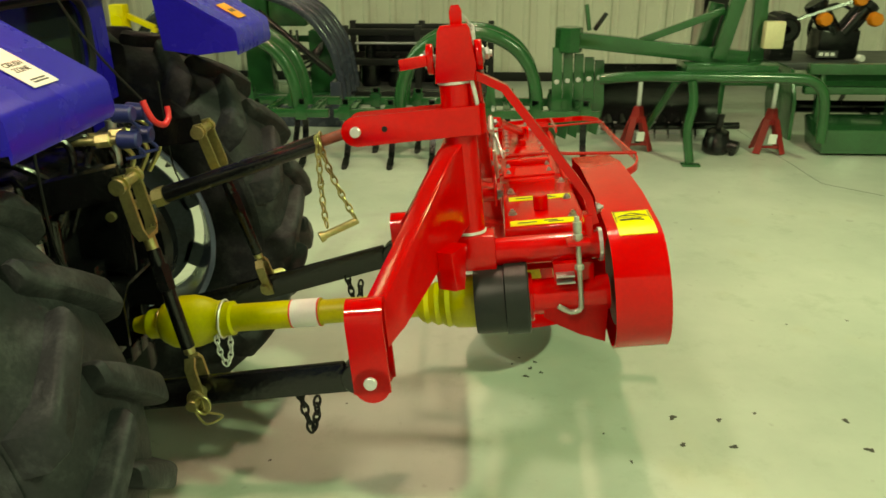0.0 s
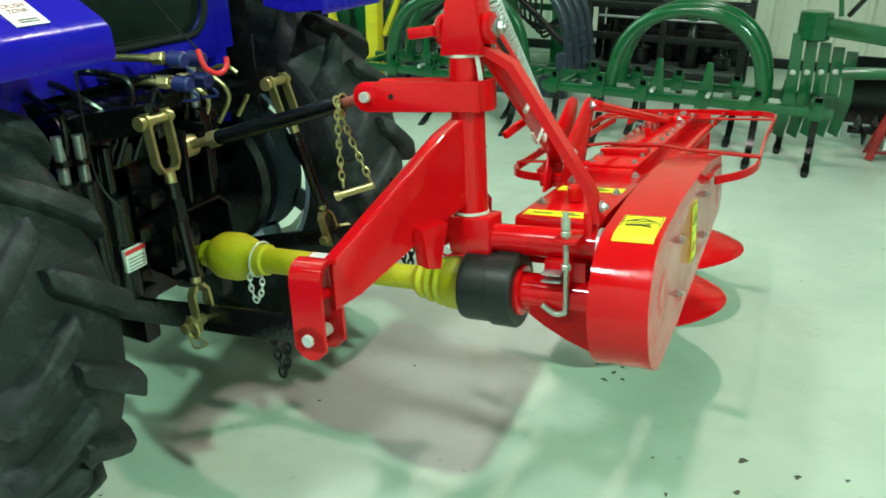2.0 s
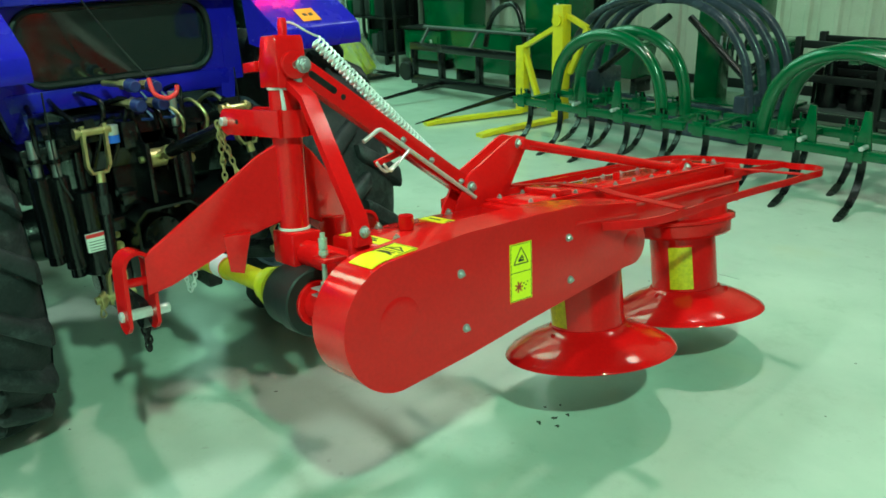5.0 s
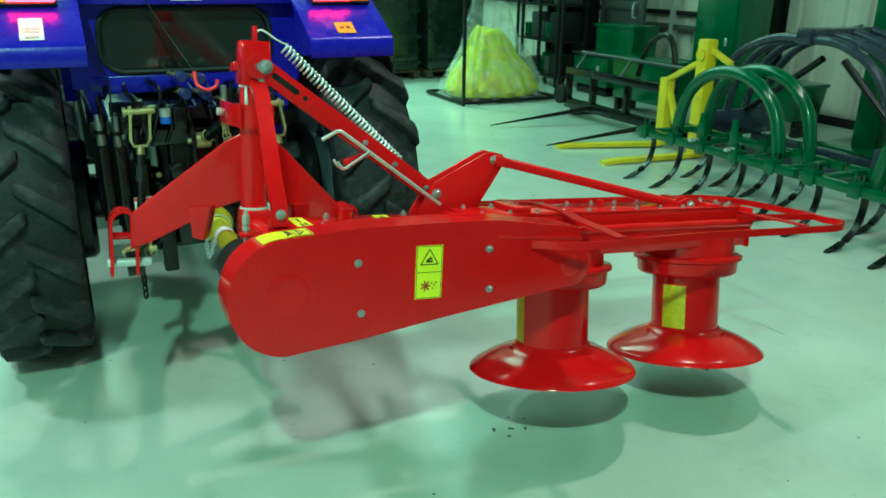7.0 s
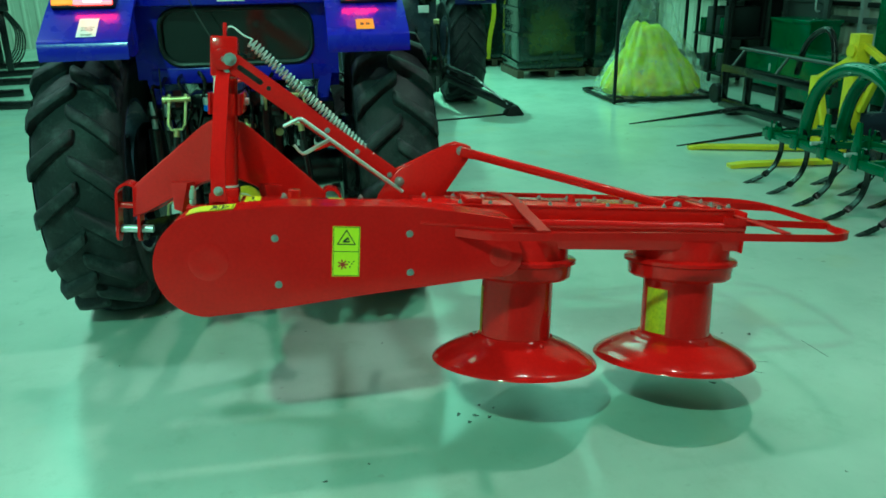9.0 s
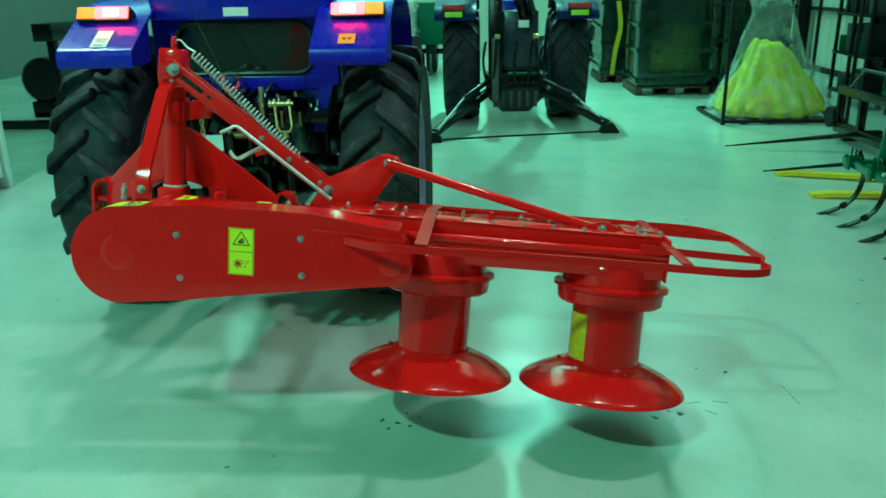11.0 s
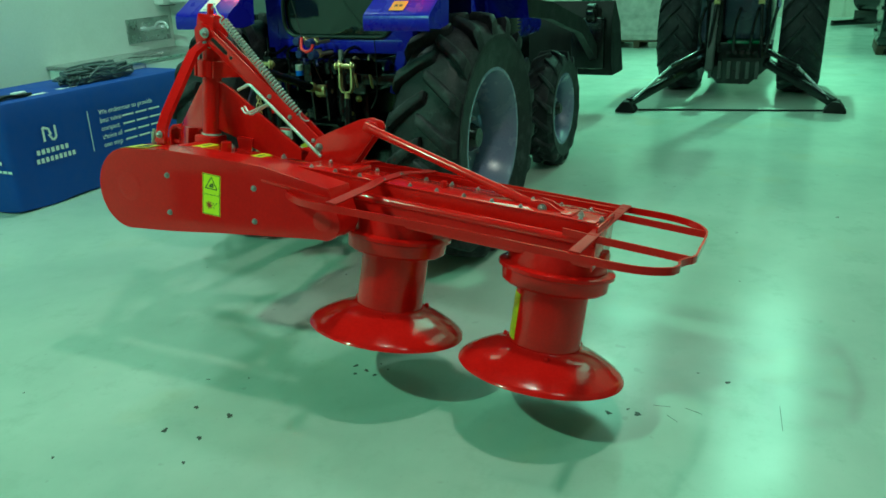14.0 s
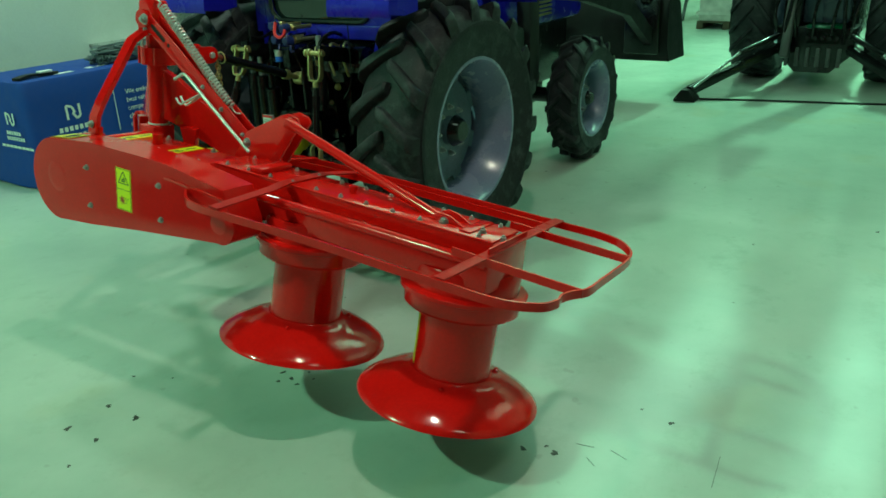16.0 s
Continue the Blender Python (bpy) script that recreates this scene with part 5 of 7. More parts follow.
for s in (-1, 1):
    bm = B()
    sweep(bm, [(-1.02, CY + s * 0.405, 1.20), (-1.0, CY + s * 0.385, 1.10), (-0.975, CY + s * 0.345, 0.90)], rect(0.055, 0.05), up=(1, 0, 0))
    tp("cab_leg", bm, BLUE)
    bm = B()
    sweep(bm, [(-1.01, CY + s * 0.42, 1.13), (-1.02, CY + s * 0.42, 1.62)], rect(0.07, 0.06), up=(1, 0, 0))
    tp("rear_post", bm, BLUE)
    bm = B()
    sweep(bm, [(-1.95, CY + s * 0.46, 0.95), (-1.93, CY + s * 0.46, 1.5)], rect(0.06, 0.06), up=(1, 0, 0))
    tp("front_post", bm, BLUE)
    # mudguard: top skin, rear slope and inner wall
    ys = (CY + s * 0.40, CY + s * 0.745)
    y0, y1 = min(ys), max(ys)
    prof = [(-0.578, 1.276), (-0.583, 1.328), (-0.592, 1.339), (-0.61, 1.350), (-0.80, 1.458), (-0.92, 1.515), (-1.10, 1.552), (-1.50, 1.555), (-1.78, 1.50), (-1.92, 1.40), (-1.98, 1.22)]
    inn = [(x - 0.006, z - 0.014) for x, z in prof]
    bm = B()
    r = [[bm.verts.new((x, y, z)) for x, z in o] for y, o in ((y0, prof), (y1, prof), (y1, inn), (y0, inn))]
    for p, q in zip(r, r[1:] + r[:1]):
        for i in range(len(prof) - 1):
            bm.faces.new((p[i], p[i + 1], q[i + 1], q[i]))
    for i in (0, len(prof) - 1):
        bm.faces.new([v[i] for v in r])
    guard = tp("mudguard", bm, BLUE, "blue mudguard over the rear wheel")
    bm = B()
    lip = [(-0.579, 1.277), (-0.70, 1.262), (-0.80, 1.275), (-0.82, 1.462), (-0.61, 1.345), (-0.585, 1.326)]
    for y in (y0 + 0.002, y1 - 0.008):
        prism(bm, lip, xz(y + 0.006), 0.006)
    sweep(bm, [(-0.582, (y0 + y1) / 2, 1.277), (-0.70, (y0 + y1) / 2, 1.263)], rect(y1 - y0 - 0.01, 0.004), up=(0, 0, 1))
    tp("mudguard_lip", bm, BLUE, "", guard)
    bm = box(B(), (-1.9, CY + s * 0.395 - 0.008, 0.98), (-1.045, CY + s * 0.395 + 0.008, 1.50), 0.004)
    tp("inner_panel", bm, BLACK)
    # lamp on the slope
    m = Matrix.Translation((-0.805, CY + s * 0.595, 1.482)) @ Matrix(((0, -0.5, 0.866, 0), (1, 0, 0, 0), (0, 0.866, 0.5, 0), (0, 0, 0, 1)))
    bm = box(B(), (-0.125, -0.034, -0.045), (0.125, 0.034, 0.022), 0.004, m)
    lamp = tp("tail_lamp", bm, BLACK_PLASTIC, "lit red and amber tail lamp")
    if s < 0:
        spans = ((-0.035, 0.12, TAIL_RED), (-0.12, -0.037, AMBER))
    else:
        spans = ((-0.12, 0.035, TAIL_RED), (0.037, 0.12, AMBER))
    for lo, hi, mt in spans:
        tp("lens", box(B(), (lo, -0.028, 0.0222), (hi, 0.028, 0.034), 0.004, m), mt, "glowing red lens" if mt is TAIL_RED else "amber lens", lamp)
    mid = (spans[0][0] + spans[0][1]) / 2
    tp("bulb_glow", box(B(), (mid - 0.035, -0.020, 0.0342), (mid + 0.035, 0.018, 0.0350), 0, m), TAIL_HOT, "bright bulb behind the lens", lamp)
    m = Matrix.Translation((-0.667, CY + s * 0.562, 1.3835)) @ Matrix(((0, -0.870, 0.493, 0), (1, 0, 0, 0), (0, 0.493, 0.870, 0), (0, 0, 0, 1)))
    tag = tp("warning_tag", box(B(), (-0.038, -0.066, 0.0012), (0.038, 0.066 if s < 0 else 0.010, 0.0030), 0, m), PAPER if s < 0 else ORANGE, "white crush zone sticker" if s < 0 else "orange hazard sticker")
    bm = B()
    if s < 0:
        curve = bpy.data.curves.new("crush_zone_text", "FONT")
        curve.body, curve.size, curve.align_x, curve.extrude = "CRUSH\nZONE", 0.017, "CENTER", 0.0003
        txt = new("tag_text", curve)
        txt.data.materials.append(INK)
        txt.parent = tag
        txt.matrix_local = Matrix.Translation(-O3) @ m @ Matrix.Translation((0, -0.008, 0.0034))
        for v in (-0.048, -0.055):
            box(bm, (-0.022, v - 0.0016, 0.003), (0.022, v + 0.0016, 0.0036), 0, m)
        tp("tag_bars", bm, INK, "", tag)
    else:
        for u in (-0.012, 0.012):
            box(bm, (u - 0.008, -0.036, 0.003), (u + 0.008, -0.020, 0.0036), 0, m)
        tp("tag_bars", bm, INK, "", tag)
# floor, seat box and roof close the cab
tp("cab_floor", box(B(), (-1.98, CY - 0.42, 0.96), (-0.86, CY + 0.42, 1.02), 0.01), BLACK)
bm = B()
box(bm, (-1.55, CY - 0.22, 1.03), (-1.10, CY + 0.22, 1.25), 0.05)
box(bm, (-1.24, CY - 0.22, 1.20), (-1.12, CY + 0.22, 1.55), 0.05)
tp("seat", bm, BLACK_DULL)
# bonnet, engine, grille and front axle
tp("bonnet", box(B(), (-3.75, CY - 0.27, 0.95), (-2.0, CY + 0.27, 1.42), 0.06), BLUE)
tp("engine", box(B(), (-3.60, CY - 0.21, 0.52), (-1.98, CY + 0.21, 0.96), 0.03), BLACK)
bm = B()
for k in range(7):
    box(bm, (-3.15, CY + 0.268, 1.02 + 0.028 * k), (-2.75, CY + 0.285, 1.034 + 0.028 * k), 0.003)
tp("side_grille", bm, GOLD, "pale slatted side grille")
bm = B()
rod(bm, (-3.14, CY - 0.46, 0.437), (-3.14, CY + 0.46, 0.437), 0.055, 18)
box(bm, (-3.32, CY - 0.14, 0.36), (-3.08, CY + 0.14, 0.56), 0.02)
tp("front_axle", bm, BLACK)
for s in (-1, 1):
    bm = B()
    rod(bm, (-3.14, CY + s * 0.40, 0.36), (-3.14, CY + s * 0.40, 0.56), 0.07, 18, chamfer=0.008)
    tp("steering_knuckle", bm, BLACK)
    bm = B()
    box(bm, (-2.35, CY + s * 0.42 - 0.13, 0.40), (-1.98, CY + s * 0.42 + 0.10, 0.47), 0.01)
    box(bm, (-2.33, CY + s * 0.30 - 0.02, 0.46), (-2.30, CY + s * 0.30 + 0.02, 0.80), 0.004)
    tp("step", bm, BLACK)
    bm = box(B(), (-2.45, CY + s * 0.34 - 0.10, 0.62), (-1.98, CY + s * 0.34 + 0.10, 1.02), 0.04)
    tp("side_tank", bm, BLACK_PLASTIC)
    tp("side_sticker", box(B(), (-2.20, CY + s * 0.441 - 0.001, 0.86), (-2.13, CY + s * 0.441 + 0.001, 0.94)), PAPER)
    # loader arm and bucket side
    bm = B()
    sweep(bm, [(-2.5, CY + s * 0.40, 1.25), (-3.4, CY + s * 0.42, 1.15), (-4.3, CY + s * 0.43, 0.95), (-4.9, CY + s * 0.43, 0.62)], rect(0.07, 0.13))
    box(bm, (-2.62, CY + s * 0.40 - 0.05, 0.62), (-2.48, CY + s * 0.40 + 0.05, 1.28), 0.01)
    tp("loader_arm", bm, BLACK_DULL, "dark loader arm")
bm = B()
bucket = [(-5.0, 0.42), (-4.92, 0.55), (-4.90, 0.95), (-4.98, 1.12), (-5.02, 1.12), (-4.95, 0.94), (-4.97, 0.58), (-5.05, 0.46), (-5.45, 0.43), (-5.45, 0.41)]
prism(bm, bucket, xz(CY + 0.58), 1.16, 0)
for s in (-1, 1):
    prism(bm, [(-5.0, 0.42), (-4.92, 0.55), (-4.90, 0.95), (-5.02, 1.12), (-5.25, 0.9), (-5.45, 0.43)], xz(CY + s * 0.575 + 0.006), 0.012)
tp("loader_bucket", bm, BLACK_DULL, "dark raised front loader bucket")
bm = B()
rod(bm, (-4.85, CY + 0.36, 1.02), (-4.85, CY + 0.44, 1.02), 0.09, 24, chamfer=0.01)
box(bm, (-4.93, CY + 0.20, 0.50), (-4.83, CY + 0.52, 0.98), 0.02)
tp("bucket_bracket", bm, BLACK)

# ---- drive shaft between tractor and mower ----
pto = thing("drive_shaft", "yellow plastic-guarded drive shaft joining tractor and mower", "shaft", (-0.86, CY, 0.590))
A, Z = Vector((-0.86, CY, 0.590)), mower.matrix_world @ Vector((0.05, -0.030, -0.138))
t = (Z - A).normalized()
n = (Z - A).length
F = frame_at(A, Z)


def pp(name, prof, material, label="", seg=32):
    return part(name, lathe(B(), prof, F, seg), material, pto, label, False)


pp("input_shaft", [(0, -0.03), (0.018, -0.03), (0.018, 0.06), (0, 0.06)], BLACK)
pp("yoke", [(0, 0.05), (0.02, 0.05), (0.03, 0.085), (0.040, 0.095), (0.041, 0.125), (0.03, 0.14), (0, 0.142)], PTO_YELLOW)
pp("guard_cone", [(0, 0.14), (0.055, 0.14), (0.068, 0.165), (0.071, 0.185), (0.071, 0.225), (0.066, 0.245), (0.060, 0.262), (0.050, 0.285), (0.050, 0.30), (0.046, 0.305), (0.046, 0.33), (0.038, 0.335), (0, 0.336)], PTO_YELLOW, "yellow tractor-end guard cone")
pp("outer_tube", [(0, 0.33), (0.037, 0.33), (0.037, 0.575), (0.035, 0.577), (0, 0.577)], PTO_YELLOW)
pp("tube_label", [(0.037, 0.498), (0.0375, 0.499), (0.0375, 0.570), (0.037, 0.571)], PAPER, "white printed band")
for z in (0.496, 0.572):
    pp("label_edge", [(0.037, z - 0.002), (0.0377, z - 0.002), (0.0377, z + 0.002), (0.037, z + 0.002)], HOOK_RED)
pp("inner_tube", [(0, 0.575), (0.032, 0.575), (0.032, n - 0.16), (0, n - 0.16)], PTO_YELLOW)
prof = [(0, n - 0.20), (0.034, n - 0.20)]
for k in range(3):
    z = n - 0.19 + 0.028 * k
    prof += [(0.044 + 0.006 * k, z), (0.051 + 0.006 * k, z + 0.012), (0.047 + 0.006 * k, z + 0.024)]
prof += [(0.066, n - 0.10), (0.070, n - 0.02), (0.060, n), (0, n)]
pp("guard_cone", prof, PTO_YELLOW, "ribbed yellow mower-end guard cone")
chain(pto, "guard_chain", [F.inverted() @ (A + t * 0.225) * 0 + Vector(p) for p in ((0.285, -0.050, 0.03), (0.295, -0.062, -0.03), (0.31, -0.058, -0.075), (0.32, -0.045, -0.04), (0.315, -0.03, 0.02))], 0.02, 0.0025, ZINC)
bm = B()
pipe(bm, [A + t * 0.303 + Vector((0, 0.052 * math.cos(k), 0.052 * math.sin(k))) for k in [2 * math.pi * i / 16 for i in range(16)]], 0.003, 6, True, (1, 0, 0))
part("chain_ring", bm, ZINC, pto, "", False)

# ---- implements along the ribbed wall ----
def cultivator(x0, x1, xc, tines, label):
    c = thing("cultivator", label, "cultivator", ((x0 + x1) / 2, 5.6, 0), group="green cultivators by the wall")

    def cp(name, bm, material, lab="", parent=None):
        return part(name, bm, material, parent or c, lab, False)
    for y, z in ((5.38, 0.37), (5.84, 0.37)):
        cp("toolbar", box(B(), (x0, y - 0.03, z - 0.03), (x1, y + 0.03, z + 0.03), 0.006), GREEN, "green square toolbar")
    for x in (x0 + 0.12, xc - 0.28, xc + 0.28, x1 - 0.12):
        cp("cross_bar", box(B(), (x - 0.025, 5.39, 0.345), (x + 0.025, 5.83, 0.395), 0.005), GREEN)
    for y in (5.46, 5.76):
        pts = [(xc - 0.50, y, 0.36), (xc - 0.49, y, 0.50), (xc - 0.44, y, 0.68), (xc - 0.33, y, 0.82), (xc - 0.17, y, 0.905), (xc, y, 0.93),
               (xc + 0.17, y, 0.905), (xc + 0.33, y, 0.82), (xc + 0.44, y, 0.68), (xc + 0.49, y, 0.50), (xc + 0.50, y, 0.36)]
        cp("arch", pipe(B(), smooth_path(pts, 4), 0.046, 16, up=(0, 1, 0)), GREEN, "bent green tube arch")
    bm = B()
    box(bm, (xc - 0.03, 5.47, 0.86), (xc + 0.03, 5.75, 0.92), 0.006)
    cp("arch_tie", bm, GREEN)
    for s in (-1, 1):
        bm = B()
        prism(bm, [(xc + s * 0.16 - 0.05, 0.36), (xc + s * 0.16 + 0.05, 0.36), (xc + s * 0.16 + 0.02, 0.62), (xc + s * 0.16 - 0.02, 0.62)], xz(5.40), 0.02, 0.003)
        cp("hitch_plate", bm, GREEN)
        cp("hitch_pin", rod(B(), (xc + s * 0.18, 5.30, 0.42), (xc + s * 0.18, 5.41, 0.42), 0.014, 12), ZINC)
    for k, x in enumerate(tines):
        y = 5.38 if k % 3 != 1 else 5.38
        for row, (yy, dx) in enumerate(((5.38, 0.0), (5.84, 0.16))):
            if row and k == len(tines) - 1:
                continue
            p = smooth_path([(x + dx, yy + 0.03, 0.46), (x + dx, yy + 0.075, 0.36), (x + dx, yy + 0.085, 0.24), (x + dx, yy + 0.05, 0.13), (x + dx, yy - 0.03, 0.055), (x + dx, yy - 0.13, 0.012)], 5)
            t = cp("tine", sweep(B(), p, rect(0.045, 0.014), up=(0, 0.6, 0.4)), BLACK, "black curved spring tine")
            q = Vector((x + dx, yy - 0.13, 0.010))
            bm = B()
            prism(bm, [(-0.028, 0.05), (0.028, 0.05), (0.020, -0.05), (0, -0.075), (-0.020, -0.05)], Matrix.Translation(q) @ pose(0, 0, 0, 14, 0, 0), 0.008, 0.001)
            cp("point", bm, BLACK_DULL, "", t)
            bm = B()
            for dy in (-0.036, 0.036):
                box(bm, (x + dx - 0.04, yy + dy - 0.006, 0.325), (x + dx + 0.04, yy + dy + 0.006, 0.425), 0.003)
            for sx in (-0.028, 0.028):
                rod(bm, (x + dx + sx, yy - 0.05, 0.41), (x + dx + sx, yy + 0.05, 0.41), 0.006, 8)
                rod(bm, (x + dx + sx, yy, 0.40), (x + dx + sx, yy, 0.47), 0.007, 8)
            cp("clamp", bm, GREEN, "", t)
    return c


cultivator(-2.62, -1.02, -1.76, (-2.52, -2.20, -1.88, -1.55, -1.22), "green tined cultivator with a double tube arch on the floor")
cultivator(-0.98, 0.93, -0.01, (-0.90, -0.57, -0.27, 0.13, 0.47, 0.83), "wide green tined cultivator with a double tube arch on the floor")

# grey bale grab
grab = thing("bale_grab", "slate grey tubular bale grab standing by the wall", "grab", (-1.95, 6.75, 0))
for s, x_end in ((-1, -2.95), (1, -1.10)):
    for k in range(4):
        y = 6.42 + 0.22 * k
        xc = -1.98
        w = x_end - xc
        pts = [(xc + s * 0.05, y, 1.12 + 0.02 * k), (xc + w * 0.35, y, 1.10), (xc + w * 0.68, y, 0.96), (xc + w * 0.90, y, 0.70), (xc + w * 0.98, y, 0.42), (xc + w, y, 0.25)]
        part("arm", pipe(B(), smooth_path(pts, 5), 0.036, 12, up=(0, 1, 0)), GREY, grab, "bent grey tube", False)
    bm = box(B(), (min(x_end, x_end - s * 0.10), 6.34, 0.18), (max(x_end, x_end - s * 0.10), 7.16, 0.42), 0.015)
    part("jaw_beam", bm, GREY, grab, "", False)
    part("ram", rod(B(), (-1.98 + s * 0.1, 6.75, 0.95), (x_end - s * 0.15, 6.75, 0.42), 0.03, 14), BLACK, grab, "black hydraulic ram", False)
part("spine", box(B(), (-2.05, 6.36, 1.08), (-1.91, 7.14, 1.20), 0.015), GREY, grab, "", False)
part("foot", box(B(), (-2.9, 6.5, 0.0), (-1.15, 6.6, 0.18), 0.01), GREY, grab, "", False)
part("foot", box(B(), (-2.9, 6.95, 0.0), (-1.15, 7.05, 0.18), 0.01), GREY, grab, "", False)

# yellow bale fork
fork = thing("bale_fork", "yellow steel bale fork with its tines along the floor", "fork", (-3.2, 6.3, 0))
for x0, x1 in ((-3.72, -3.40), (-2.99, -2.88)):
    bm = B()
    sweep(bm, [(x0, 5.32, 0.012), (x0 + (x1 - x0) * 0.1, 5.45, 0.026), (x1, 6.28, 0.030)], rect(0.09, 0.035))
    part("tine", bm, YELLOW, fork, "", False)
part("post", box(B(), (-3.44, 6.26, 0.02), (-3.34, 6.36, 0.66), 0.008), YELLOW, fork, "", False)
part("post", box(B(), (-2.95, 6.22, 0.02), (-2.83, 6.34, 1.05), 0.008), YELLOW, fork, "", False)
for a, b in (((-3.39, 6.31, 0.64), (-2.90, 6.28, 0.88)), ((-3.36, 6.30, 0.62), (-3.14, 6.29, 0.10)), ((-2.88, 6.29, 0.98), (-2.62, 6.31, 0.86)), ((-2.62, 6.31, 0.86), (-2.80, 6.30, 0.45)), ((-3.40, 6.31, 0.12), (-2.85, 6.29, 0.12))):
    part("brace", bar(B(), a, b, 0.05, 0.045, 0.005), YELLOW, fork, "", False)
part("boss", rod(B(), (-2.89, 6.20, 0.92), (-2.89, 6.36, 0.92), 0.05, 16), YELLOW, fork, "", False)

# black hay spike frame
spike = thing("hay_spike_frame", "black hay spike frame with two long spikes on the floor", "hay spike", (-4.5, 6.5, 0))
for x, x2 in ((-4.84, -4.72), (-3.74, -3.62)):
    part("spike", rod(B(), (x2, 6.45, 0.16), (x, 5.22, 0.03), 0.030, 14, 0.006), BLACK, spike, "", False)
for z0, z1 in ((0.10, 0.20), (0.48, 0.56)):
    part("rail", box(B(), (-5.25, 6.42, z0), (-3.45, 6.50, z1), 0.006), BLACK, spike, "", False)
for x in (-5.22, -4.75, -4.15, -3.55):
    part("upright", box(B(), (x - 0.03, 6.425, 0.201), (x + 0.03, 6.495, 0.479), 0.005), BLACK, spike, "", False)
part("top_rail", pipe(B(), [(-5.2, 6.6, 0.72), (-3.5, 6.6, 0.72)], 0.018, 10), GUNMETAL, spike, "", False)
for x in (-5.1, -4.3, -3.55):
    part("rail_post", pipe(B(), [(x, 6.47, 0.55), (x, 6.60, 0.72)], 0.015, 10), GUNMETAL, spike, "", False)
part("hitch_tube", pipe(B(), smooth_path([(-4.3, 6.7, 0.55), (-4.2, 6.7, 0.85), (-3.95, 6.7, 1.0), (-3.8, 6.7, 0.9), (-3.7, 6.7, 0.5)], 4), 0.03, 10), BLACK, spike, "", False)
part("pivot", rod(B(), (-5.34, 6.40, 0.23), (-5.34, 6.50, 0.23), 0.11, 20, chamfer=0.01), BLACK_DULL, spike, "", False)
part("foot", box(B(), (-5.25, 6.51, 0.0), (-5.17, 6.9, 0.1), 0.005), BLACK, spike, "", False)
part("foot", box(B(), (-3.53, 6.51, 0.0), (-3.45, 6.9, 0.1), 0.005), BLACK, spike, "", False)

# green seed box and frames behind
for k, (x, y, w, h) in enumerate(((-4.9, 7.4, 0.9, 0.62), (-6.2, 8.0, 0.7, 0.9), (-3.6, 8.0, 0.8, 0.5))):
    g = thing("seed_box", "green painted steel seed box standing near the ribbed wall", "seed box", (x, y, 0), group="seed boxes by the wall")
    part("body", prism(B(), [(-w / 2, 0.16), (w / 2, 0.16), (w / 2 + 0.06, h), (-w / 2 - 0.06, h)], xz(0.2), 0.4, 0.01), GREEN, g)
    part("lid", box(B(), (-w / 2 - 0.07, -0.22, h), (w / 2 + 0.07, 0.22, h + 0.04), 0.008), GREEN, g)
    for s in (-1, 1):
        part("leg", box(B(), (s * w / 2 - 0.03, -0.15, 0), (s * w / 2 + 0.03, 0.15, 0.16), 0.005), BLACK, g)
tall = thing("post_driver", "tall green post driver with hoses beside the ribbed wall", "machine", (-2.05, 7.6, 0))
part("mast", box(B(), (-2.25, 7.5, 0.0), (-2.0, 7.7, 2.3), 0.012), GREEN, tall, "", False)
part("base", box(B(), (-2.5, 7.3, 0.0), (-1.3, 7.9, 0.14), 0.01), GREEN, tall, "", False)
part("head", box(B(), (-1.98, 7.45, 0.75), (-1.62, 7.75, 1.35), 0.02), GREEN, tall, "", False)
part("weight", box(B(), (-1.6, 7.4, 0.14), (-1.35, 7.8, 0.72), 0.02), GREEN, tall, "", False)
part("sticker", box(B(), (-1.88, 7.446, 1.05), (-1.76, 7.4495, 1.2)), SIGN, tall, "small yellow sticker", False)
for k in range(5):
    part("hose", pipe(B(), smooth_path([(-1.95 + 0.06 * k, 7.42, 0.72), (-1.85 + 0.05 * k, 7.30, 0.55 - 0.04 * k), (-1.60 + 0.03 * k, 7.28, 0.50), (-1.45, 7.38, 0.62)], 5), 0.014, 8), BLACK, tall, "", False)
part("rail", box(B(), (-2.0, 7.5, 0.6), (-1.3, 7.56, 0.66), 0.004), GREEN, tall, "", False)
rack = thing("steel_rack", "low black steel crate frame against the ribbed wall", "rack", (-0.55, 7.7, 0))
for z in (0.10, 0.42, 0.70):
    for y in (7.47, 7.93):
        part("rail", box(B(), (-1.22, y - 0.025, z - 0.03), (0.12, y + 0.025, z + 0.03), 0.005), BLACK_DULL, rack, "", False)
for x in (-1.25, -0.55, 0.15):
    for y in (7.47, 7.93):
        part("post", box(B(), (x - 0.03, y - 0.03, 0), (x + 0.03, y + 0.03, 0.76), 0.005), BLACK_DULL, rack, "", False)
part("back_panel", box(B(), (-1.21, 7.958, 0.12), (0.11, 7.97, 0.66), 0.002), BLACK, rack, "", False)
part("shelf", box(B(), (-1.21, 7.50, 0.131), (0.11, 7.90, 0.15), 0.002), GUNMETAL, rack, "", False)
for k, (x, h) in enumerate(((-1.05, 0.42), (-0.78, 0.30), (-0.32, 0.46), (-0.05, 0.24))):
    part("stored_casting", lathe(B(), [(0, 0), (0.09, 0), (0.10, 0.03), (0.10, h * 0.5), (0.06, h * 0.6), (0.045, h), (0, h)], Matrix.Translation((x, 7.70, 0.151)), 18), BLACK, rack, "", False)
part("rod", pipe(B(), [(-1.15, 7.44, 0.60), (0.05, 7.44, 0.60)], 0.012, 10), BOLT, rack, "", False)
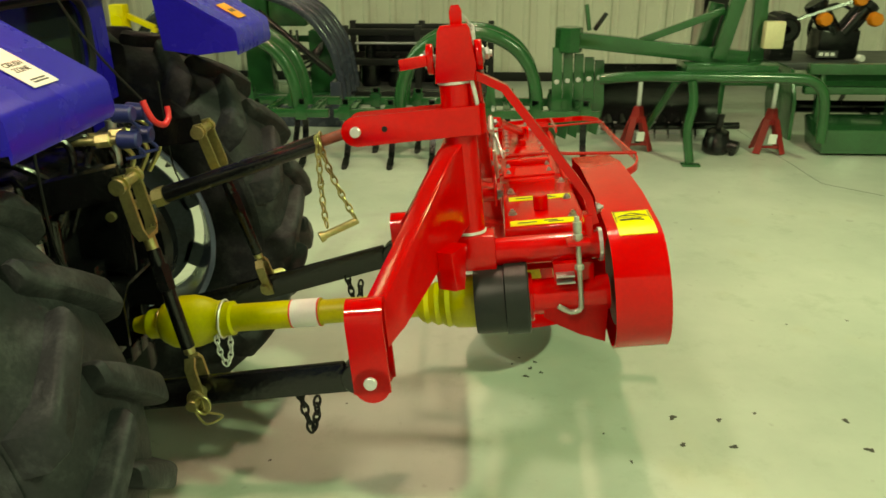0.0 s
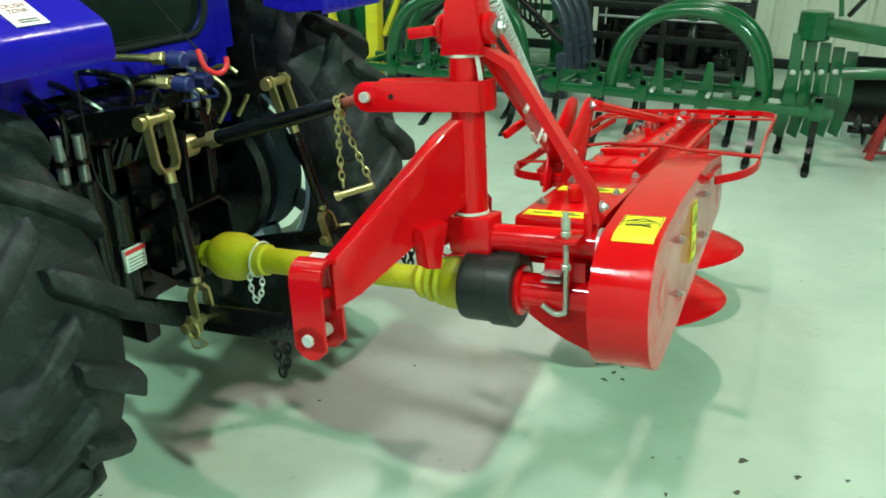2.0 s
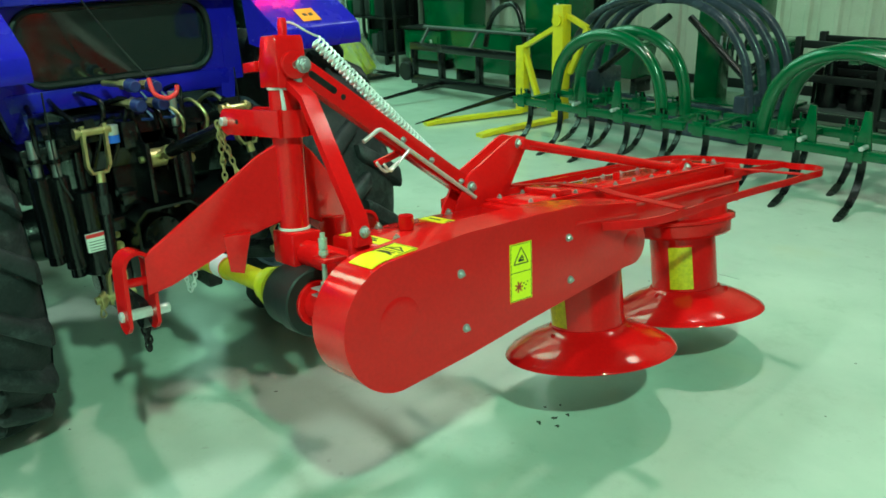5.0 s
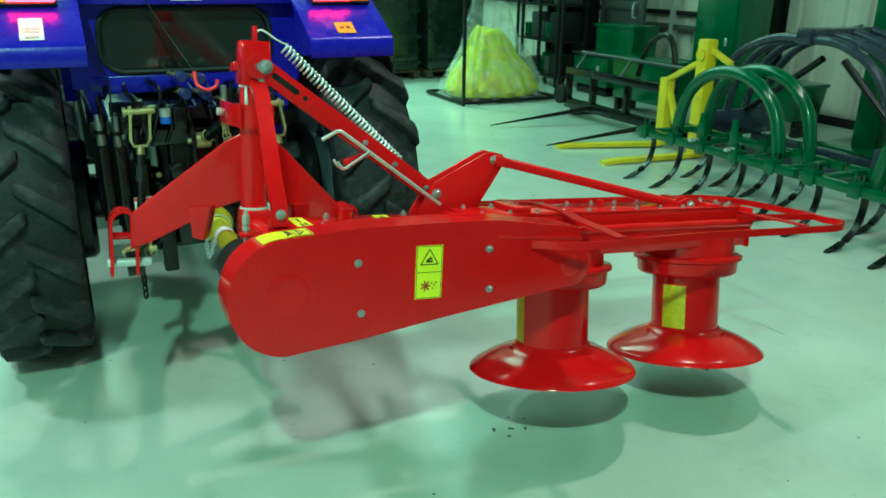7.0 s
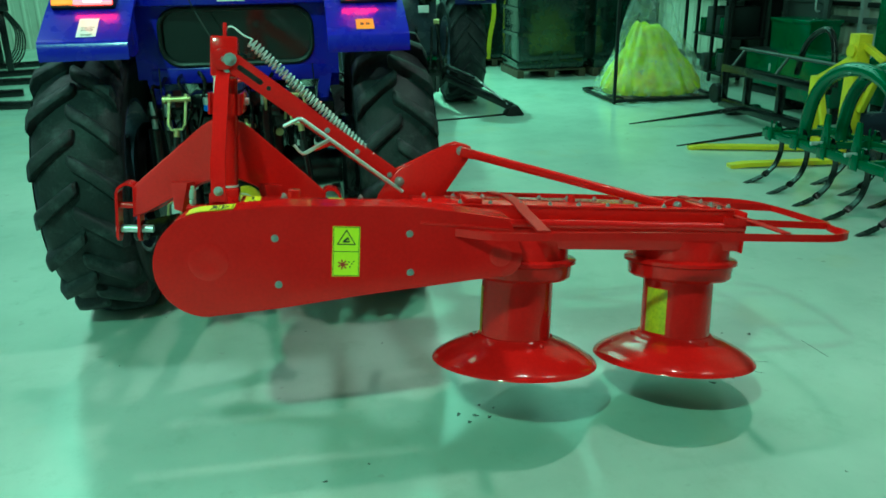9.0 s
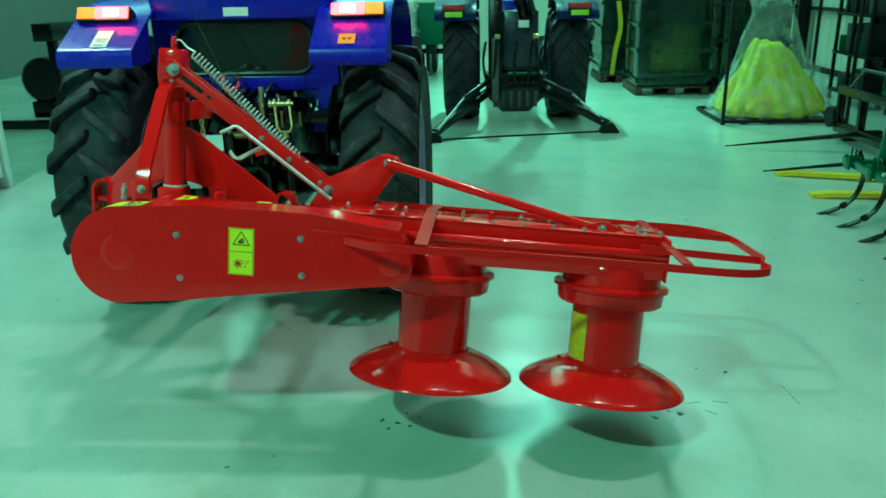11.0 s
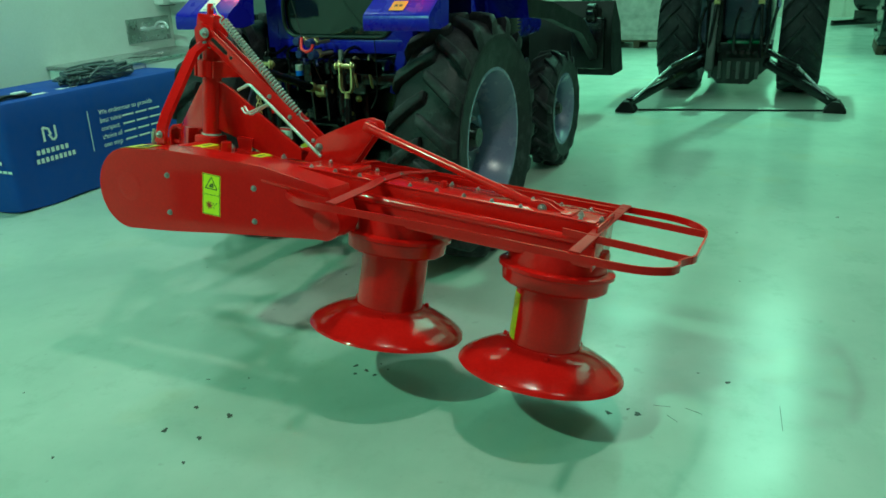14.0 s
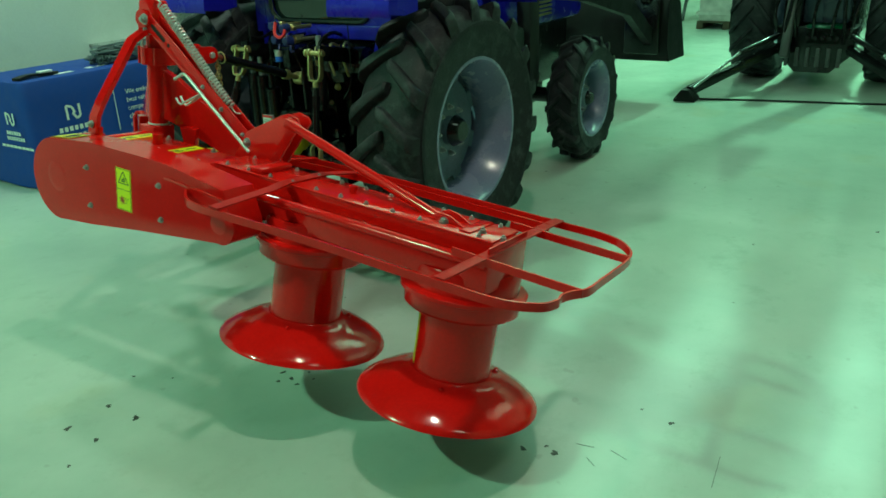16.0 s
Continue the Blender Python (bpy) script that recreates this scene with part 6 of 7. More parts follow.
cable = thing("coiled_cable", "coiled black cable hanging on the ribbed wall", "cable", (0.3, 8.8, 1.2))
for k in range(3):
    part("loop", pipe(B(), smooth_path([(0.05, 8.80, 1.02 + 0.03 * k), (0.15, 8.78, 1.14 + 0.02 * k), (0.42, 8.78, 1.19 + 0.02 * k), (0.55, 8.80, 1.12), (0.35, 8.81, 1.05), (0.05, 8.82, 1.0)], 5), 0.014, 8), BLACK, cable, "", False)
part("hook", rod(B(), (0.45, 8.76, 1.16), (0.45, 8.90, 1.16), 0.02, 10), BLACK_DULL, cable, "", False)

# green subsoiler frame on red jack stands
sub = thing("subsoiler", "green three-point subsoiler frame resting on red jack stands", "implement", (1.4, 5.8, 0))


def sp(name, bm, material, lab="", parent=None):
    return part(name, bm, material, parent or sub, lab, False)


sp("stand_tube", pipe(B(), smooth_path([(0.93, 5.52, 0.60), (1.2, 5.50, 0.625), (1.7, 5.5, 0.625), (2.25, 5.5, 0.62), (2.42, 5.5, 0.60), (2.51, 5.5, 0.52), (2.54, 5.5, 0.38), (2.55, 5.5, 0.16)], 5), 0.038, 14), GREEN, "bent green tube")
sp("leg", pipe(B(), smooth_path([(1.58, 5.48, 0.60), (1.60, 5.46, 0.45), (1.575, 5.44, 0.25), (1.61, 5.42, 0.02)], 5), 0.034, 12), GREEN)
sp("foot", box(B(), (1.55, 5.36, 0.0), (1.68, 5.44, 0.014), 0.003), GREEN)
sp("leg", pipe(B(), [(1.50, 5.60, 0.58), (1.34, 6.02, 0.02)], 0.030, 12), GREEN)
sp("deck", box(B(), (1.55, 5.56, 0.60), (2.20, 5.90, 0.70), 0.01), GREEN)
sp("main_beam", bar(B(), (0.68, 5.75, 0.86), (2.02, 5.75, 0.72), 0.10, 0.11, 0.008), GREEN)
sp("strut", bar(B(), (1.24, 5.75, 0.84), (1.82, 5.75, 1.06), 0.05, 0.05, 0.005), GREEN)
for a, b in (((1.80, 5.70, 0.72), (1.98, 5.70, 1.55)), ((2.10, 5.80, 0.70), (2.06, 5.80, 1.55)), ((1.72, 5.9, 0.7), (1.80, 5.9, 1.10))):
    sp("mast", bar(B(), a, b, 0.07, 0.10, 0.006, (1, 0, 0)), GREEN)
sp("beam_cap", rod(B(), (0.72, 5.75, 0.76), (0.72, 5.75, 0.94), 0.10, 8, chamfer=0.01), GREEN)
for k, (a, b) in enumerate((((0.86, 5.72, 0.92), (0.83, 5.72, 1.10)), ((0.90, 5.74, 0.92), (0.98, 5.74, 1.04)))):
    sp("lever", bar(B(), a, b, 0.04, 0.03, 0.004), GREEN if k == 0 else BLACK)
for k in range(5):
    x = 0.60 + 0.085 * k
    sp("shank", prism(B(), [(x, 0.80 - 0.03 * k), (x + 0.07, 0.80 - 0.03 * k), (x + 0.09, 0.35), (x + 0.05, 0.10), (x - 0.02, 0.13), (x + 0.01, 0.4)], xz(5.72 + 0.05 * k), 0.03, 0.004), GREEN)
    sp("shank_bolt", bolt(B(), (x + 0.04, 5.69 + 0.05 * k, 0.55), (0, -1, 0), 0.014, 0.01), ZINC)
sp("junction_box", box(B(), (2.10, 5.66, 0.80), (2.24, 5.74, 0.99), 0.01), CREAM_BOX, "cream plastic control box")
blade = thing("grader_blade", "curved black grader blade behind the subsoiler", "blade", (1.55, 6.5, 0))
bm = B()
prof = [(6.40, 0.06), (6.50, 0.16), (6.54, 0.32), (6.50, 0.48), (6.40, 0.58), (6.385, 0.575), (6.475, 0.47), (6.51, 0.32), (6.475, 0.17), (6.385, 0.075)]
prism(bm, prof, yz(1.02), 1.05, 0.002)
part("blade_plate", bm, BLACK, blade, "", False)
part("edge", box(B(), (1.02, 6.375, 0.0), (2.07, 6.39, 0.10), 0.003), ZINC, blade, "worn bright cutting edge", False)


def jack_stand(x, y, turn):
    j = thing("jack_stand", "red pressed-steel jack stand with a ratchet post", "jack stand", (x, y, 0), (0, 0, turn), "jack stands under the green frame")
    for k in range(4):
        a = radians(45 + 90 * k)
        part("leg", sweep(B(), [(0.045 * math.cos(a), 0.045 * math.sin(a), 0.26), (0.135 * math.cos(a), 0.135 * math.sin(a), 0.008)], rect(0.055, 0.012), up=(math.cos(a), math.sin(a), 0.3)), JACK_RED, j)
    part("collar", lathe(B(), [(0, 0.22), (0.060, 0.22), (0.045, 0.30), (0.034, 0.34), (0, 0.34)], None, 4), JACK_RED, j)
    bm = B()
    box(bm, (-0.013, -0.013, 0.30), (0.013, 0.013, 0.56), 0.003)
    for k in range(9):
        box(bm, (0.012, -0.009, 0.35 + 0.02 * k), (0.019, 0.009, 0.36 + 0.02 * k), 0.001)
    part("ratchet_post", bm, ZINC, j, "grey toothed lifting post")
    part("saddle", box(B(), (-0.05, -0.022, 0.555), (0.05, 0.022, 0.575), 0.005), ZINC, j)
    part("data_label", box(B(), (-0.03, -0.088, 0.12), (0.03, -0.086, 0.20), 0, pose(0, -0.015, 0, 14, 0, 0)), PAPER, j, "white data label")
    part("brace", bar(B(), (-0.08, -0.08, 0.06), (0.08, -0.08, 0.06), 0.008, 0.02, 0.002), JACK_RED, j)
    return j


jack_stand(1.29, 5.86, 4)
jack_stand(2.29, 5.82, -6)
auger = thing("auger", "black post-hole auger lying on the floor", "auger", (1.6, 6.12, 0))
part("shaft", rod(B(), (1.05, 6.12, 0.115), (2.15, 6.12, 0.135), 0.028, 14), BLACK, auger, "", False)
bm = B()
pts, n = [], 120
for i in range(n):
    u = i / n
    a = 2 * math.pi * 7 * u
    o = Vector((1.08 + 0.75 * u, 6.12, 0.115 + 0.014 * u))
    r = 0.105
    pts.append((o + Vector((0, 0.02 * math.cos(a), 0.02 * math.sin(a))), o + Vector((0.004, r * math.cos(a), r * math.sin(a)))))
for th in (0, 0.008):
    vs = [[bm.verts.new(p + Vector((th, 0, 0))) for p in pair] for pair in pts]
    for p, q in zip(vs, vs[1:]):
        bm.faces.new((p[0], q[0], q[1], p[1]))
part("flight", bm, BLACK, auger, "black spiral flighting", False)
gear = thing("auger_gearbox", "black auger gearbox standing on the floor", "gearbox", (1.89, 5.78, 0))
bm = B()
lathe(bm, [(0, 0), (0.085, 0), (0.105, 0.02), (0.105, 0.10), (0.09, 0.12), (0.085, 0.17), (0.05, 0.19), (0, 0.19)], None, 22)
part("housing", bm, BLACK, gear)
part("input_stub", rod(B(), (0.0, 0.0, 0.18), (0.015, 0.0, 0.30), 0.026, 14), BLACK, gear)
part("side_boss", rod(B(), (0.06, -0.04, 0.07), (0.14, -0.09, 0.06), 0.05, 16, chamfer=0.006), BLACK, gear)
part("drain_plug", rod(B(), (0.10, -0.08, 0.0), (0.10, -0.08, 0.04), 0.02, 8), BLACK, gear)

# rotary tiller and compressor
till = thing("rotary_tiller", "green rotary tiller with a flat rear deck on the floor", "tiller", (3.1, 6.0, 0))
tl = lambda name, bm, material, lab="": part(name, bm, material, till, lab, False)
tl("rear_deck", prism(B(), [(5.72, 0.02), (6.05, 0.02), (6.15, 0.22), (6.10, 0.24), (5.75, 0.19)], yz(2.66), 1.4, 0.006), GREEN)
tl("side_plate", prism(B(), [(6.0, 0.05), (6.55, 0.05), (6.65, 0.30), (6.55, 0.58), (6.15, 0.58), (6.0, 0.35)], yz(2.50), 0.03, 0.004), GREEN)
tl("side_plate", prism(B(), [(6.0, 0.05), (6.55, 0.05), (6.65, 0.30), (6.55, 0.58), (6.15, 0.58), (6.0, 0.35)], yz(3.98), 0.03, 0.004), GREEN)
tl("hood", prism(B(), [(6.1, 0.50), (6.6, 0.46), (6.62, 0.50), (6.12, 0.545)], yz(2.532), 1.446, 0.004), GREEN)
tl("front_bar", box(B(), (2.60, 6.02, 0.56), (4.1, 6.10, 0.64), 0.008), GREEN)
tl("front_bar", box(B(), (2.60, 6.06, 0.40), (4.1, 6.13, 0.46), 0.008), GREEN)
for x in (2.7, 3.25, 3.8):
    tl("stay", box(B(), (x, 6.05, 0.20), (x + 0.04, 6.12, 0.58), 0.005), GREEN)
tl("rotor", rod(B(), (2.54, 6.35, 0.25), (3.97, 6.35, 0.25), 0.05, 16), BLACK)
for k in range(8):
    x = 2.65 + 0.17 * k
    a = k * 1.1
    tl("blade", sweep(B(), [(x, 6.35 + 0.05 * math.cos(a), 0.25 + 0.05 * math.sin(a)), (x, 6.35 + 0.19 * math.cos(a), 0.25 + 0.19 * math.sin(a)), (x + 0.05, 6.35 + 0.23 * math.cos(a + 0.2), 0.25 + 0.23 * math.sin(a + 0.2))], rect(0.05, 0.01), up=(1, 0, 0)), BLACK)
bench = thing("workbench", "low green steel bench carrying a compressor", "bench", (2.9, 7.3, 0))
part("top", box(B(), (2.15, 6.95, 0.45), (4.2, 7.75, 0.51), 0.008), GUNMETAL, bench, "", False)
part("apron", box(B(), (2.2, 6.98, 0.30), (4.15, 7.02, 0.449), 0.005), GREEN, bench, "", False)
for x in (2.2, 4.08):
    for y in (7.0, 7.66):
        part("leg", box(B(), (x, y, 0), (x + 0.06, y + 0.06, 0.299), 0.004), GREEN, bench, "", False)
comp = thing("air_compressor", "black belt-driven air compressor with orange intake filters", "compressor", (3.27, 7.3, 0.51))


def cm(name, bm, material, lab=""):
    bm.transform(Matrix.Translation((0.27, 0, -0.15 if name.startswith("motor") else -0.25)))
    return part(name, bm, material, comp, lab, False)


cm("motor", rod(B(), (2.46, 7.02, 0.93), (2.46, 7.36, 0.93), 0.135, 28, chamfer=0.03), BLACK_DULL, "black electric motor")
cm("motor_cap", lathe(B(), [(0, 0), (0.03, 0), (0.035, -0.01), (0.09, -0.012), (0.10, 0.0), (0.0, 0.005)], frame_at((2.46, 7.02, 0.93), (2.46, 7.2, 0.93)), 24), BLACK)
bm = B()
for k in range(14):
    a = 2 * math.pi * k / 14
    bar(bm, (2.46 + 0.136 * math.cos(a), 7.06, 0.93 + 0.136 * math.sin(a)), (2.46 + 0.136 * math.cos(a), 7.32, 0.93 + 0.136 * math.sin(a)), 0.01, 0.012, 0)
cm("motor_fins", bm, BLACK)
cm("flywheel", lathe(B(), [(0.20, -0.02), (0.225, -0.02), (0.225, 0.02), (0.20, 0.02)], frame_at((3.02, 7.42, 1.0), (3.02, 7.6, 1.0)), 36, True), BLACK_DULL)
cm("drive_belt", sweep(B(), [(2.46, 7.40, 1.0), (3.02, 7.42, 1.225)], rect(0.03, 0.012), up=(0, 0, 1)), BLACK)
bm = B()
for k in range(9):
    pipe(bm, [(2.50 + 0.012 * k, 7.035, 1.10 + 0.006 * k), (3.05, 7.035, 1.27 + 0.004 * k)], 0.004, 5)
cm("guard_wires", bm, BLACK)
cm("pump_block", box(B(), (2.80, 7.12, 0.77), (3.15, 7.42, 1.02), 0.02), BLACK)
for s in (-1, 1):
    cm("cylinder", rod(B(), (2.97 + s * 0.04, 7.2, 0.98), (2.97 + s * 0.20, 7.2, 1.20), 0.085, 20), BLACK)
    cm("cooling_head", rod(B(), (2.97 + s * 0.20, 7.2, 1.20), (2.97 + s * 0.24, 7.2, 1.255), 0.10, 20, chamfer=0.008), BLACK)
for x, z in ((2.78, 1.12), (3.21, 1.12), (3.05, 1.29)):
    cm("intake_filter", rod(B(), (x, 7.08, z), (x, 6.99, z), 0.065, 8, 0.058, 0.008), ORANGE_CAP, "orange plastic intake filter")
cm("plate", box(B(), (2.74, 6.985, 0.80), (2.92, 6.99, 0.86)), GUNMETAL)
bm = B()
for k in range(3):
    box(bm, (2.76 + 0.05 * k, 6.982, 0.815), (2.795 + 0.05 * k, 6.9846, 0.845))
cm("plate_marks", bm, PAPER)
cm("tank_cap", rod(B(), (3.10, 6.99, 0.80), (3.12, 6.94, 0.80), 0.03, 14), PAPER)

cm("base_block", box(B(), (2.36, 7.05, 0.762), (2.56, 7.25, 0.93), 0.01), BLACK)

# ---- far end: wrapped goods, crate and second tractor ----
def wrapped_stack(x0, x1, y0, y1, h, label, seed, film=FILM):
    w = thing("wrapped_pallet", label, "pallet", ((x0 + x1) / 2, (y0 + y1) / 2, 0), group="film-wrapped pallets")
    for k in range(3):
        y = y0 + (y1 - y0 - 0.1) * k / 2
        part("runner", box(B(), (x0, y, 0.0), (x1, y + 0.1, 0.10), 0.004), PALLET, w, "", False)
    for k in range(6):
        x = x0 + (x1 - x0 - 0.1) * k / 5
        part("board", box(B(), (x, y0, 0.101), (x + 0.1, y1, 0.122), 0.003), PALLET, w, "", False)
    bm = B()
    box(bm, (x0 + 0.02, y0 + 0.02, 0.123), (x1 - 0.02, y1 - 0.02, h), 0.02)
    bmesh.ops.subdivide_edges(bm, edges=bm.edges[:], cuts=5, use_grid_fill=True)
    for v in bm.verts:
        v.co += Vector(noise.noise_vector(v.co * 3.0 + Vector((seed, 0, 0)))) * 0.02
    part("wrapped_load", bm, film, w, "dark stretch-film-wrapped load" if film is FILM else "pale shiny film-wrapped bale", False)
    r = random.Random(seed)
    for k in range(4):
        z = 0.25 + (h - 0.4) * k / 3
        e = 0.012
        dz = r.uniform(-0.08, 0.08)
        loop = [(x0 - e, y0 - e, z), (x1 + e, y0 - e, z + dz), (x1 + e, y1 + e, z), (x0 - e, y1 + e, z + dz)]
        part("film_band", sweep(B(), loop, rect(0.004, 0.05), True), film, w, "shiny band of stretch film", False)
    return w


wrapped_stack(-9.85, -8.80, 5.08, 6.15, 1.55, "black film-wrapped load on a timber pallet", 3)
wrapped_stack(-9.85, -8.75, 6.25, 7.25, 1.85, "tall black film-wrapped load on a timber pallet", 5)
wrapped_stack(-11.5, -10.45, 4.80, 5.45, 1.40, "film-wrapped crate with yellow corner straps", 8)
wrapped_stack(-11.60, -10.85, 0.80, 1.72, 1.35, "pale shiny film-wrapped bale on a timber pallet", 9, WHITE_FILM)
solo("corner_strap", sweep(B(), smooth_path([(-10.425, 5.0, 0.13), (-10.41, 5.03, 0.5), (-10.42, 5.1, 0.9), (-10.425, 5.05, 1.3)], 4), rect(0.07, 0.02), up=(1, 0, 0)), YELLOW, "yellow strap down the side of the wrapped crate", "strap", at=(-10.42, 5.0, 0))
crate = thing("wire_crate", "dark steel stillage frame round a slumped yellow bag", "crate", (-6.75, 6.3, 0))
for x in (-7.34, -6.23):
    for y in (5.60, 7.0):
        if x > -7 or y > 6:
            part("post", box(B(), (x - 0.018, y - 0.018, 0), (x + 0.018, y + 0.018, 1.50), 0.003), BLACK_DULL, crate, "", False)
for z in (0.035, 1.48):
    for y in (5.60, 7.0):
        part("rail", box(B(), (-7.321, y - 0.016, z - 0.02), (-6.249, y + 0.016, z + 0.02), 0.003), BLACK_DULL, crate, "", False)
    for x in (-7.34, -6.23):
        part("rail", box(B(), (x - 0.016, 5.619, z - 0.02), (x + 0.016, 6.981, z + 0.02), 0.003), BLACK_DULL, crate, "", False)
for k in range(4):
    part("floor_slat", box(B(), (-7.32, 5.8 + 0.3 * k, 0.03), (-6.25, 5.88 + 0.3 * k, 0.05), 0.002), RUST, crate, "", False)


def heap(name, cx, cy, z0, rx, ry, h, prof, seed, material, label, amount, folds=7):
    """A slumped sack: a turned profile pulled into folds that run up its sides."""
    bm = B()
    lathe(bm, prof, None, 64)
    bmesh.ops.subdivide_edges(bm, edges=bm.edges[:], cuts=1, use_grid_fill=True)
    for v in bm.verts:
        n3 = noise.noise_vector(v.co * 3 + Vector((seed, seed, 0)))
        fine = noise.noise(v.co * 9 + Vector((0, seed, seed)))
        a = math.atan2(v.co.y, v.co.x)
        f = 1 + amount * (0.55 * abs(math.sin(folds * a + seed + 1.5 * v.co.z)) - 0.2 + n3.x + 0.5 * fine)
        lean = 0.16 * v.co.z ** 2
        v.co = Vector((cx + v.co.x * rx * f, cy + (v.co.y * f - lean) * ry, z0 + v.co.z * h * (1 + 0.12 * n3.y)))
    return solo(name, bm, material, label, name.replace("_", " "), at=(cx, cy, z0))


heap("bulk_bag", -6.78, 6.30, 0.055, 0.44, 0.60, 0.86, [(0.0, 0), (1.0, 0.0), (1.04, 0.08), (0.92, 0.25), (0.72, 0.46), (0.52, 0.68), (0.38, 0.86), (0.24, 0.97), (0.0, 1.0)], 2.0, CHEM,
     "yellow-green bulk bag slumped inside the steel crate", 0.13)
heap("plastic_sheet", -6.78, 6.30, 0.054, 0.485, 0.655, 1.34, [(1.06, 0.0), (1.08, 0.04), (0.94, 0.20), (0.72, 0.38), (0.55, 0.56), (0.42, 0.74), (0.34, 0.88), (0.40, 0.95), (0.30, 1.0), (0.0, 0.98)], 5.0, CLEAR,
     "clear plastic sheet draped over the yellow bag", 0.16, 11)

# shelving, a grey door leaf and green machines along the ribbed wall
rack = thing("storage_rack", "black steel shelving crammed with dark parts", "rack", (-7.75, 7.85, 0), (0, 0, -4))
for x in (-0.55, 0.0, 0.55):
    for y in (-0.22, 0.22):
        part("post", box(B(), (x - 0.025, y - 0.02, 0), (x + 0.025, y + 0.02, 1.85), 0.003), BLACK_DULL, rack)
for z in (0.12, 0.62, 1.12, 1.62):
    part("shelf", box(B(), (-0.60, -0.25, z), (0.60, 0.25, z + 0.03), 0.004), BLACK_DULL, rack)
part("back_sheet", box(B(), (-0.58, 0.245, 0.1), (0.58, 0.252, 1.85)), BLACK_DULL, rack)
r = random.Random(31)
for z in (0.151, 0.651, 1.151):
    x = -0.52
    while x < 0.40:
        w, h, d = r.uniform(0.10, 0.24), r.uniform(0.16, 0.40), r.uniform(0.12, 0.21)
        stored = solo("parts_box", box(B(), (x, -d, z), (x + w, d, z + h), 0.015), (BLACK_PLASTIC, GUNMETAL, BLACK, GREEN)[r.randrange(4)], "dark box stored on the steel shelving", "box", at=(0, 0, 0))
        stored.matrix_world = pose(-7.75, 7.85, 0, 0, 0, -4)
        x += w + r.uniform(0.02, 0.07)
leaf = thing("sliding_door", "grey-green sheet steel door leaf standing before the ribbed wall", "door", (-6.82, 8.42, 0))
part("leaf", box(B(), (-0.44, -0.03, 0.03), (0.44, 0.03, 2.6), 0.006), GUNMETAL, leaf)
for x in (-0.44, 0.44):
    part("stile", box(B(), (x - 0.04, -0.052, 0.0), (x + 0.04, -0.031, 2.6), 0.004), GUNMETAL, leaf)
for z in (0.12, 1.15, 2.2):
    part("rail", box(B(), (-0.399, -0.050, z - 0.05), (0.399, -0.031, z + 0.05), 0.004), GUNMETAL, leaf)
part("pull_handle", pipe(B(), smooth_path([(0.30, -0.03, 1.0), (0.30, -0.09, 1.02), (0.30, -0.09, 1.18), (0.30, -0.03, 1.2)], 4), 0.012, 8), ZINC, leaf)
post = thing("wall_frame", "pale galvanised girt and post against the ribbed wall", "frame", (-6.2, 8.85, 0))
part("post", box(B(), (-0.03, -0.12, 0), (0.03, -0.02, 4.0), 0.004), ZINC, post)
part("girt", box(B(), (-0.75, -0.10, 0.86), (0.9, -0.021, 0.93), 0.004), GUNMETAL, post)
for k, (x, y, z0, w, d, h) in enumerate(((-6.52, 7.92, 0.0, 0.72, 0.5, 0.52), (-4.55, 8.2, 0.0, 0.66, 0.5, 1.36))):
    g = thing("feed_mixer", ("low", "tall")[k] + " green machine cabinet before the ribbed wall", "machine", (x, y, 0), (0, 0, 3), "green machines before the wall")
    part("body", box(B(), (-w / 2, -d / 2, 0.12), (w / 2, d / 2, h), 0.02), GREEN, g)
    part("plinth", box(B(), (-w / 2 + 0.05, -d / 2 + 0.04, 0), (w / 2 - 0.05, d / 2 - 0.04, 0.119), 0.01), BLACK, g)
    part("panel", box(B(), (-w / 2 + 0.05, -d / 2 - 0.014, 0.18), (w / 2 - 0.05, -d / 2 - 0.001, h - 0.07), 0.004), GREEN, g)
    part("lid", box(B(), (-w / 2 - 0.02, -d / 2 - 0.03, h + 0.001), (w / 2 + 0.02, d / 2 + 0.02, h + 0.03), 0.006), BLACK_DULL, g)
    part("latch", box(B(), (w / 4, -d / 2 - 0.03, h * 0.6), (w / 4 + 0.03, -d / 2 - 0.015, h * 0.6 + 0.09), 0.004), ZINC, g)

t2 = thing("far_tractor", "dark tractor with rear stabiliser legs, seen from behind", "tractor", (-6.9, 3.2, 0))
Q = 3.22


def fp(name, bm, material, lab="", parent=None):
    return part(name, bm, material, parent or t2, lab, False)


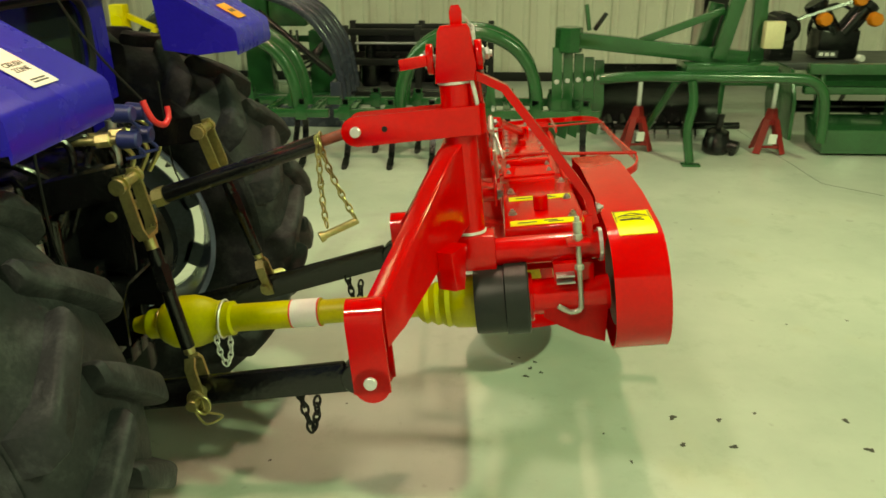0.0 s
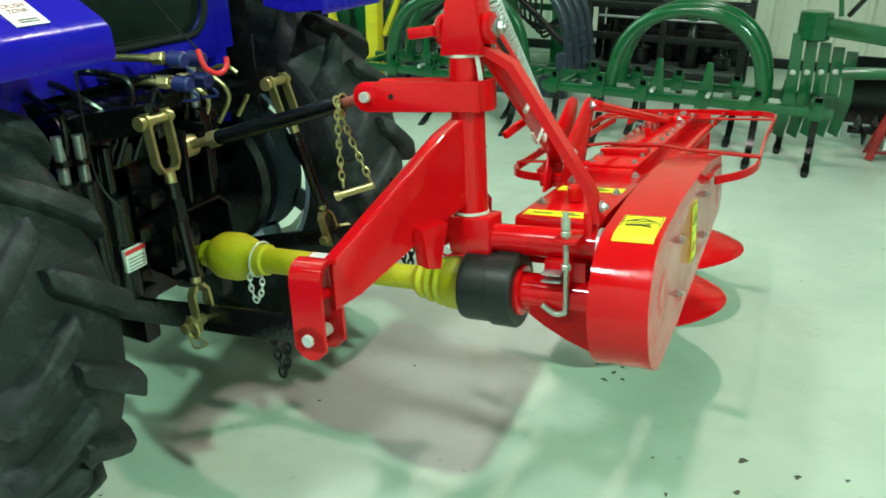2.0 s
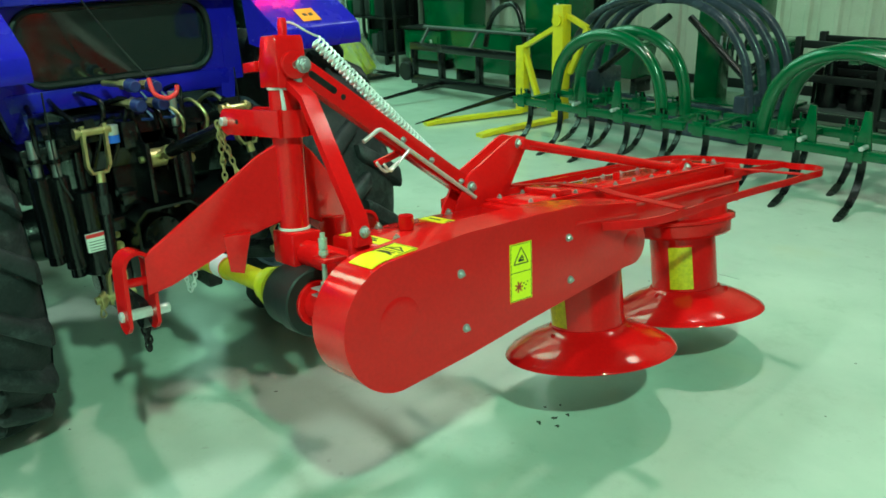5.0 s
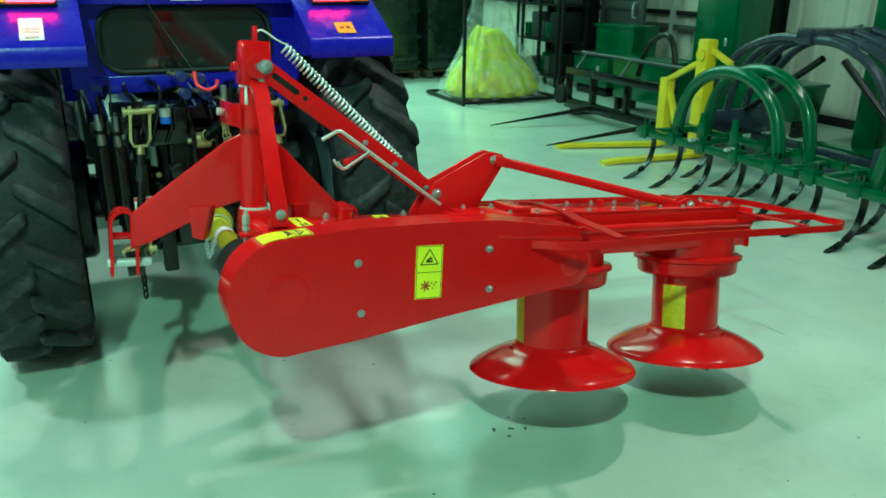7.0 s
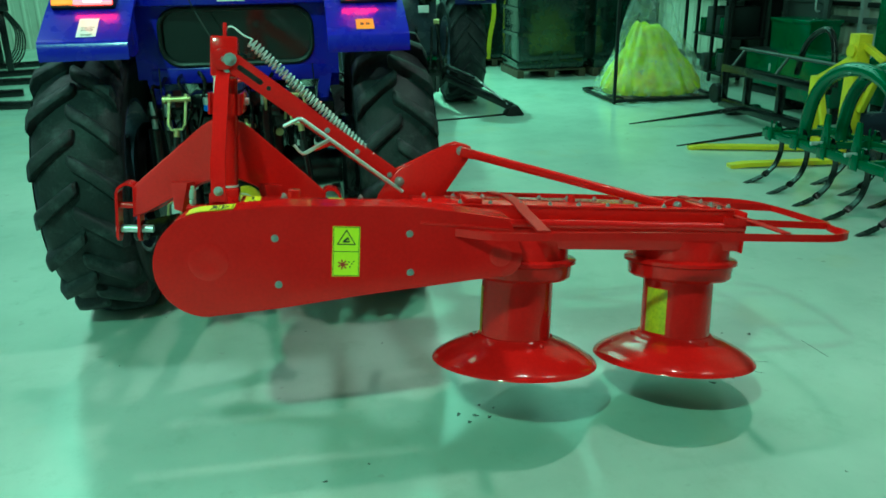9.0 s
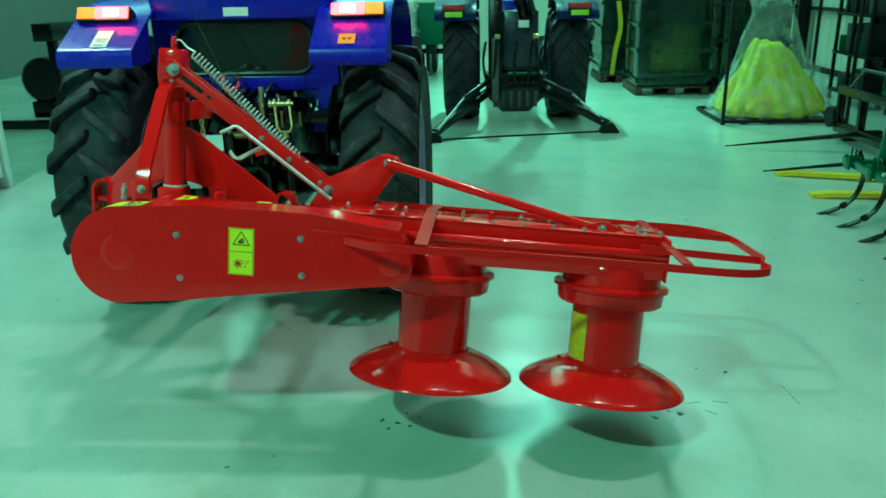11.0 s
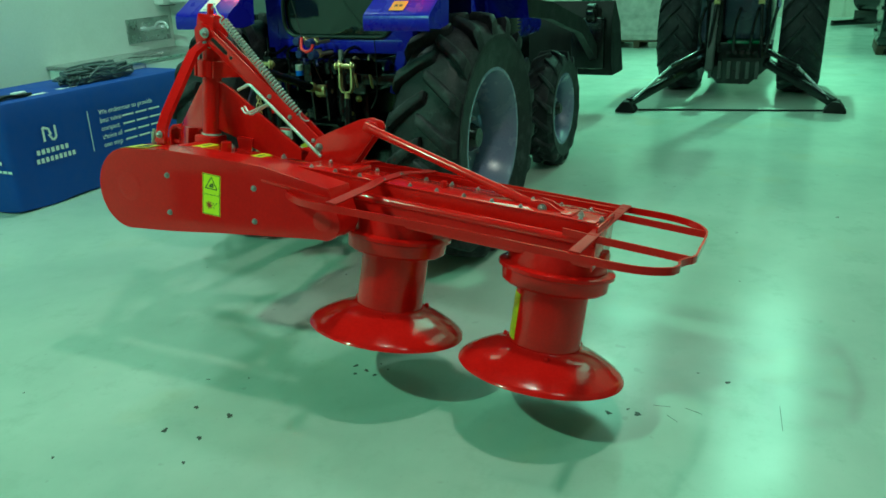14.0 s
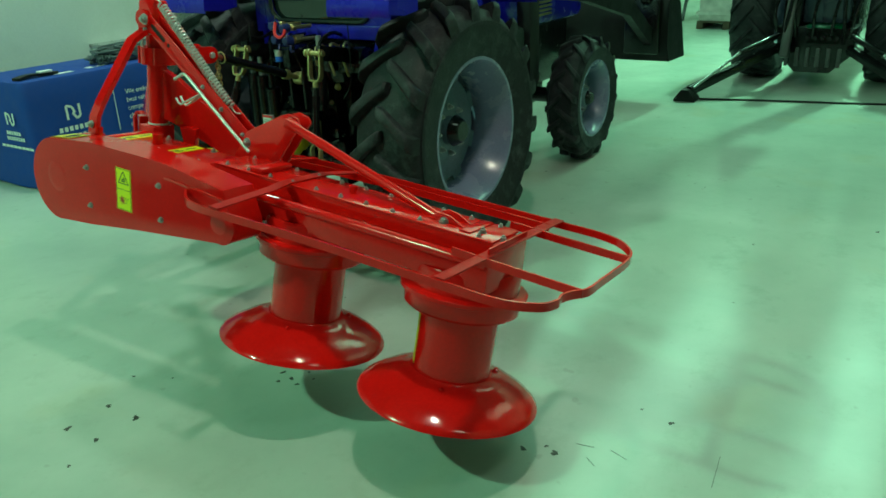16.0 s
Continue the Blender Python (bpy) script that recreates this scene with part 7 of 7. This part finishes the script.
for s in (-1, 1):
    wheel(t2, (-7.05, Q + s * 0.635, 0.655), 0.66, 0.44, 0.38, s, 18, -0.42)
    fp("mudguard", sweep(B(), smooth_path([(-6.38, Q + s * 0.70, 1.20), (-6.52, Q + s * 0.70, 1.34), (-7.0, Q + s * 0.70, 1.42), (-7.5, Q + s * 0.70, 1.30)], 5), rect(0.48, 0.02), up=(0.2, 0, 1)), NAVY)
    fp("red_lamp", box(B(), (-6.40, Q + s * 0.72 - 0.12, 1.315), (-6.36, Q + s * 0.72 + 0.12, 1.375), 0.005), JACK_RED, "unlit red lamp lens")
    fp("lamp_plate", box(B(), (-6.46, Q + s * 0.72 - 0.13, 1.20), (-6.402, Q + s * 0.72 + 0.13, 1.38), 0.005), BLACK_DULL)
    fp("tail_lamp", box(B(), (-6.42, Q + s * 0.72 - 0.10, 1.24), (-6.38, Q + s * 0.72 + 0.10, 1.30), 0.005), LENS_GREEN, "yellow-green lamp lens")
    foot = Vector((-5.40, 2.29, 0)) if s < 0 else Vector((-5.85, 4.24, 0))
    a = Vector((-6.35, Q + s * 0.32, 0.40))
    leg = fp("stabiliser", bar(B(), a, foot + Vector((0, -s * 0.02, 0.09)), 0.07, 0.085, 0.008), BLACK, "black stabiliser leg")
    fp("ram", rod(B(), a + Vector((0, 0, 0.12)), a.lerp(foot, 0.45) + Vector((0, 0, 0.17)), 0.030, 12), BLACK, "", leg)
    fp("ram_rod", rod(B(), a.lerp(foot, 0.45) + Vector((0, 0, 0.17)), foot + Vector((0, -s * 0.06, 0.12)), 0.014, 12), STEEL, "bright ram rod", leg)
    bm = B()
    prism(bm, [(-0.10, 0.0), (0.10, 0.0), (0.10, 0.022), (0.035, 0.11), (-0.035, 0.11), (-0.10, 0.022)], Matrix.Translation(foot) @ pose(0, 0, 0, 90, 0, 90) @ Matrix.Translation((0, 0, -0.09)), 0.18, 0.005)
    fp("pad", bm, BLACK_DULL, "", leg)
bm = B()
box(bm, (-8.6, Q - 0.28, 0.40), (-6.7, Q + 0.28, 1.05), 0.04)
fp("body", bm, BLACK)
fp("rear_frame", prism(B(), [(Q - 0.36, 0.60), (Q + 0.36, 0.60), (Q + 0.34, 0.34), (Q + 0.16, 0.16), (Q - 0.16, 0.16), (Q - 0.34, 0.34)], yz(-6.72), 0.36, 0.012), BLACK)
for k in range(6):
    fp("grate_bar", box(B(), (-6.36, Q - 0.26 + 0.095 * k, 0.22), (-6.34, Q - 0.225 + 0.095 * k, 0.40), 0.003), GUNMETAL)
for s in (-1, 1):
    fp("lift_rod", rod(B(), (-6.30, Q + s * 0.22, 1.02), (-6.22, Q + s * 0.27, 0.46), 0.018, 10), BLACK)
    fp("lift_yoke", rod(B(), (-6.30, Q + s * 0.19, 1.02), (-6.30, Q + s * 0.25, 1.02), 0.03, 12), GOLD)
fp("centre_lamp", box(B(), (-6.34, Q + 0.02, 1.12), (-6.30, Q + 0.14, 1.20), 0.006), WHITE_GLOSS, "small pale work lamp")
fp("rear_panel", box(B(), (-6.70, Q - 0.16, 0.62), (-6.50, Q + 0.26, 1.30), 0.02), GREY, "slate grey sheet steel panel")
fp("valve_bank", box(B(), (-6.52, Q - 0.10, 0.42), (-6.36, Q + 0.24, 0.62), 0.02), GREEN)
for k in range(5):
    fp("valve", rod(B(), (-6.36, Q - 0.06 + 0.065 * k, 0.50), (-6.30, Q - 0.06 + 0.065 * k, 0.50), 0.02, 10), BLACK)
for k in range(5):
    fp("hose", pipe(B(), smooth_path([(-6.45, Q - 0.35 + 0.18 * k, 0.95), (-6.30, Q - 0.38 + 0.18 * k, 0.75), (-6.33, Q - 0.34 + 0.16 * k, 0.50)], 5), 0.016, 8), BLACK)
fp("boom", box(B(), (-6.55, Q - 0.32, 0.30), (-6.38, Q - 0.16, 1.45), 0.02), BLACK)
fp("boom_link", bar(B(), (-6.40, Q - 0.24, 1.0), (-6.2, Q - 0.24, 0.32), 0.08, 0.10, 0.01), GUNMETAL)
fp("digger_arm", bar(B(), (-6.45, Q + 0.13, 1.15), (-5.80, Q - 0.24, 2.16), 0.09, 0.12, 0.012), BLACK, "raised digging arm")
fp("digger_ram", rod(B(), (-6.42, Q + 0.20, 1.25), (-6.05, Q - 0.02, 1.92), 0.035, 12), BLACK)
bm = B()
prism(bm, [(-5.97, 2.30), (-5.95, 2.14), (-5.86, 2.06), (-5.68, 2.04), (-5.50, 2.12), (-5.47, 2.17), (-5.68, 2.12), (-5.83, 2.14), (-5.89, 2.20), (-5.90, 2.31)], xz(Q + 0.07), 0.36, 0.004)
for k in (0, 1):
    prism(bm, [(-5.97, 2.30), (-5.95, 2.14), (-5.86, 2.06), (-5.68, 2.04), (-5.50, 2.12)], xz(Q + 0.081 - 0.371 * k), 0.010, 0.002)
bucket = fp("digger_bucket", bm, BLACK, "narrow digging bucket")
for k in range(3):
    fp("tooth", bar(B(), (-5.50, Q - 0.25 + 0.14 * k, 2.15), (-5.41, Q - 0.25 + 0.14 * k, 2.19), 0.05, 0.022, 0.003), STEEL, "", bucket)
fp("roof_post", box(B(), (-7.2, Q - 0.5, 1.3), (-7.1, Q - 0.42, 2.3), 0.01), BLACK)
fp("roof_post", box(B(), (-7.2, Q + 0.42, 1.3), (-7.1, Q + 0.5, 2.3), 0.01), BLACK)
fp("bonnet", box(B(), (-9.6, Q - 0.28, 0.7), (-8.0, Q + 0.28, 1.4), 0.06), BLUE)
for s in (-1, 1):
    wheel(t2, (-9.1, Q + s * 0.58, 0.43), 0.435, 0.26, 0.25, s, 14, -0.42, 0.026, 0.03, name="front_wheel")
solo("floor_cable", pipe(B(), smooth_path([(-5.45, 2.40, 0.010), (-5.60, 3.0, 0.010), (-5.72, 3.6, 0.010), (-5.85, 4.15, 0.010)], 6), 0.010, 8), BLACK_DULL, "black cable lying across the floor", "cable")
trailer = thing("seed_drill", "dark green seed drill with a pale-rimmed wheel", "seed drill", (-12.4, 1.2, 0))
part("hopper", prism(B(), [(-12.8, 0.55), (-12.0, 0.55), (-11.8, 1.3), (-13.0, 1.3)], xz(2.6), 2.6, 0.02), GREEN, trailer, "", False)
part("axle", rod(B(), (-12.4, 0.2, 0.40), (-12.4, 2.4, 0.40), 0.05, 12), BLACK, trailer, "", False)
for k in range(6):
    part("coulter", sweep(B(), [(-12.2, 0.3 + 0.4 * k, 0.56), (-11.9, 0.3 + 0.4 * k, 0.3), (-11.75, 0.3 + 0.4 * k, 0.02)], rect(0.05, 0.03), up=(1, 0, 0)), BLACK, trailer, "", False)
wheel(trailer, (-12.4, 0.72, 0.42), 0.42, 0.2, 0.26, 1, 14, -0.4, 0.02, 0.03, WHITE_GLOSS, "transport_wheel")
wheel(trailer, (-12.4, 1.9, 0.42), 0.42, 0.2, 0.26, 1, 14, -0.4, 0.02, 0.03, WHITE_GLOSS, "transport_wheel")
# dark implements in the recess past the partition
for k, (x, y) in enumerate(((-7.2, -2.3), (-9.6, -2.9), (-12.2, -3.2), (-14.9, 5.3))):
    d = thing("spare_implement", "dark steel implement frame stored at the far end", "implement", (x, y, 0), (0, 0, 12 * k), "stored implements")
    for s in (-1, 1):
        part("rail", box(B(), (s * 0.7 - 0.05, -0.8, 0.0), (s * 0.7 + 0.05, 0.8, 0.10), 0.008), BLACK, d)
        part("upright", box(B(), (s * 0.7 - 0.05, -0.05, 0.10), (s * 0.7 + 0.05, 0.05, 1.05), 0.008), BLACK, d)
    part("bridge", box(B(), (-0.9, -0.12, 1.05), (0.9, 0.12, 1.25), 0.012), BLACK, d)
    for j in range(5):
        part("tine", sweep(B(), smooth_path([(-0.6 + 0.3 * j, 0.1, 1.05), (-0.6 + 0.3 * j, 0.3, 0.7), (-0.6 + 0.3 * j, 0.25, 0.35), (-0.6 + 0.3 * j, 0.05, 0.12)], 4), rect(0.05, 0.02), up=(0, 1, 0)), BLACK_DULL, d)
    part("tank", rod(B(), (-0.45, -0.35, 0.55), (0.45, -0.35, 0.55), 0.28, 22, chamfer=0.04), GREEN if k == 1 else BLACK, d)
    part("tank_cradle", box(B(), (-0.5, -0.5, 0.10), (0.5, -0.2, 0.30), 0.01), BLACK, d)

# ---- sink alcove and display table ----
sink = thing("sink_bench", "white sink bench with a thin stainless top", "sink", (-2.7, -1.55, 0))
part("cabinet", box(B(), (-3.44, -1.845, 0.10), (-1.95, -1.28, 0.795), 0.004), WHITE_GLOSS, sink, "", False)
part("toe_kick", box(B(), (-3.44, -1.84, 0.0), (-1.95, -1.34, 0.099)), BLACK_DULL, sink, "dark recessed plinth", False)
part("top", box(B(), (-3.455, -1.847, 0.796), (-1.93, -1.25, 0.822), 0.004), STEEL, sink, "", False)
bm = B()
lathe(bm, [(0.19, 0.0), (0.20, 0.004), (0.19, 0.006), (0.16, 0.004), (0.15, -0.02)], Matrix.Translation((-2.75, -1.52, 0.823)) @ Matrix.Diagonal((1.25, 1, 1, 1)), 4)
part("basin_edge", bm, STEEL, sink, "", False)
for x in (-2.94, -2.45):
    part("door", box(B(), (x - 0.47, -1.279, 0.13), (x - 0.005, -1.262, 0.62), 0.003), WHITE_GLOSS, sink, "", False)
    part("drawer", box(B(), (x - 0.47, -1.279, 0.635), (x - 0.005, -1.262, 0.785), 0.003), WHITE_GLOSS, sink, "", False)
tap = thing("wall_tap", "chrome wall tap over the sink", "tap", (-3.17, -1.84, 1.02))
part("body", pipe(B(), [(-3.28, -1.80, 1.02), (-3.06, -1.80, 1.02)], 0.016, 12), ZINC, tap, "", False)
part("spout", pipe(B(), smooth_path([(-3.17, -1.80, 1.02), (-3.17, -1.74, 1.07), (-3.17, -1.66, 1.07), (-3.17, -1.62, 1.02)], 5), 0.012, 12), ZINC, tap, "", False)
for x in (-3.28, -3.06):
    part("handle", rod(B(), (x, -1.85, 1.02), (x, -1.765, 1.02), 0.022, 14, chamfer=0.004), ZINC, tap, "", False)
part("backplate", box(B(), (-3.42, -1.8495, 0.90), (-2.87, -1.838, 1.12), 0.002), STEEL, tap, "grey splash plate", False)
d1 = thing("towel_dispenser", "white plastic paper towel dispenser on the wall", "dispenser", (-3.32, -1.78, 1.22))
part("cover", box(B(), (-3.455, -1.849, 1.22), (-3.25, -1.715, 1.62), 0.03), WHITE_GLOSS, d1, "", False)
part("slot", box(B(), (-3.43, -1.80, 1.214), (-3.28, -1.74, 1.2195)), BLACK_DULL, d1, "", False)
for k in range(3):
    part("mark", box(B(), (-3.39, -1.7145, 1.34 + 0.06 * k), (-3.32, -1.7135, 1.37 + 0.06 * k)), BLACK_DULL, d1, "", False)
d2 = thing("roll_dispenser", "white wide roll dispenser on the partition", "dispenser", (-3.40, -1.55, 1.23))
part("cover", box(B(), (-3.469, -1.70, 1.24), (-3.29, -1.24, 1.47), 0.035), WHITE_GLOSS, d2, "", False)
part("window", box(B(), (-3.2905, -1.31, 1.29), (-3.2885, -1.28, 1.32)), BLACK_DULL, d2, "", False)

table = thing("display_table", "trestle table under a fitted royal blue printed tablecloth", "table", (-1.6, -1.2, 0))
TX0, TX1, TY0, TY1, TZ = -2.50, -0.72, -1.58, -0.88, 0.755
rows = []
bm = B()
levels = [(TZ, -0.035), (TZ - 0.006, -0.010), (TZ - 0.030, 0.0), (0.60, 0.006), (0.40, 0.012), (0.20, 0.020), (0.012, 0.030)]
n = 48
for z, grow in levels:
    ringv = []
    for i in range(4 * n):
        side_i, u = divmod(i, n)
        u /= n
        a = ((TX0, TY0), (TX1, TY0), (TX1, TY1), (TX0, TY1))[side_i]
        b = ((TX1, TY0), (TX1, TY1), (TX0, TY1), (TX0, TY0))[side_i]
        x, y = a[0] + (b[0] - a[0]) * u, a[1] + (b[1] - a[1]) * u
        # rounded corners and soft folds
        mx, my = (TX0 + TX1) / 2, (TY0 + TY1) / 2
        hx, hy, r = (TX1 - TX0) / 2, (TY1 - TY0) / 2, 0.06
        px, py = x - mx, y - my
        qx, qy = max(abs(px) - hx + r, 0), max(abs(py) - hy + r, 0)
        ln = math.hypot(qx, qy)
        if qx > 0 and qy > 0 and ln > r:
            px = math.copysign(hx - r + qx * r / ln, px)
            py = math.copysign(hy - r + qy * r / ln, py)
        fold = 0.010 * math.sin(9 * (x + y) + 3 * z) * (1 - z / TZ) ** 1.2
        k = 1 + (grow + fold) / max(hx if side_i in (1, 3) else hy, 0.1)
        ringv.append(bm.verts.new((mx + px * (1 + (grow + fold) / hx), my + py * (1 + (grow + fold) / hy), z + (0.004 * math.sin(14 * (x - y)) if z < 0.05 else 0))))
    rows.append(ringv)
for p, q in zip(rows, rows[1:]):
    for i in range(4 * n):
        bm.faces.new((p[i], p[(i + 1) % (4 * n)], q[(i + 1) % (4 * n)], q[i]))
bm.faces.new(rows[0])
cloth = part("tablecloth", bm, CLOTH, table, "fitted royal blue cloth", False)
for x in (TX0 + 0.15, TX1 - 0.15):
    for y in (TY0 + 0.1, TY1 - 0.1):
        part("leg", rod(B(), (x, y, 0), (x, y, 0.72), 0.016, 10), GUNMETAL, table, "", False)


def print_on(m, items):
    """White bars (x, y, w, h) printed on the cloth in the plane of m."""
    for x, y, w, h in items:
        part("print", box(B(), (x - w / 2, y - h / 2, 0), (x + w / 2, y + h / 2, 0.0015), 0, m), PAPER, cloth, "white print", False)


def emblem(m, x, y, s):
    bm = B()
    for a, b in (((-0.5, -0.5), (-0.5, 0.5)), ((-0.5, 0.5), (-0.05, 0.35)), ((-0.05, 0.35), (0.1, -0.1)), ((0.5, 0.5), (0.5, -0.35)), ((0.5, -0.35), (0.2, -0.5)), ((0.2, -0.5), (-0.1, -0.05))):
        bar(bm, m @ Vector((x + a[0] * s, y + a[1] * s, 0.001)), m @ Vector((x + b[0] * s, y + b[1] * s, 0.001)), 0.17 * s, 0.002, 0, m.to_3x3() @ Vector((0, 0, 1)))
    part("emblem", bm, PAPER, cloth, "white angular emblem", False)


front = Matrix(((-1, 0, 0, 0), (0, 0, 1, TY1 + 0.026), (0, 1, 0, 0), (0, 0, 0, 1)))
# in this plane x runs from the table's near end to its far end
emblem(front, 1.05, 0.50, 0.10)
print_on(front, [(0.93 + 0.040 * k, 0.385, 0.026, 0.034) for k in range(7)] + [(0.915 + 0.038 * k, 0.325, 0.024, 0.034) for k in range(9)] + [(1.40, 0.44, 0.006, 0.30)])
for k, line in enumerate(("We endeavour to provide", "best value", "compact", "choice of", "one stop")):
    c = bpy.data.curves.new("cloth_text", "FONT")
    c.body, c.size, c.extrude = line, 0.052, 0.0006
    o = new("print_text", c)
    o.data.materials.append(PAPER)
    o.parent = cloth
    o.matrix_local = PLACE[table].inverted() @ front @ Matrix.Translation((1.50, 0.545 - 0.062 * k, 0.002))
    if k:
        print_on(front, [(1.50 + 0.28 + 0.14 * j, 0.560 - 0.062 * k, 0.118, 0.013) for j in range(3)])
end = Matrix(((0, 0, 1, TX1 + 0.024), (1, 0, 0, 0), (0, 1, 0, 0), (0, 0, 0, 1)))
emblem(end, -1.06, 0.50, 0.085)
print_on(end, [(-1.13 + 0.030 * k, 0.40, 0.020, 0.026) for k in range(6)] + [(-1.14 + 0.028 * k, 0.36, 0.019, 0.026) for k in range(8)] + [(-1.22 + 0.05 * k, 0.30, 0.04, 0.018) for k in range(8)])
top_m = Matrix(((-1, 0, 0, 0), (0, -1, 0, 0), (0, 0, 1, TZ + 0.001), (0, 0, 0, 1)))
print_on(top_m, [(1.12, 1.0, 0.16, 0.05), (1.36, 1.03, 0.05, 0.06), (1.46, 1.03, 0.09, 0.03)])
solo("timber_block", box(B(), (-0.80, -1.84, 0.001), (-0.62, -1.64, 0.12), 0.006), PALLET, "rough tan timber block on the floor beside the table", "timber block", at=(-0.71, -1.74, 0))
NET = mat("blue_grey_netting", (0.10, 0.12, 0.13), 0.6, vary=0.3)
net = thing("cargo_net", "heap of grey netting and straps on the blue table", "net", (-1.75, -1.12, TZ))
r = random.Random(11)
for k in range(34):
    p = [(-1.75 + r.uniform(-0.32, 0.32), -1.12 + r.uniform(-0.12, 0.12), TZ + 0.012 + 0.13 * r.random() * (1 - abs(_ - 2.5) / 4)) for _ in range(6)]
    part("strand", pipe(B(), smooth_path(p, 5), 0.009, 7), NET, net, "", False)
part("red_strap", sweep(B(), smooth_path([(-1.95, -1.14, TZ + 0.05), (-1.85, -1.10, TZ + 0.085), (-1.70, -1.12, TZ + 0.07), (-1.62, -1.16, TZ + 0.04)], 5), rect(0.05, 0.006)), HOOK_RED, net, "red strap", False)
part("padding", box(B(), (-1.95, -1.22, TZ + 0.001), (-1.55, -1.02, TZ + 0.035), 0.014), GUNMETAL, net, "", False)
hose = thing("black_strap", "short black strap with a pale buckle on the table", "strap", (-0.95, -1.02, TZ))
part("webbing", sweep(B(), smooth_path([(-0.76, -0.98, TZ + 0.012), (-0.88, -1.02, TZ + 0.02), (-1.0, -1.0, TZ + 0.014), (-1.08, -1.03, TZ + 0.012)], 5), rect(0.06, 0.018)), BLACK_DULL, hose, "", False)
part("buckle", box(B(), (-1.04, -1.03, TZ + 0.024), (-0.94, -0.98, TZ + 0.04), 0.006), PAPER, hose, "", False)
